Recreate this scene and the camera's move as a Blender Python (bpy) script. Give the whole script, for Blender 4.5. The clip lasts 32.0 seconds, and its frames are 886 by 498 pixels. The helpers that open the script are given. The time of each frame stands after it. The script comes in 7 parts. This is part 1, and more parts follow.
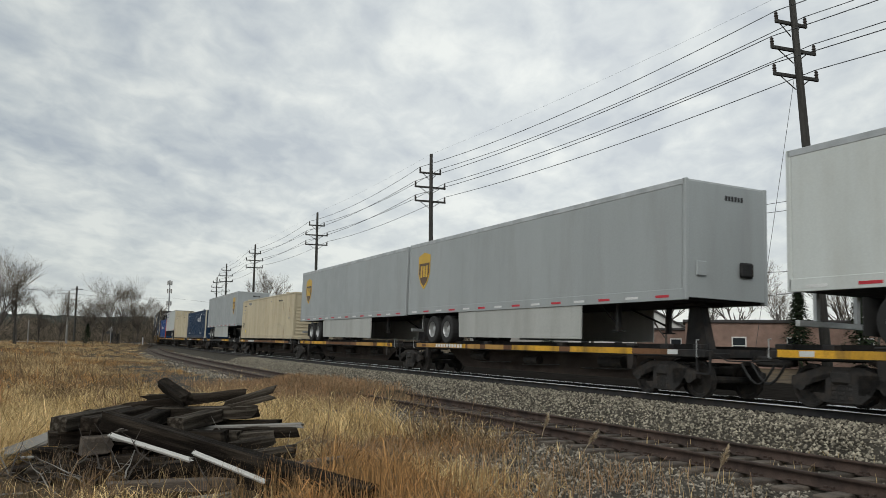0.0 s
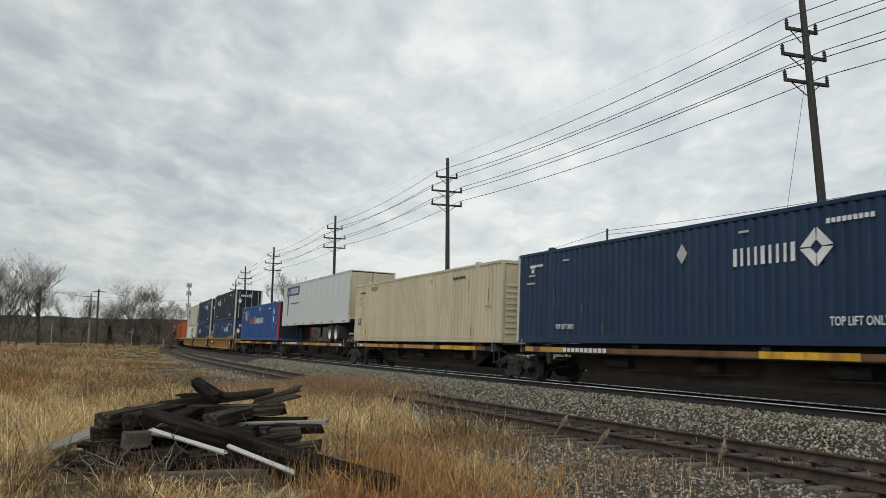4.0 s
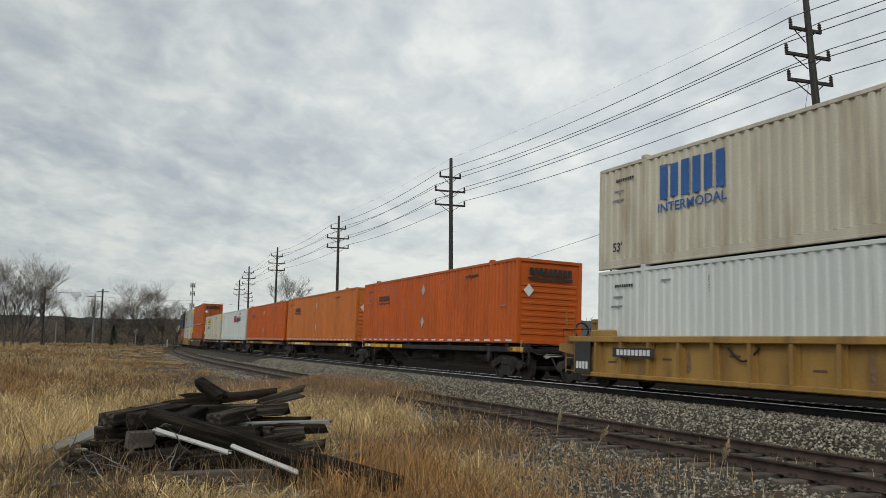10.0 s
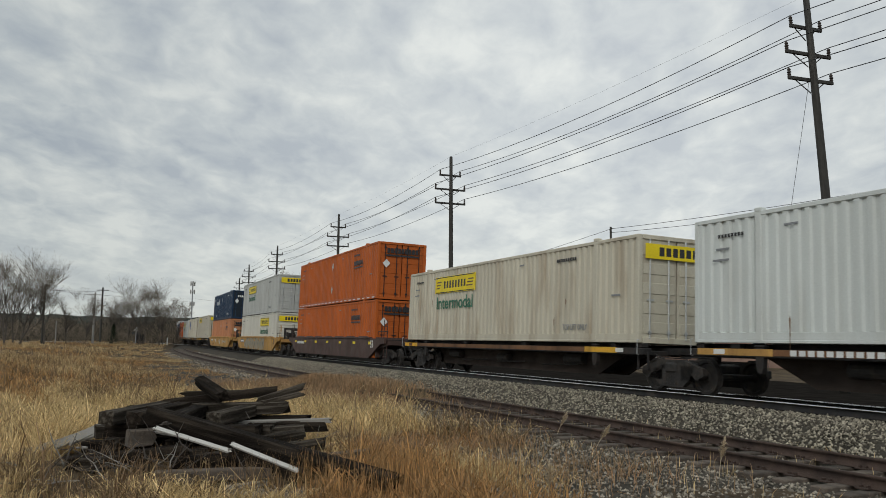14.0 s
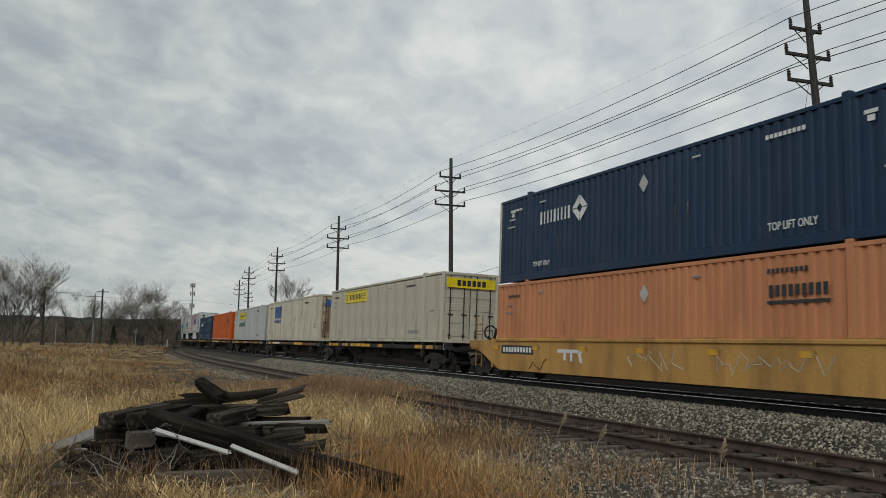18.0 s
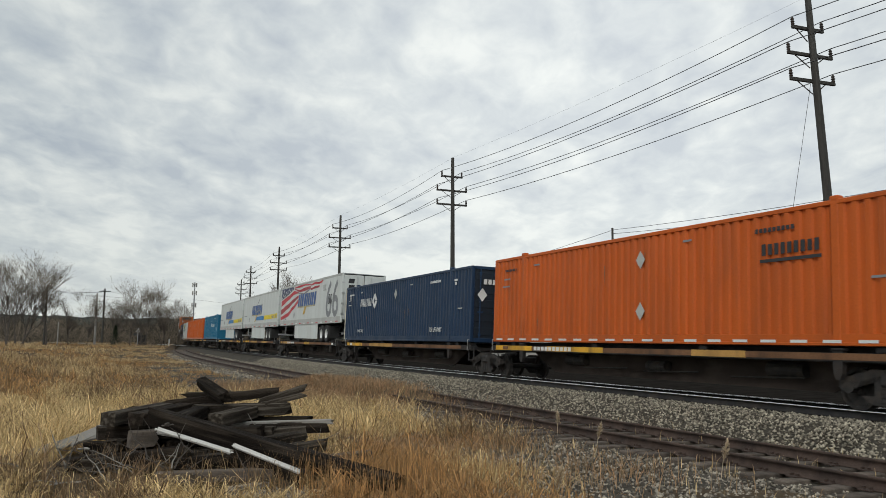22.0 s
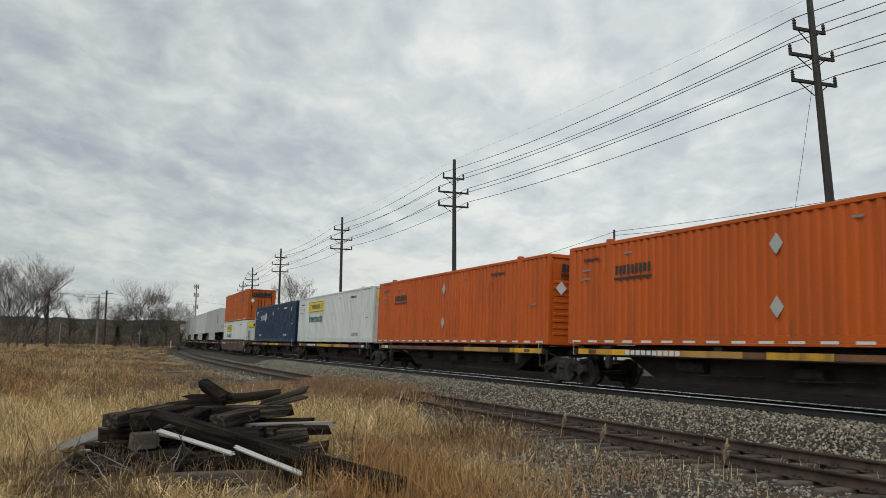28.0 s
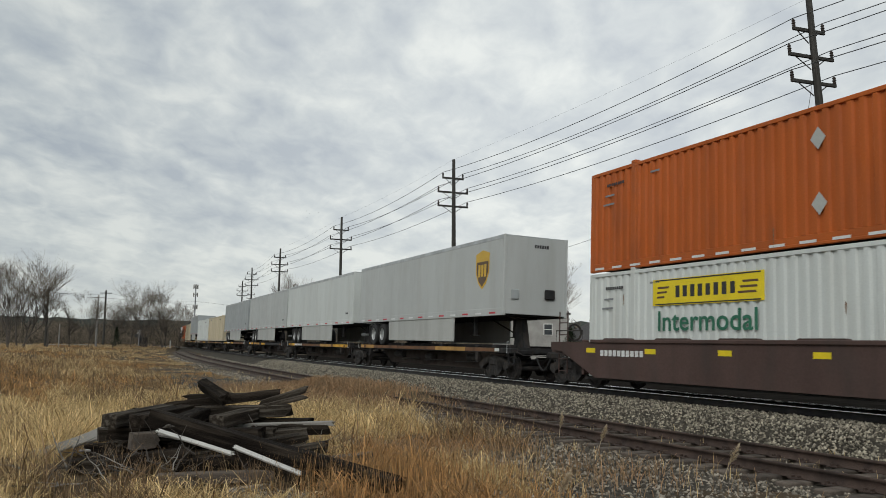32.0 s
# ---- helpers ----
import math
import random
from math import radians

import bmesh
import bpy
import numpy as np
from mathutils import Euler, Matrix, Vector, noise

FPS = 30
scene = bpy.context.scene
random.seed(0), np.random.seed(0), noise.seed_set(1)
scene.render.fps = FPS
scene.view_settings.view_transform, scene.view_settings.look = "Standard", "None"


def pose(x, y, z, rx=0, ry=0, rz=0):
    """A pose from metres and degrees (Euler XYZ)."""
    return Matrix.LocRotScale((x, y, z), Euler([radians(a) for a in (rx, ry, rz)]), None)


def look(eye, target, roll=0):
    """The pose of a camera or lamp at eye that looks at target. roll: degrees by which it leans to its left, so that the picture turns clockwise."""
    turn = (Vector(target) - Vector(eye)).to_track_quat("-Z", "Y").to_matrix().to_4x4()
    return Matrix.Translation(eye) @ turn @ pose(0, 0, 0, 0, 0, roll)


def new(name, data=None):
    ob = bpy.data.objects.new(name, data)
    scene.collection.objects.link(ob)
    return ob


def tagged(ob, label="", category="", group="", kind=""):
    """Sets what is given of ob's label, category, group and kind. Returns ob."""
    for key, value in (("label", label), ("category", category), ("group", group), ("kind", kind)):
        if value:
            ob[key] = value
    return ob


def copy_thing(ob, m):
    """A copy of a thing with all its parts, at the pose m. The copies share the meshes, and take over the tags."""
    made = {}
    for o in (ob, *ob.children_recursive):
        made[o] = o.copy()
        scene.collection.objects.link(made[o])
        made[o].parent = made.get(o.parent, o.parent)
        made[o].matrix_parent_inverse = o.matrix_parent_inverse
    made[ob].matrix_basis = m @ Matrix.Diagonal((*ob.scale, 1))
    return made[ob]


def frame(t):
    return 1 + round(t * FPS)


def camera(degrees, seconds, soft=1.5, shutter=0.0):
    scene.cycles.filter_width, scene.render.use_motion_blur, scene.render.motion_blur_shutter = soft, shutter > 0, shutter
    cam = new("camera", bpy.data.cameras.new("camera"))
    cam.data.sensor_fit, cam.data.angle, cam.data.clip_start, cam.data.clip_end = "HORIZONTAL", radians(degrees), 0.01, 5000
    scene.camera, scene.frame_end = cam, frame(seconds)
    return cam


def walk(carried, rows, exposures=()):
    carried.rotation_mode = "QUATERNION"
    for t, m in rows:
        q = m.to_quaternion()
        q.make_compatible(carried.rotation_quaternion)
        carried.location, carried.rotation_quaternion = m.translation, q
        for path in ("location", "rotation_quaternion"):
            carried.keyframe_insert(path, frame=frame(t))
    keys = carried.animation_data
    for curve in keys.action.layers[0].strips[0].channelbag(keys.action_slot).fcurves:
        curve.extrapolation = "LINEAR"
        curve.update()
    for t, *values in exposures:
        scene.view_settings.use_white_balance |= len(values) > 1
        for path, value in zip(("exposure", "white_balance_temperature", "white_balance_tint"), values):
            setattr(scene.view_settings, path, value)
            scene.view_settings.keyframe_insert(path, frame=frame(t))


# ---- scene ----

EYE = 1.80          # height of the lens over the field
LENS = 57.41        # degrees across the picture
PIX = 1431.8        # the same as a focal length, for small turns

# the camera, held still but for small turns to the side and up or down, and a short step back while it finds its focus: seconds, side, down, metres forward
STEADY = ((0, -36, 2, 0.75), (1, -36, 2, 0.75), (1.9, -36, 2, 0.75), (2.2, -14, -1, 0.35), (2.5, 5, -6), (3, 0, -3), (3.5, -10, -1), (4, -6, -1), (5.5, 0, 0),
          (8, 0, 1), (9, 0, 2), (9.5, 0, 0), (10.5, 0, -1), (12, 0, -1), (13, 0, 0), (14, 0, 2), (14.5, 0, 0), (17, 0, 0),
          (18, 0, -1), (19, 0, 0.5), (20, 0, 2), (21, 0.5, 2), (22, 3, 0), (23, 4, -1), (23.5, 5, -3), (24, 6, -4), (25, 5, -4),
          (27.5, 5, -3), (28, 6, -3), (29, 5, -1), (30, 5, -1), (31, 5, -2), (32, 5, -3))
# the film's own exposure drifts a little
EXPOSURE = ((0, 0.0), (1, -0.16), (1.9, -0.04), (2.5, 0.0), (3.5, 0.0), (5.5, 0.0), (6, 0.2), (7, 0.22), (8, 0.2), (8.5, 0.05), (9, -0.31), (9.5, -0.15), (10, -0.08), (12, -0.08), (13, -0.38), (14, -0.15),
            (16.5, 0.0), (17, 0.03), (18, -0.3), (19, -0.29), (20, -0.3), (21, -0.09), (22, 0.07), (23, -0.12), (24.5, -0.11), (27.5, -0.09), (28, -0.1), (29, -0.39), (30, 0.08), (31, -0.25), (32, -0.05))
cam = camera(LENS, 32.0, 0.75, 0.06)


def aim(dx, dy, near=0.0):
    up = radians(6.46) - dy / PIX
    side = dx / PIX
    way = Vector((-math.sin(side) * math.cos(up), math.cos(side) * math.cos(up), math.sin(up)))
    return look((0, near, EYE), Vector((0, near, EYE)) + way, 0.68)


walk(cam, [(t, aim(*turn)) for t, *turn in STEADY],
     EXPOSURE)

# ---- daylight under a broken grey overcast, the sun behind thin cloud at the camera's back ----
SUN_EL, SUN_AZ = radians(36), radians(200)
THIN_EL, THIN_AZ = radians(20), radians(12)     # a thinner, brighter stretch of the cloud
world = bpy.data.worlds.new("overcast")
scene.world = world
world.use_nodes = True


def wire(tree, a, out, b, inp):
    tree.links.new(a.outputs[out], b.inputs[inp])


def overcast(tree):
    nodes = tree.nodes
    nodes.clear()
    add = nodes.new
    coord = add("ShaderNodeTexCoord")
    sep = add("ShaderNodeSeparateXYZ")
    wire(tree, coord, "Generated", sep, 0)

    def calc(op, a, b=None):
        n = add("ShaderNodeMath")
        n.operation = op
        for i, v in enumerate((a, b)):
            if v is None:
                continue
            if isinstance(v, (int, float)):
                n.inputs[i].default_value = v
            else:
                tree.links.new(v, n.inputs[i])
        return n.outputs[0]
    height = calc("ADD", calc("MAXIMUM", sep.outputs[2], 0.0), 0.24)
    flat = add("ShaderNodeCombineXYZ")
    tree.links.new(calc("DIVIDE", sep.outputs[0], height), flat.inputs[0])
    tree.links.new(calc("DIVIDE", sep.outputs[1], height), flat.inputs[1])
    layers = []
    for scale, detail, rough, warp, shift in ((1.3, 6, 0.50, 0.2, 3.1), (6.0, 5, 0.50, 0.35, 8.4), (15.0, 6, 0.55, 0.5, 5.7)):
        n = add("ShaderNodeTexNoise")
        n.inputs["Scale"].default_value = scale
        n.inputs["Detail"].default_value = detail
        n.inputs["Roughness"].default_value = rough
        n.inputs["Distortion"].default_value = warp
        m = add("ShaderNodeMapping")
        m.inputs["Location"].default_value = (shift, shift * 0.7, 0)
        m.inputs["Rotation"].default_value = (0, 0, radians(-35))
        m.inputs["Scale"].default_value = (1.0, 0.72, 1.0)
        wire(tree, flat, 0, m, 0)
        wire(tree, m, 0, n, 0)
        layers.append(n.outputs[0])
    cover = calc("ADD", calc("ADD", calc("MULTIPLY", layers[0], 0.38), calc("MULTIPLY", layers[1], 0.42)), calc("MULTIPLY", layers[2], 0.20))
    # the veiled sun brightens the cloud round it
    sun_way = add("ShaderNodeVectorMath")
    sun_way.operation = "DOT_PRODUCT"
    wire(tree, coord, "Generated", sun_way, 0)
    sun_way.inputs[1].default_value = (math.sin(SUN_AZ) * math.cos(SUN_EL), math.cos(SUN_AZ) * math.cos(SUN_EL), math.sin(SUN_EL))
    veil = calc("POWER", calc("MAXIMUM", sun_way.outputs["Value"], 0.0), 5.0)
    thin_way = add("ShaderNodeVectorMath")
    thin_way.operation = "DOT_PRODUCT"
    wire(tree, coord, "Generated", thin_way, 0)
    thin_way.inputs[1].default_value = (math.sin(THIN_AZ) * math.cos(THIN_EL), math.cos(THIN_AZ) * math.cos(THIN_EL), math.sin(THIN_EL))
    thin = calc("POWER", calc("MAXIMUM", thin_way.outputs["Value"], 0.0), 7.0)
    ramp = add("ShaderNodeValToRGB")
    e = ramp.color_ramp.elements
    e[0].position, e[0].color = 0.385, (0.362, 0.415, 0.468, 1)
    e[1].position, e[1].color = 0.595, (0.668, 0.705, 0.688, 1)
    mid = e.new(0.485)
    mid.color = (0.490, 0.540, 0.562, 1)
    tree.links.new(cover, ramp.inputs[0])
    # paler and a little warm towards the horizon
    low = calc("POWER", calc("SUBTRACT", 1.0, calc("MINIMUM", calc("MAXIMUM", sep.outputs[2], 0.0), 1.0)), 14.0)
    haze = add("ShaderNodeMix")
    haze.data_type = "RGBA"
    tree.links.new(calc("MULTIPLY", low, 0.75), haze.inputs[0])
    tree.links.new(ramp.outputs[0], haze.inputs[6])
    haze.inputs[7].default_value = (0.70, 0.73, 0.67, 1)
    glow = add("ShaderNodeMix")
    glow.data_type, glow.blend_type = "RGBA", "ADD"
    tree.links.new(calc("ADD", calc("MULTIPLY", veil, 0.5), calc("MULTIPLY", thin, 0.26)), glow.inputs[0])
    tree.links.new(haze.outputs[2], glow.inputs[6])
    glow.inputs[7].default_value = (1, 0.98, 0.93, 1)
    sky = add("ShaderNodeTexSky")
    sky.sky_type, sky.sun_disc, sky.sun_elevation, sky.sun_rotation = "NISHITA", False, SUN_EL, SUN_AZ
    clear = add("ShaderNodeBackground")
    wire(tree, sky, 0, clear, 0)
    clear.inputs[1].default_value = 0.06
    cloud = add("ShaderNodeBackground")
    tree.links.new(glow.outputs[2], cloud.inputs[0])
    cloud.inputs[1].default_value = 1.0
    both = add("ShaderNodeMixShader")
    both.inputs[0].default_value = 0.94
    wire(tree, clear, 0, both, 1)
    wire(tree, cloud, 0, both, 2)
    wire(tree, both, 0, add("ShaderNodeOutputWorld"), 0)


overcast(world.node_tree)
sun = new("sun", bpy.data.lights.new("sun", "SUN"))
sun.data.energy, sun.data.angle, sun.data.color = 0.95, radians(22), (1.0, 0.985, 0.92)
sun.matrix_world = look((math.sin(SUN_AZ) * 50, math.cos(SUN_AZ) * 50, math.tan(SUN_EL) * 50), (0, 0, 0))


# ---- materials ----
def surface(name, color, rough=0.7, metal=0.0, spread=0.12, size=1.0, stretch=(1, 1, 1), dirt=None, dirt_amount=0.0, dirt_stretch=(1, 1, 1),
            dirt_size=1.0, bump=0.15, bump_size=30.0, island=0.0, piece=0.0, hue=None, fine=60.0, gloss=0.5, thin=0.0):
    """Base colour varied by a broad and a fine noise, an optional second colour (dirt, rust, moss) in blotches or streaks, and fine relief."""
    m = bpy.data.materials.new(name)
    m.use_nodes = True
    tree = m.node_tree
    add = tree.nodes.new
    bsdf = tree.nodes["Principled BSDF"]
    bsdf.inputs["Metallic"].default_value = metal
    bsdf.inputs["Specular IOR Level"].default_value = gloss
    coord = add("ShaderNodeTexCoord")

    def noise_at(scale, detail, stretched=(1, 1, 1)):
        mp = add("ShaderNodeMapping")
        mp.inputs["Scale"].default_value = stretched
        n = add("ShaderNodeTexNoise")
        n.inputs["Scale"].default_value = scale
        n.inputs["Detail"].default_value = detail
        wire(tree, coord, "Object", mp, 0)
        wire(tree, mp, 0, n, 0)
        return n.outputs[0]

    def spanned(value, lo, hi, a=0.3, b=0.7):
        r = add("ShaderNodeMapRange")
        r.inputs[1].default_value, r.inputs[2].default_value, r.inputs[3].default_value, r.inputs[4].default_value = a, b, lo, hi
        tree.links.new(value, r.inputs[0])
        return r.outputs[0]

    def times(col, fac):
        x = add("ShaderNodeVectorMath")
        x.operation = "SCALE"
        if isinstance(col, tuple):
            x.inputs[0].default_value = col
        else:
            tree.links.new(col, x.inputs[0])
        tree.links.new(fac, x.inputs["Scale"])
        return x.outputs[0]
    col = times(color, spanned(noise_at(size, 4, stretch), 1 - spread, 1 + spread))
    col = times(col, spanned(noise_at(fine, 3), 1 - spread * 0.6, 1 + spread * 0.6))
    if island or hue:
        geo = add("ShaderNodeNewGeometry")
        if hue:
            mx = add("ShaderNodeMix")
            mx.data_type = "RGBA"
            mx.inputs[7].default_value = (*hue, 1)
            tree.links.new(geo.outputs["Random Per Island"], mx.inputs[0])
            tree.links.new(col, mx.inputs[6])
            col = mx.outputs[2]
        if island:
            col = times(col, spanned(geo.outputs["Random Per Island"], 1 + island, 1 - island, 0, 1))
    if piece:
        info = add("ShaderNodeObjectInfo")
        col = times(col, spanned(info.outputs["Random"], 1 - piece, 1 + piece, 0, 1))
    rough_out = spanned(noise_at(size * 3, 3), rough - 0.1, min(1.0, rough + 0.1))
    if dirt:
        fac = spanned(noise_at(dirt_size, 6, dirt_stretch), 0, dirt_amount, 0.48, 0.72)
        mx = add("ShaderNodeMix")
        mx.data_type = "RGBA"
        mx.inputs[7].default_value = (*dirt, 1)
        tree.links.new(fac, mx.inputs[0])
        tree.links.new(col, mx.inputs[6])
        col = mx.outputs[2]
    tree.links.new(col, bsdf.inputs["Base Color"])
    tree.links.new(rough_out, bsdf.inputs["Roughness"])
    if bump:
        b = add("ShaderNodeBump")
        b.inputs["Strength"].default_value = bump
        b.inputs["Distance"].default_value = 0.02
        tree.links.new(noise_at(bump_size, 5, stretch), b.inputs["Height"])
        wire(tree, b, 0, bsdf, "Normal")
    if thin:
        through_it = add("ShaderNodeBsdfTranslucent")
        tree.links.new(col, through_it.inputs[0])
        mx = add("ShaderNodeMixShader")
        mx.inputs[0].default_value = thin
        wire(tree, bsdf, 0, mx, 1)
        wire(tree, through_it, 0, mx, 2)
        wire(tree, mx, 0, tree.nodes["Material Output"], 0)
    return m


STREAK = (1.6, 1.6, 0.22)
GRIME = (0.10, 0.075, 0.055)


def paint(name, color, rough=0.55, dirt=GRIME, amount=0.35, spread=0.10):
    return surface(name, color, rough, 0.0, spread, 0.5, STREAK, dirt, amount, (1.2, 1.2, 0.25), 1.6, 0.05, 12.0, fine=25.0, gloss=0.25)


ORANGE = paint("orange paint", (0.50, 0.099, 0.013), 0.5, (0.20, 0.06, 0.02), 0.35)
PEACH = paint("faded orange paint", (0.53, 0.160, 0.034), 0.55, (0.25, 0.10, 0.05), 0.3)
NAVY = paint("navy paint", (0.012, 0.033, 0.074), 0.45, (0.035, 0.045, 0.06), 0.3)
RUSTORANGE = paint("weathered orange paint", (0.45, 0.105, 0.018), 0.55, (0.18, 0.055, 0.02), 0.4)
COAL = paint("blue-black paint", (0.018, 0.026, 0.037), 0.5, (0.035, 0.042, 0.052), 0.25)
STEEL_BLUE = paint("slate blue paint", (0.014, 0.045, 0.105), 0.45, (0.035, 0.05, 0.07), 0.3)
DECK_RUST = paint("rust-brown wagon paint", (0.17, 0.085, 0.042), 0.7, (0.05, 0.032, 0.024), 0.8, 0.25)
ROYAL = paint("royal blue paint", (0.017, 0.068, 0.235), 0.45, (0.03, 0.05, 0.12), 0.35)
SKYBLUE = paint("sea blue paint", (0.018, 0.135, 0.235), 0.45, (0.03, 0.08, 0.12), 0.3)
RED_POST = paint("red paint", (0.42, 0.060, 0.028), 0.5, (0.16, 0.04, 0.025), 0.4)
RUST_DOOR = paint("rust-stained cream paint", (0.46, 0.36, 0.25), 0.65, (0.15, 0.062, 0.028), 0.95, 0.2)
CREAM = paint("cream paint", (0.54, 0.505, 0.41), 0.55, (0.25, 0.165, 0.09), 0.5)
STREAK_RUST = surface("bleeding rust", (0.21, 0.13, 0.075), 0.9, 0, 0.4, 3, (3, 3, 0.5), (0.10, 0.05, 0.03), 0.8, (3, 3, 0.5), 4, 0.2, 40)
TAN = paint("tan paint", (0.52, 0.455, 0.325), 0.55, (0.30, 0.21, 0.12), 0.3)
OFFWHITE = paint("off-white paint", (0.57, 0.555, 0.49), 0.5, (0.33, 0.28, 0.21), 0.3, 0.08)
GRAFFITI = paint("dusty grey spray paint", (0.30, 0.275, 0.215), 0.6, (0.36, 0.22, 0.07), 0.6, 0.2)
WHITE = paint("white paint", (0.60, 0.63, 0.612), 0.5, (0.36, 0.34, 0.29), 0.22, 0.06)
PALEGREY = paint("pale grey paint", (0.44, 0.45, 0.43), 0.5, (0.25, 0.23, 0.21), 0.3)
GREY = paint("grey trailer paint", (0.36, 0.385, 0.39), 0.45, (0.22, 0.21, 0.20), 0.25, 0.06)
YELLOW = paint("wagon yellow paint", (0.335, 0.20, 0.058), 0.6, (0.14, 0.075, 0.035), 0.7, 0.16)
AMBER = paint("amber wagon paint", (0.45, 0.255, 0.075), 0.65, (0.22, 0.115, 0.05), 0.7, 0.18)
SALMON = paint("sun-bleached orange paint", (0.50, 0.215, 0.105), 0.6, (0.28, 0.12, 0.06), 0.4)
MAROON = paint("maroon wagon paint", (0.082, 0.050, 0.043), 0.6, (0.05, 0.04, 0.035), 0.5, 0.18)
# two steels darker than soot alone: the wagon underside's shade is in their colour
SHADED_SOOT = surface("soot-caked steel blackened for shade", (0.008, 0.0075, 0.0075), 0.8, 0.0, 0.3, 1.5, (1, 1, 1), (0.025, 0.02, 0.017), 0.6, (1, 1, 1), 2.5, 0.2, 40, gloss=0.2)
BLACKISH = surface("sooty steel darkened for shade", (0.012, 0.0115, 0.012), 0.75, 0.0, 0.3, 1.5, (1, 1, 1), (0.05, 0.034, 0.025), 0.6, (1, 1, 1), 2.5, 0.3, 40)
BOGIE = surface("grimy cast steel", (0.020, 0.018, 0.017), 0.75, 0.0, 0.3, 3, (1, 1, 1), (0.065, 0.048, 0.035), 0.6, (1, 1, 1), 4, 0.4, 50)
SILL = surface("brown grimy sill", (0.042, 0.032, 0.027), 0.85, 0.0, 0.35, 0.8, (1, 1, 2), (0.085, 0.068, 0.056), 0.6, (0.6, 1, 1.5), 1.5, 0.3, 30, gloss=0.2)
RUST = surface("rusted steel", (0.062, 0.040, 0.031), 0.85, 0.1, 0.35, 2, (1, 1, 1), (0.026, 0.020, 0.018), 0.8, (1, 1, 1), 3, 0.5, 60)
SHINE = surface("polished rail steel", (0.78, 0.78, 0.77), 0.18, 1.0, 0.05, 3, bump=0)
WARN = paint("chrome yellow paint", (0.66, 0.36, 0.035), 0.6, (0.12, 0.075, 0.04), 0.85, 0.2)
SIGN_YELLOW = paint("sign yellow", (0.80, 0.62, 0.02), 0.45, (0.4, 0.3, 0.05), 0.2)
INK = surface("black lettering", (0.022, 0.022, 0.024), 0.5, bump=0, spread=0.2)
CHALK = surface("white lettering", (0.68, 0.69, 0.68), 0.55, bump=0, spread=0.15)
GREEN_INK = surface("green lettering", (0.02, 0.14, 0.08), 0.5, bump=0, spread=0.15)
BLUE_INK = surface("blue lettering", (0.02, 0.10, 0.32), 0.5, bump=0, spread=0.15)
NAVY_INK = surface("navy lettering", (0.018, 0.040, 0.13), 0.5, bump=0, spread=0.15)
RED_INK = surface("red lettering", (0.52, 0.025, 0.04), 0.5, bump=0, spread=0.15)
GREY_INK = surface("grey lettering", (0.22, 0.23, 0.24), 0.55, bump=0, spread=0.15)
GOLD = surface("gold shield paint", (0.62, 0.38, 0.03), 0.45, bump=0, spread=0.1)
BROWN = surface("brown shield paint", (0.10, 0.05, 0.02), 0.45, bump=0, spread=0.1)
RUBBER = surface("tyre rubber", (0.022, 0.022, 0.022), 0.85, bump=0.2, spread=0.25)
ALLOY = surface("aluminium", (0.50, 0.51, 0.51), 0.4, 0.7, 0.15, 2, bump=0.05)
TIE = surface("weathered timber", (0.105, 0.085, 0.068), 0.9, 0, 0.35, 3, (0.4, 4, 4), (0.035, 0.028, 0.024), 0.8, (0.5, 3, 3), 2, 0.6, 18, piece=0.35)
OLD_TIE = surface("creosoted timber", (0.021, 0.0165, 0.013), 0.95, 0, 0.55, 3.0, (0.35, 5, 5), (0.085, 0.070, 0.055), 0.65, (0.40, 5, 5), 2.4, 1.0, 22, piece=0.5, gloss=0.08)
MID_TIE = surface("greyed brown timber", (0.052, 0.043, 0.034), 0.95, 0, 0.5, 3.0, (0.35, 5, 5), (0.20, 0.175, 0.145), 0.7, (0.3, 6, 6), 2.6, 1.0, 22, piece=0.4, gloss=0.08)
PALE_BOARD = surface("flaking white board", (0.55, 0.54, 0.51), 0.85, 0, 0.2, 3, (0.3, 5, 5), (0.20, 0.18, 0.16), 0.7, (0.3, 5, 5), 3, 0.4, 20)
GREY_WOOD = surface("silvered board", (0.29, 0.275, 0.25), 0.85, 0, 0.2, 3, (0.3, 5, 5), (0.16, 0.14, 0.12), 0.6, (0.3, 5, 5), 3, 0.6, 20)
POLE_WOOD = surface("pole timber", (0.042, 0.040, 0.036), 0.9, 0, 0.25, 2, (5, 5, 0.3), (0.08, 0.074, 0.066), 0.6, (5, 5, 0.3), 1.5, 0.5, 15)
PORCELAIN = surface("dark insulator", (0.05, 0.04, 0.035), 0.3, bump=0)
LINE = surface("weathered conductor", (0.06, 0.06, 0.062), 0.5, 0.5, bump=0)
STONE = surface("crushed ballast", (0.35, 0.315, 0.245), 0.9, 0, 0.25, 6, bump=0.6, bump_size=40, island=0.45, hue=(0.085, 0.072, 0.054))
OLD_STONE = surface("dirty old ballast", (0.32, 0.285, 0.23), 0.9, 0, 0.3, 2, bump=0.6, bump_size=40, island=0.45, hue=(0.075, 0.064, 0.050))
GRASS = surface("dry tan grass", (0.78, 0.605, 0.325), 0.9, 0, 0.3, 0.4, bump=0, island=0.28, hue=(0.52, 0.36, 0.17), gloss=0.1, thin=0.22)
FIELD_GRASS = surface("brown field grass", (0.60, 0.45, 0.245), 0.9, 0, 0.35, 0.12, bump=0, island=0.35, hue=(0.42, 0.28, 0.14), gloss=0.1, thin=0.2)
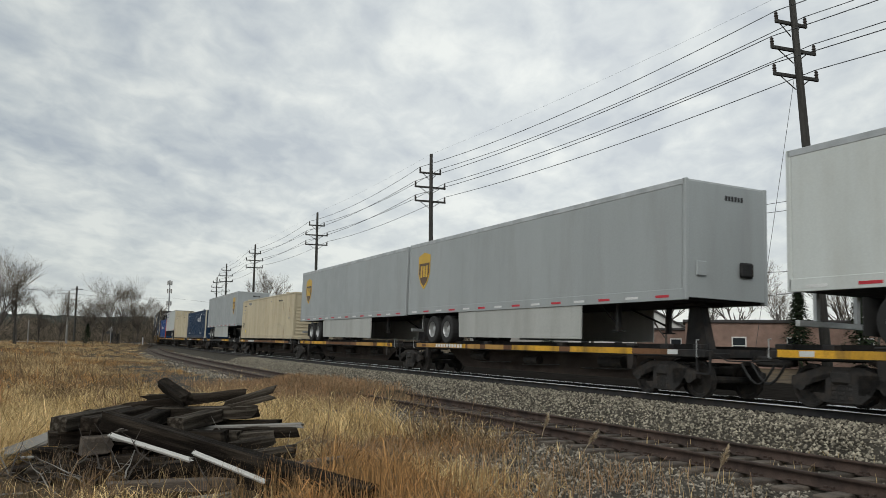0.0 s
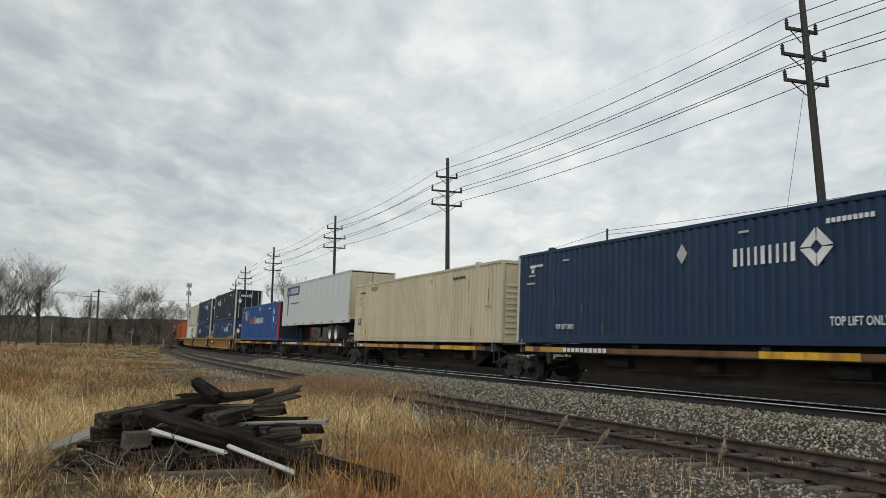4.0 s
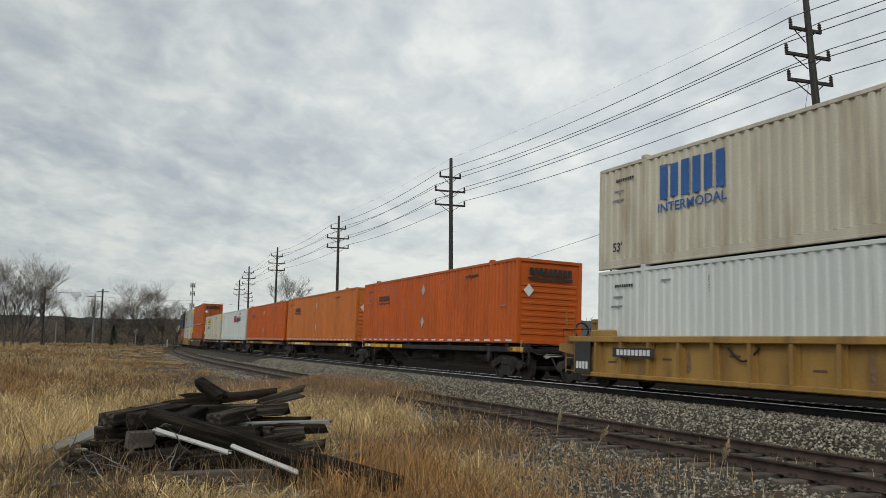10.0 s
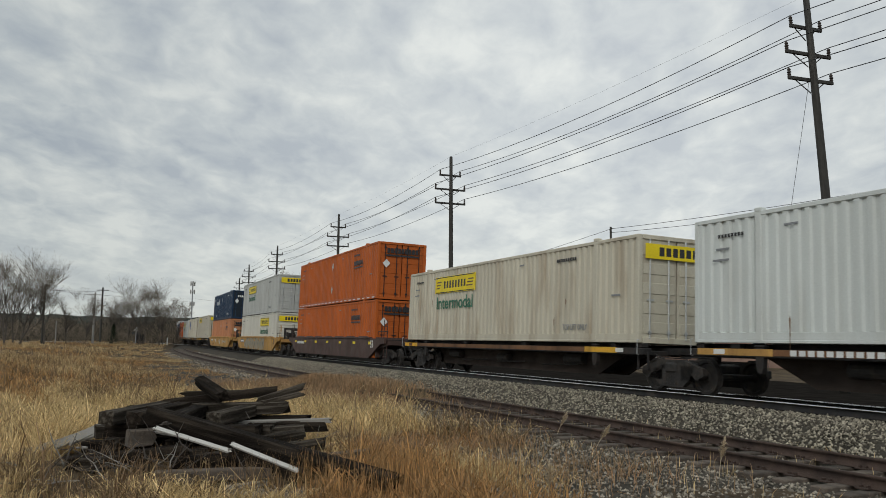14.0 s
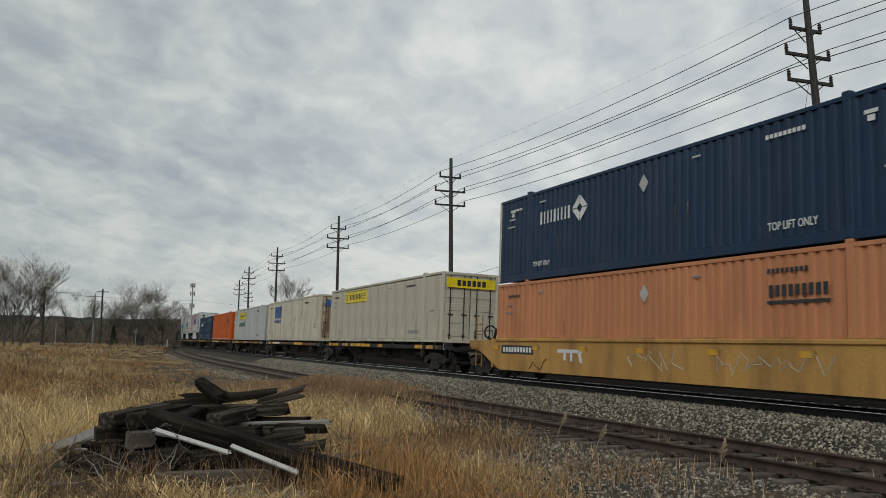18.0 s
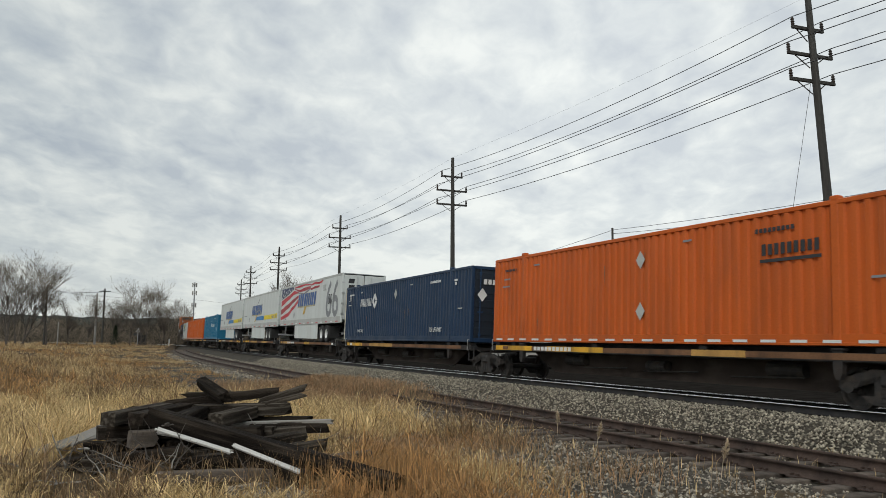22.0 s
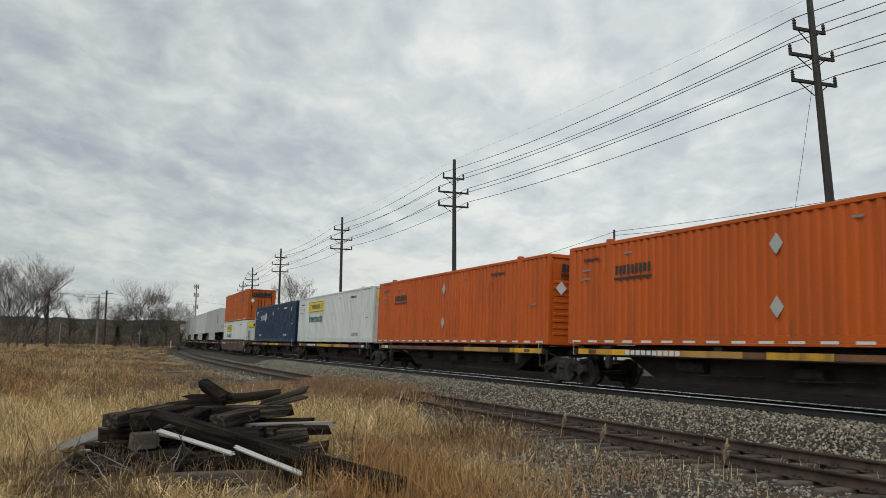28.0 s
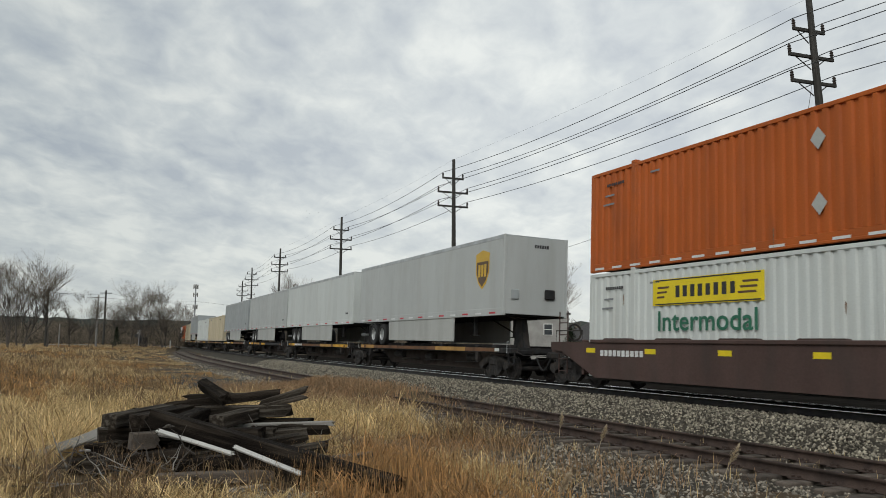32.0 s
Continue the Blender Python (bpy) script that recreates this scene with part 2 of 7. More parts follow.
RUSSET = surface("russet weeds", (0.46, 0.25, 0.10), 0.9, 0, 0.3, 0.5, bump=0, island=0.5, hue=(0.36, 0.24, 0.12), gloss=0.1, thin=0.22)
WEED = surface("dark dead weeds", (0.19, 0.125, 0.075), 0.95, 0, 0.3, 0.6, bump=0, island=0.6, hue=(0.27, 0.19, 0.11), gloss=0.05, thin=0.15)
DEAD_WEED = surface("tangled brown weeds", (0.30, 0.175, 0.095), 0.95, 0, 0.35, 0.8, bump=0, island=0.6, hue=(0.46, 0.34, 0.21), gloss=0.05, thin=0.2)
PLUME = surface("pale seed plume", (0.62, 0.52, 0.38), 0.95, 0, 0.2, 5, bump=0, island=0.3, gloss=0.1, thin=0.4)
BARK = surface("grey-brown bark", (0.075, 0.064, 0.055), 0.95, 0, 0.25, 3, bump=0.5)
TWIG = surface("winter twigs", (0.15, 0.125, 0.10), 0.95, 0, 0.2, 3, bump=0, island=0.3, gloss=0.1)
NEEDLE = surface("dark conifer needles", (0.022, 0.032, 0.016), 0.9, 0, 0.3, 2, bump=0, island=0.4, gloss=0.1)


# ---- mesh helpers ----
class Shape:
    """Gathers boxes, tubes and plates into one mesh."""

    def __init__(self):
        self.v, self.f = [], []

    def add(self, verts, faces):
        n = len(self.v)
        self.v += [tuple(p) for p in verts]
        self.f += [tuple(n + i for i in q) for q in faces]
        return self

    def box(self, cx, cy, cz, sx, sy, sz, m=None, edge=0.0):
        hx, hy, hz = sx / 2, sy / 2, sz / 2
        if edge <= 0:
            p = [Vector((x * hx, y * hy, z * hz)) for x in (-1, 1) for y in (-1, 1) for z in (-1, 1)]
            q = [(0, 1, 3, 2), (4, 6, 7, 5), (0, 4, 5, 1), (2, 3, 7, 6), (0, 2, 6, 4), (1, 5, 7, 3)]
        else:
            e = min(edge, hx * 0.9, hy * 0.9, hz * 0.9)
            p, q, at = [], [], {}
            for x in (-1, 1):
                for y in (-1, 1):
                    for z in (-1, 1):
                        for k in range(3):
                            at[x, y, z, k] = len(p)
                            p.append(Vector((x * (hx - (k != 0) * e), y * (hy - (k != 1) * e), z * (hz - (k != 2) * e))))
            for k in range(3):
                a, b = [i for i in range(3) if i != k]
                for s in (-1, 1):
                    ring = []
                    for u, w in ((-1, -1), (1, -1), (1, 1), (-1, 1)):
                        c = [0, 0, 0]
                        c[k], c[a], c[b] = s, u, w
                        ring.append(at[c[0], c[1], c[2], k])
                    q.append(ring if (s > 0) == (k != 1) else ring[::-1])
                for u in (-1, 1):
                    for w in (-1, 1):
                        r = []
                        for s, f in ((-1, a), (1, a), (1, b), (-1, b)):
                            c = [0, 0, 0]
                            c[k], c[a], c[b] = s, u, w
                            r.append(at[c[0], c[1], c[2], f])
                        q.append(r)
            for x in (-1, 1):
                for y in (-1, 1):
                    for z in (-1, 1):
                        q.append([at[x, y, z, k] for k in range(3)])
        t = Matrix.Translation((cx, cy, cz)) @ (m or Matrix.Identity(4))
        return self.add([t @ a for a in p], q)

    def strand(self, pts, r, n=4):
        """One unbroken thin tube through the points."""
        pts = [Vector(p) for p in pts]
        p = []
        for i, c in enumerate(pts):
            d = (pts[min(i + 1, len(pts) - 1)] - pts[max(i - 1, 0)]).normalized()
            u = d.cross(Vector((0, 0, 1))).normalized()
            w = u.cross(d)
            p += [c + u * (r * math.cos(6.2832 * k / n)) + w * (r * math.sin(6.2832 * k / n)) for k in range(n)]
        return self.add(p, [(i * n + k, i * n + (k + 1) % n, i * n + n + (k + 1) % n, i * n + n + k) for i in range(len(pts) - 1) for k in range(n)])

    def tube(self, a, b, r0, r1=None, n=8, caps=True):
        a, b = Vector(a), Vector(b)
        r1 = r0 if r1 is None else r1
        d = (b - a).normalized()
        u = d.orthogonal().normalized()
        w = d.cross(u)
        p = []
        for c, r in ((a, r0), (b, r1)):
            for i in range(n):
                g = 2 * math.pi * i / n
                p.append(c + u * (r * math.cos(g)) + w * (r * math.sin(g)))
        q = [(i, (i + 1) % n, n + (i + 1) % n, n + i) for i in range(n)]
        if caps:
            q += [tuple(range(n))[::-1], tuple(range(n, 2 * n))]
        return self.add(p, q)

    def lathe(self, profile, axis_m, n=20):
        """profile: (along, radius) turned about the local z of axis_m."""
        p, q = [], []
        for h, r in profile:
            for i in range(n):
                g = 2 * math.pi * i / n
                p.append(axis_m @ Vector((r * math.cos(g), r * math.sin(g), h)))
        for k in range(len(profile) - 1):
            for i in range(n):
                q.append((k * n + i, k * n + (i + 1) % n, (k + 1) * n + (i + 1) % n, (k + 1) * n + i))
        return self.add(p, q)

    def slab(self, outline, axis, a, b):
        """A flat outline of (u, v) pulled from a to b along the axis: 'y' takes (x, z), 'x' takes (y, z), 'z' takes (x, y)."""
        n = len(outline)
        put = {"y": lambda u, v, w: (u, w, v), "x": lambda u, v, w: (w, u, v), "z": lambda u, v, w: (u, v, w)}[axis]
        p = [put(u, v, a) for u, v in outline] + [put(u, v, b) for u, v in outline]
        q = [tuple(range(n))[::-1], tuple(range(n, 2 * n))] + [(i, (i + 1) % n, n + (i + 1) % n, n + i) for i in range(n)]
        return self.add(p, q)

    def mesh(self, name, material, smooth=False):
        me = bpy.data.meshes.new(name)
        me.from_pydata(self.v, [], self.f)
        bm = bmesh.new()
        bm.from_mesh(me)
        bmesh.ops.recalc_face_normals(bm, faces=bm.faces)
        bm.to_mesh(me)
        bm.free()
        if smooth:
            me.polygons.foreach_set("use_smooth", [True] * len(me.polygons))
        me.materials.append(material)
        return me


KEPT_MESH = {}


def part(name, shape, material, parent=None, label="", m=None, smooth=False, key=None):
    """One mesh object under a thing or a part. shape: a Shape, or a function that makes one and is then shared under its key."""
    if key is not None:
        k = (key, material.name)
        if k not in KEPT_MESH:
            KEPT_MESH[k] = shape().mesh(name, material, smooth)
        me = KEPT_MESH[k]
    else:
        me = shape.mesh(name, material, smooth)
    ob = new(name, me)
    if parent is not None:
        ob.parent = parent
    if m is not None:
        ob.matrix_basis = m
    if label:
        tagged(ob, label)
    return ob


def thing(name, label, category, group="", kind="", m=None):
    ob = new(name)
    ob.empty_display_size = 0.3
    if m is not None:
        ob.matrix_basis = m
    return tagged(ob, label, category, group, kind)


def raw_mesh(name, verts, faces, material, smooth=False):
    """A large mesh from arrays of points and of equal faces."""
    me = bpy.data.meshes.new(name)
    verts, faces = np.asarray(verts, np.float32), np.asarray(faces, np.int32)
    k = faces.shape[1]
    me.vertices.add(len(verts))
    me.vertices.foreach_set("co", verts.ravel())
    me.loops.add(faces.size)
    me.loops.foreach_set("vertex_index", faces.ravel())
    me.polygons.add(len(faces))
    me.polygons.foreach_set("loop_start", np.arange(0, faces.size, k, dtype=np.int32))
    if smooth:
        me.polygons.foreach_set("use_smooth", np.ones(len(faces), bool))
    me.update(calc_edges=True)
    me.materials.append(material)
    return me


# ---- the two tracks: arcs in plan ----
class Arc:
    def __init__(self, x, y, turn, bend, z, grade):
        self.x, self.y, self.turn, self.bend, self.z, self.grade = x, y, turn, bend, z, grade

    def at(self, s, off=0.0):
        """The place s metres away along the track, off metres towards the field, at rail height."""
        t = self.turn + self.bend * s
        x = self.x + (math.sin(t) - math.sin(self.turn)) / self.bend
        y = self.y - (math.cos(t) - math.cos(self.turn)) / self.bend
        return Vector((x - math.sin(t) * off, y + math.cos(t) * off, self.z + self.grade * min(max(s, -60), 260)))

    def heading(self, s):
        return self.turn + self.bend * s

    def locate(self, x, y):
        """Arrays: how far along, and how far to the field side of the track."""
        cx, cy = self.x - math.sin(self.turn) / self.bend, self.y + math.cos(self.turn) / self.bend
        r = 1 / abs(self.bend)
        dx, dy = x - cx, y - cy
        a0 = math.atan2(self.y - cy, self.x - cx)
        a = np.arctan2(dy, dx) - a0
        a = (a + np.pi) % (2 * np.pi) - np.pi
        return -a * r, np.hypot(dx, dy) - r


MAIN = Arc(7.415, 19.110, 1.9968, -0.5123e-3, EYE - 1.267, -0.00136)
SPUR = Arc(3.172, 17.218, 2.0246, -1.1835e-3, EYE - 1.674, 0.0)
LEAN = -1.66        # the outer rail of the main line stands higher
FIELD = -0.12


def smooth_step(a, b, x):
    t = np.clip((x - a) / (b - a), 0, 1)
    return t * t * (3 - 2 * t)


def mound_height(s, off):
    """Dirt and weeds heaped over the spur's rails for a few metres."""
    lump = smooth_step(8.0, 10.5, s) * (1 - smooth_step(17.0, 19.5, s)) * smooth_step(-1.7, -0.9, off) * (1 - smooth_step(1.2, 3.0, off))
    return SPUR.z - 0.5 + lump * (0.56 + 0.05 * np.sin(s * 2.3) * np.sin(off * 3.1))


def ground_height(x, y):
    x, y = np.asarray(x, float), np.asarray(y, float)
    s, off = MAIN.locate(x, y)
    z = FIELD + 0.05 * np.sin(x * 0.31 + 1.3) * np.sin(y * 0.23) + 0.03 * np.sin(x * 1.1) * np.sin(y * 0.9 + 2)
    z = z + 0.9 * smooth_step(60, 260, np.hypot(x, y)) * (off > 0)
    # the spur's bed and the shoulder of the main line
    s2, off2 = SPUR.locate(x, y)
    on_spur = (s2 > -60) & (s2 < 190)
    bed = np.where(on_spur, SPUR.z - 0.32 - 0.5 * smooth_step(1.5, 4.5, np.abs(off2)), -9)
    z = np.maximum(z, np.where(np.abs(off2) < 2.4, bed, -9))
    z = np.where(on_spur & (np.abs(off2) < 1.5), SPUR.z - 0.32, z)
    z = np.maximum(z, mound_height(s2, off2))
    top = MAIN.z + MAIN.grade * np.clip(s, -60, 260) - 0.42
    a = np.abs(off + 0.0)
    shoulder = top - np.maximum(0, a - 2.0) * 0.42
    z = np.maximum(z, np.where(a < 4.6, shoulder, -9))
    return z


# ---- the ground: one sheet to the horizon ----
def ground_material():
    m = surface("field soil and gravel", (0.075, 0.056, 0.037), 0.95, 0, 0.45, 0.5, bump=1.0, bump_size=9.0, dirt=(0.15, 0.11, 0.06), dirt_amount=0.8,
                dirt_size=1.6, fine=18.0, gloss=0.1)
    return m


SOIL = ground_material()
GRAVEL = surface("packed ballast", (0.066, 0.059, 0.048), 0.95, 0, 0.3, 1.2, bump=1.0, bump_size=14.0, dirt=(0.05, 0.043, 0.035), dirt_amount=0.7,
                 dirt_size=2.5, fine=22.0, gloss=0.15)


# fouled ballast, taken near-black to hold the shade under and behind the train
SHADED_FOUL = surface("oily ballast darkened for shade", (0.020, 0.018, 0.016), 1.0, 0, 0.3, 1.5, bump=0.6, bump_size=16.0, fine=25.0, gloss=0.0)


def build_ground():
    near = np.arange(-70, 70.01, 0.8)
    xs = np.concatenate([-np.geomspace(3000, 74, 26), near, np.geomspace(74, 3000, 26)])
    ys = np.concatenate([-np.geomspace(1500, 16, 16), np.arange(-14, 90, 0.8), np.arange(90, 330, 3.0), np.geomspace(334, 4000, 24)])
    gx, gy = np.meshgrid(xs, ys)
    z = ground_height(gx, gy)
    verts = np.stack([gx, gy, z], -1).reshape(-1, 3)
    nx, ny = len(xs), len(ys)
    i = np.arange(nx * (ny - 1)).reshape(ny - 1, nx)[:, :-1].ravel()
    faces = np.stack([i, i + 1, i + nx + 1, i + nx], -1)
    ob = new("ground", raw_mesh("ground", verts, faces, SOIL, True))
    tagged(ob, "flat field of dry soil and matted tan grass", "ground", kind="structure")


def bed(name, arc, s0, s1, step, section, material, label):
    """A ballast bed: a cross-section of (off, height) swept along the track."""
    ss = np.arange(s0, s1, step)
    verts, n = [], len(section)
    for s in ss:
        for off, h in section:
            p = arc.at(s, off)
            wob = 0.03 * noise.noise((s * 0.9, off * 2.1, 3.0))
            verts.append((p.x, p.y, p.z + h + wob))
    faces = []
    for k in range(len(ss) - 1):
        for j in range(n - 1):
            a = k * n + j
            faces.append((a, a + 1, a + n + 1, a + n))
    ob = new(name, raw_mesh(name, verts, faces, material, True))
    return tagged(ob, label, "ballast", kind="structure")


def rail_section(h=0.171):
    half = [(0.070, 0), (0.070, 0.011), (0.012, 0.028), (0.009, h - 0.045), (0.034, h - 0.036), (0.036, h - 0.006), (0.028, h)]
    return [(u, v - h) for u, v in half] + [(-u, v - h) for u, v in half[::-1]]


def rail(parent, name, arc, s0, s1, step, off, material, lean=0.0, top=None):
    sec = rail_section()
    n = len(sec)
    verts, faces = [], []
    ss = np.arange(s0, s1 + 0.01, step)
    rise = -math.sin(radians(lean)) * off
    for s in ss:
        for u, v in sec:
            p = arc.at(s, off + u)
            verts.append((p.x, p.y, p.z + v + rise))
    for k in range(len(ss) - 1):
        for j in range(n):
            a, b = k * n + j, k * n + (j + 1) % n
            faces.append((a, b, b + n, a + n))
    me = raw_mesh(name, verts, faces, material)
    if top is not None:
        me.materials.append(top)
        for p in me.polygons:
            if p.index % n in (4, 5, 6, 7):
                p.material_index = 1
    ob = new(name, me)
    ob.parent = parent
    return ob


def build_tracks():
    bed("ballast_main", MAIN, -70, 262, 1.0, [(4.3, -1.05), (3.2, -0.75), (2.2, -0.33), (1.6, -0.20), (0.98, -0.16)], GRAVEL, "grey crushed-stone ballast under the main line")
    # the dark colour runs far out behind the rails in place of shade
    bed("ballast_fouled", MAIN, -70, 262, 1.0, [(1.0, -0.165), (0.70, -0.165), (0, -0.19), (-1.0, -0.22), (-1.9, -0.28), (-2.4, -0.40), (-5.0, -0.45), (-9.5, -0.50), (-17.0, -0.56)], SHADED_FOUL,
        "oily ballast between and beside the main rails, the train's shade in its dark colour")
    bed("ballast_spur", SPUR, -24, 150, 1.0, [(6.5, -0.30), (5.2, -0.22), (3.2, -0.22), (2.2, -0.22), (1.5, -0.235), (0.72, -0.24), (0, -0.23), (-0.72, -0.24), (-1.5, -0.22), (-2.3, -0.20)],
        GRAVEL, "weedy stone ballast under the rusty spur")
    main = thing("track_main", "main line of two polished steel rails on dark ties", "railway track", kind="structure")
    for off in (0.7525, -0.7525):
        rail(main, "rail", MAIN, -70, 262, 2.0, off, BLACKISH, LEAN, SHINE)

    def one_tie():
        return Shape().box(0, 0, 0, 0.23, 2.6, 0.17, edge=0.015)
    for k in range(180):
        s = -16 + k * 0.55
        p = MAIN.at(s)
        # near-black colour sinks the ties into the shade painted below the train
        part("tie", one_tie, SHADED_SOOT, main, key="tie", m=Matrix.Translation((p.x, p.y, p.z - 0.171 - 0.15)) @
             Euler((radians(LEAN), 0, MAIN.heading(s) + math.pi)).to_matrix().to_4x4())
    spur = thing("track_spur", "disused spur of two rusty rails on weathered ties", "railway track", kind="structure")
    for off in (0.7525, -0.7525):
        rail(spur, "rail", SPUR, -24, 150, 2.0, off, RUST)
    rnd = random.Random(5)
    for k in range(230):
        s = -16 + k * 0.56 + rnd.uniform(-0.05, 0.05)
        p = SPUR.at(s, rnd.uniform(-0.12, 0.12))
        part("tie", one_tie, TIE, spur, key="tie", m=Matrix.Translation((p.x, p.y, p.z - 0.171 - 0.087)) @
             Euler((rnd.uniform(-0.01, 0.01), rnd.uniform(-0.02, 0.02), SPUR.heading(s) + rnd.uniform(-0.05, 0.05))).to_matrix().to_4x4())

    def plate():
        sh = Shape().box(0, 0, 0.008, 0.18, 0.34, 0.016)
        for x, y in ((-0.05, 0.09), (0.05, -0.09), (0.05, 0.09)):
            sh.box(x, y, 0.03, 0.03, 0.05, 0.035)
        return sh
    for k in range(60):
        s = -8 + k * 0.56
        for off in (0.7525, -0.7525):
            p = SPUR.at(s, off)
            part("tie_plate", plate, RUST, spur, key="plate", m=Matrix.Translation((p.x, p.y, p.z - 0.171)) @ Matrix.Rotation(SPUR.heading(s), 4, "Z"))


build_ground()
build_tracks()


# ---- the pole line ----
POLE_AT = ((27.9, 2.0), (13.98, 30.0), (0.46, 58.5), (-11.4, 87.0), (-24.3, 118.0), (-36.0, 150.0), (-46.5, 185.0), (-52.5, 219.0))
ARM_Z, ARM_HALF = (14.0, 12.95, 11.92), (0.86, 1.22, 1.22)


def build_poles():
    tops = []
    n = len(POLE_AT)
    for i, (x, y) in enumerate(POLE_AT):
        x += (0.08, 0.12, 0.08, 0.05, 0, 0, 0, 0)[i]
        a, b = POLE_AT[max(0, i - 1)], POLE_AT[min(n - 1, i + 1)]
        turn = math.atan2(b[1] - a[1], b[0] - a[0])
        base = float(ground_height(x, y)) - 0.1
        lean = (1.2, 3.3, 0.5, 0.1, -0.4, 0.5, 0, 0.6)[i]
        at = Matrix.Translation(Vector((x, y, 12)) - (pose(0, 0, 0, 0, -lean, 0) @ Vector((0, 0, 12)))) @ pose(0, 0, 0, 0, -lean, 0) @ Matrix.Rotation(turn - math.pi / 2, 4, "Z")
        p = thing("utility_pole", "tall dark wooden utility pole with three crossarms", "utility pole", "poles along the railway", m=at)
        part("pole", Shape().lathe([(base - 0.3, 0.0), (base - 0.3, 0.19), (base + 5, 0.175), (11, 0.145), (15.15, 0.115), (15.2, 0.10), (15.22, 0.0)], Matrix.Identity(4), 12), POLE_WOOD, p, smooth=True)
        points = []
        for z, half in zip(ARM_Z, ARM_HALF):
            z -= (0, 0.07, 0.2, 0.2, 0.1, 0, 0, 0)[i]
            arm = part("crossarm", Shape().box(0, 0.14, z, half * 2, 0.10, 0.13, edge=0.01), POLE_WOOD, p)
            for side in (-1, 1):
                part("brace", Shape().tube((side * half * 0.62, 0.2, z - 0.05), (side * 0.05, 0.16, z - 0.5), 0.022, n=5), POLE_WOOD, arm)
                part("insulator", Shape().lathe([(z + 0.06, 0.0), (z + 0.06, 0.05), (z + 0.12, 0.075), (z + 0.16, 0.05), (z + 0.2, 0.085), (z + 0.26, 0.05),
                                                 (z + 0.30, 0.075), (z + 0.36, 0.04), (z + 0.40, 0.0)], Matrix.Translation((side * (half - 0.06), 0.14, 0)), 8),
                     PORCELAIN, arm)
                points.append(at @ Vector((side * (half - 0.06), 0.14, z + 0.40)))
        points.append(at @ Vector((0, 0, 15.2)))
        tops.append(points)
    for k in range(7):
        pts = []
        for i in range(n - 1):
            a, b = tops[i][k], tops[i + 1][k]
            sag = (0.52, 0.46, 0.42, 0.35, 0.42, 0.35, 0.20)[k]
            for j in range(16):
                t = j / 16
                pts.append(a.lerp(b, t) + Vector((0, 0, -4 * sag * t * (1 - t))))
        pts.append(tops[-1][k])
        ob = part("overhead_wire", Shape().strand(pts, 0.018 if k < 6 else 0.004), LINE)
        tagged(ob, "thin dark overhead wire sagging between the poles", "wire", "wires along the railway")
    # a guy wire down from the tallest pole
    top = Vector((13.9, 30.0, 11.7))
    guy = part("guy_wire", Shape().tube(top, (12.3, 31.0, 0.3), 0.009, n=4), LINE)
    tagged(guy, "thin guy wire from a pole to the ground", "wire")


build_poles()


# ---- the train ----
BOX_L, BOX_W, BOX_H = 16.154, 2.59, 2.896
SIDE = -BOX_W / 2     # the side that faces the field


def wave(x0, x1, pitch, depth):
    """Points of a trapezoid corrugation along x: (x, inset)."""
    out, n = [], max(1, round((x1 - x0) / pitch))
    w = (x1 - x0) / n
    for i in range(n):
        a = x0 + i * w
        out += [(a, 0), (a + 0.36 * w, 0), (a + 0.50 * w, depth), (a + 0.86 * w, depth)]
    return out + [(x1, 0)]


def corrugated(x0, x1, z0, z1, y, sign, pitch=0.285, depth=0.05):
    pts = wave(x0, x1, pitch, depth)
    sh = Shape()
    v = [(x, y - sign * d, z) for x, d in pts for z in (z0, z1)]
    sh.add(v, [(2 * i, 2 * i + 2, 2 * i + 3, 2 * i + 1) for i in range(len(pts) - 1)])
    return sh


def lettering(text, size, material, parent, m, name="lettering", wide=None, label=""):
    """Real characters as a thin mesh, as high as size and as wide as wide; m takes the text's x to the right and y up."""
    key = ("text", text, size, wide, material.name)
    if key not in KEPT_MESH:
        c = bpy.data.curves.new("letters", "FONT")
        c.body, c.size, c.align_x, c.align_y, c.extrude, c.resolution_u = text, size, "CENTER", "CENTER", 0.002, 3
        c.offset = size * 0.012
        ob = bpy.data.objects.new("letters", c)
        scene.collection.objects.link(ob)
        bpy.context.view_layer.update()
        me = bpy.data.meshes.new_from_object(ob.evaluated_get(bpy.context.evaluated_depsgraph_get()))
        bpy.data.objects.remove(ob)
        co = np.empty(len(me.vertices) * 3, np.float32)
        me.vertices.foreach_get("co", co)
        co = co.reshape(-1, 3)
        lo, hi = co.min(0), co.max(0)
        sy = size / (hi[1] - lo[1])
        sx = wide / (hi[0] - lo[0]) if wide else sy
        me.transform(Matrix.Diagonal((sx, sy, 1, 1)) @ Matrix.Translation((-(lo[0] + hi[0]) / 2, -(lo[1] + hi[1]) / 2, 0)))
        me.materials.clear()
        me.materials.append(material)
        KEPT_MESH[key] = me
    ob = new(name, KEPT_MESH[key])
    ob.parent = parent
    ob.matrix_basis = m
    if label:
        tagged(ob, label)
    return ob


def on_side(x, z, lift=0.004):
    return Matrix.Translation((x, SIDE - lift, z)) @ Matrix.Rotation(math.pi / 2, 4, "X")


def on_front(y, z, x, lift=0.004):
    return Matrix.Translation((x + lift, y, z)) @ Matrix.Rotation(math.pi / 2, 4, "Z") @ Matrix.Rotation(math.pi / 2, 4, "X")


def plates(name, quads, material, parent, m, label="", thick=0.004):
    """Flat painted shapes: outlines of (x, y) in the plane of m."""
    sh = Shape()
    for q in quads:
        sh.slab(q, "z", -thick / 2, thick / 2)
    return part(name, sh, material, parent, label, m)


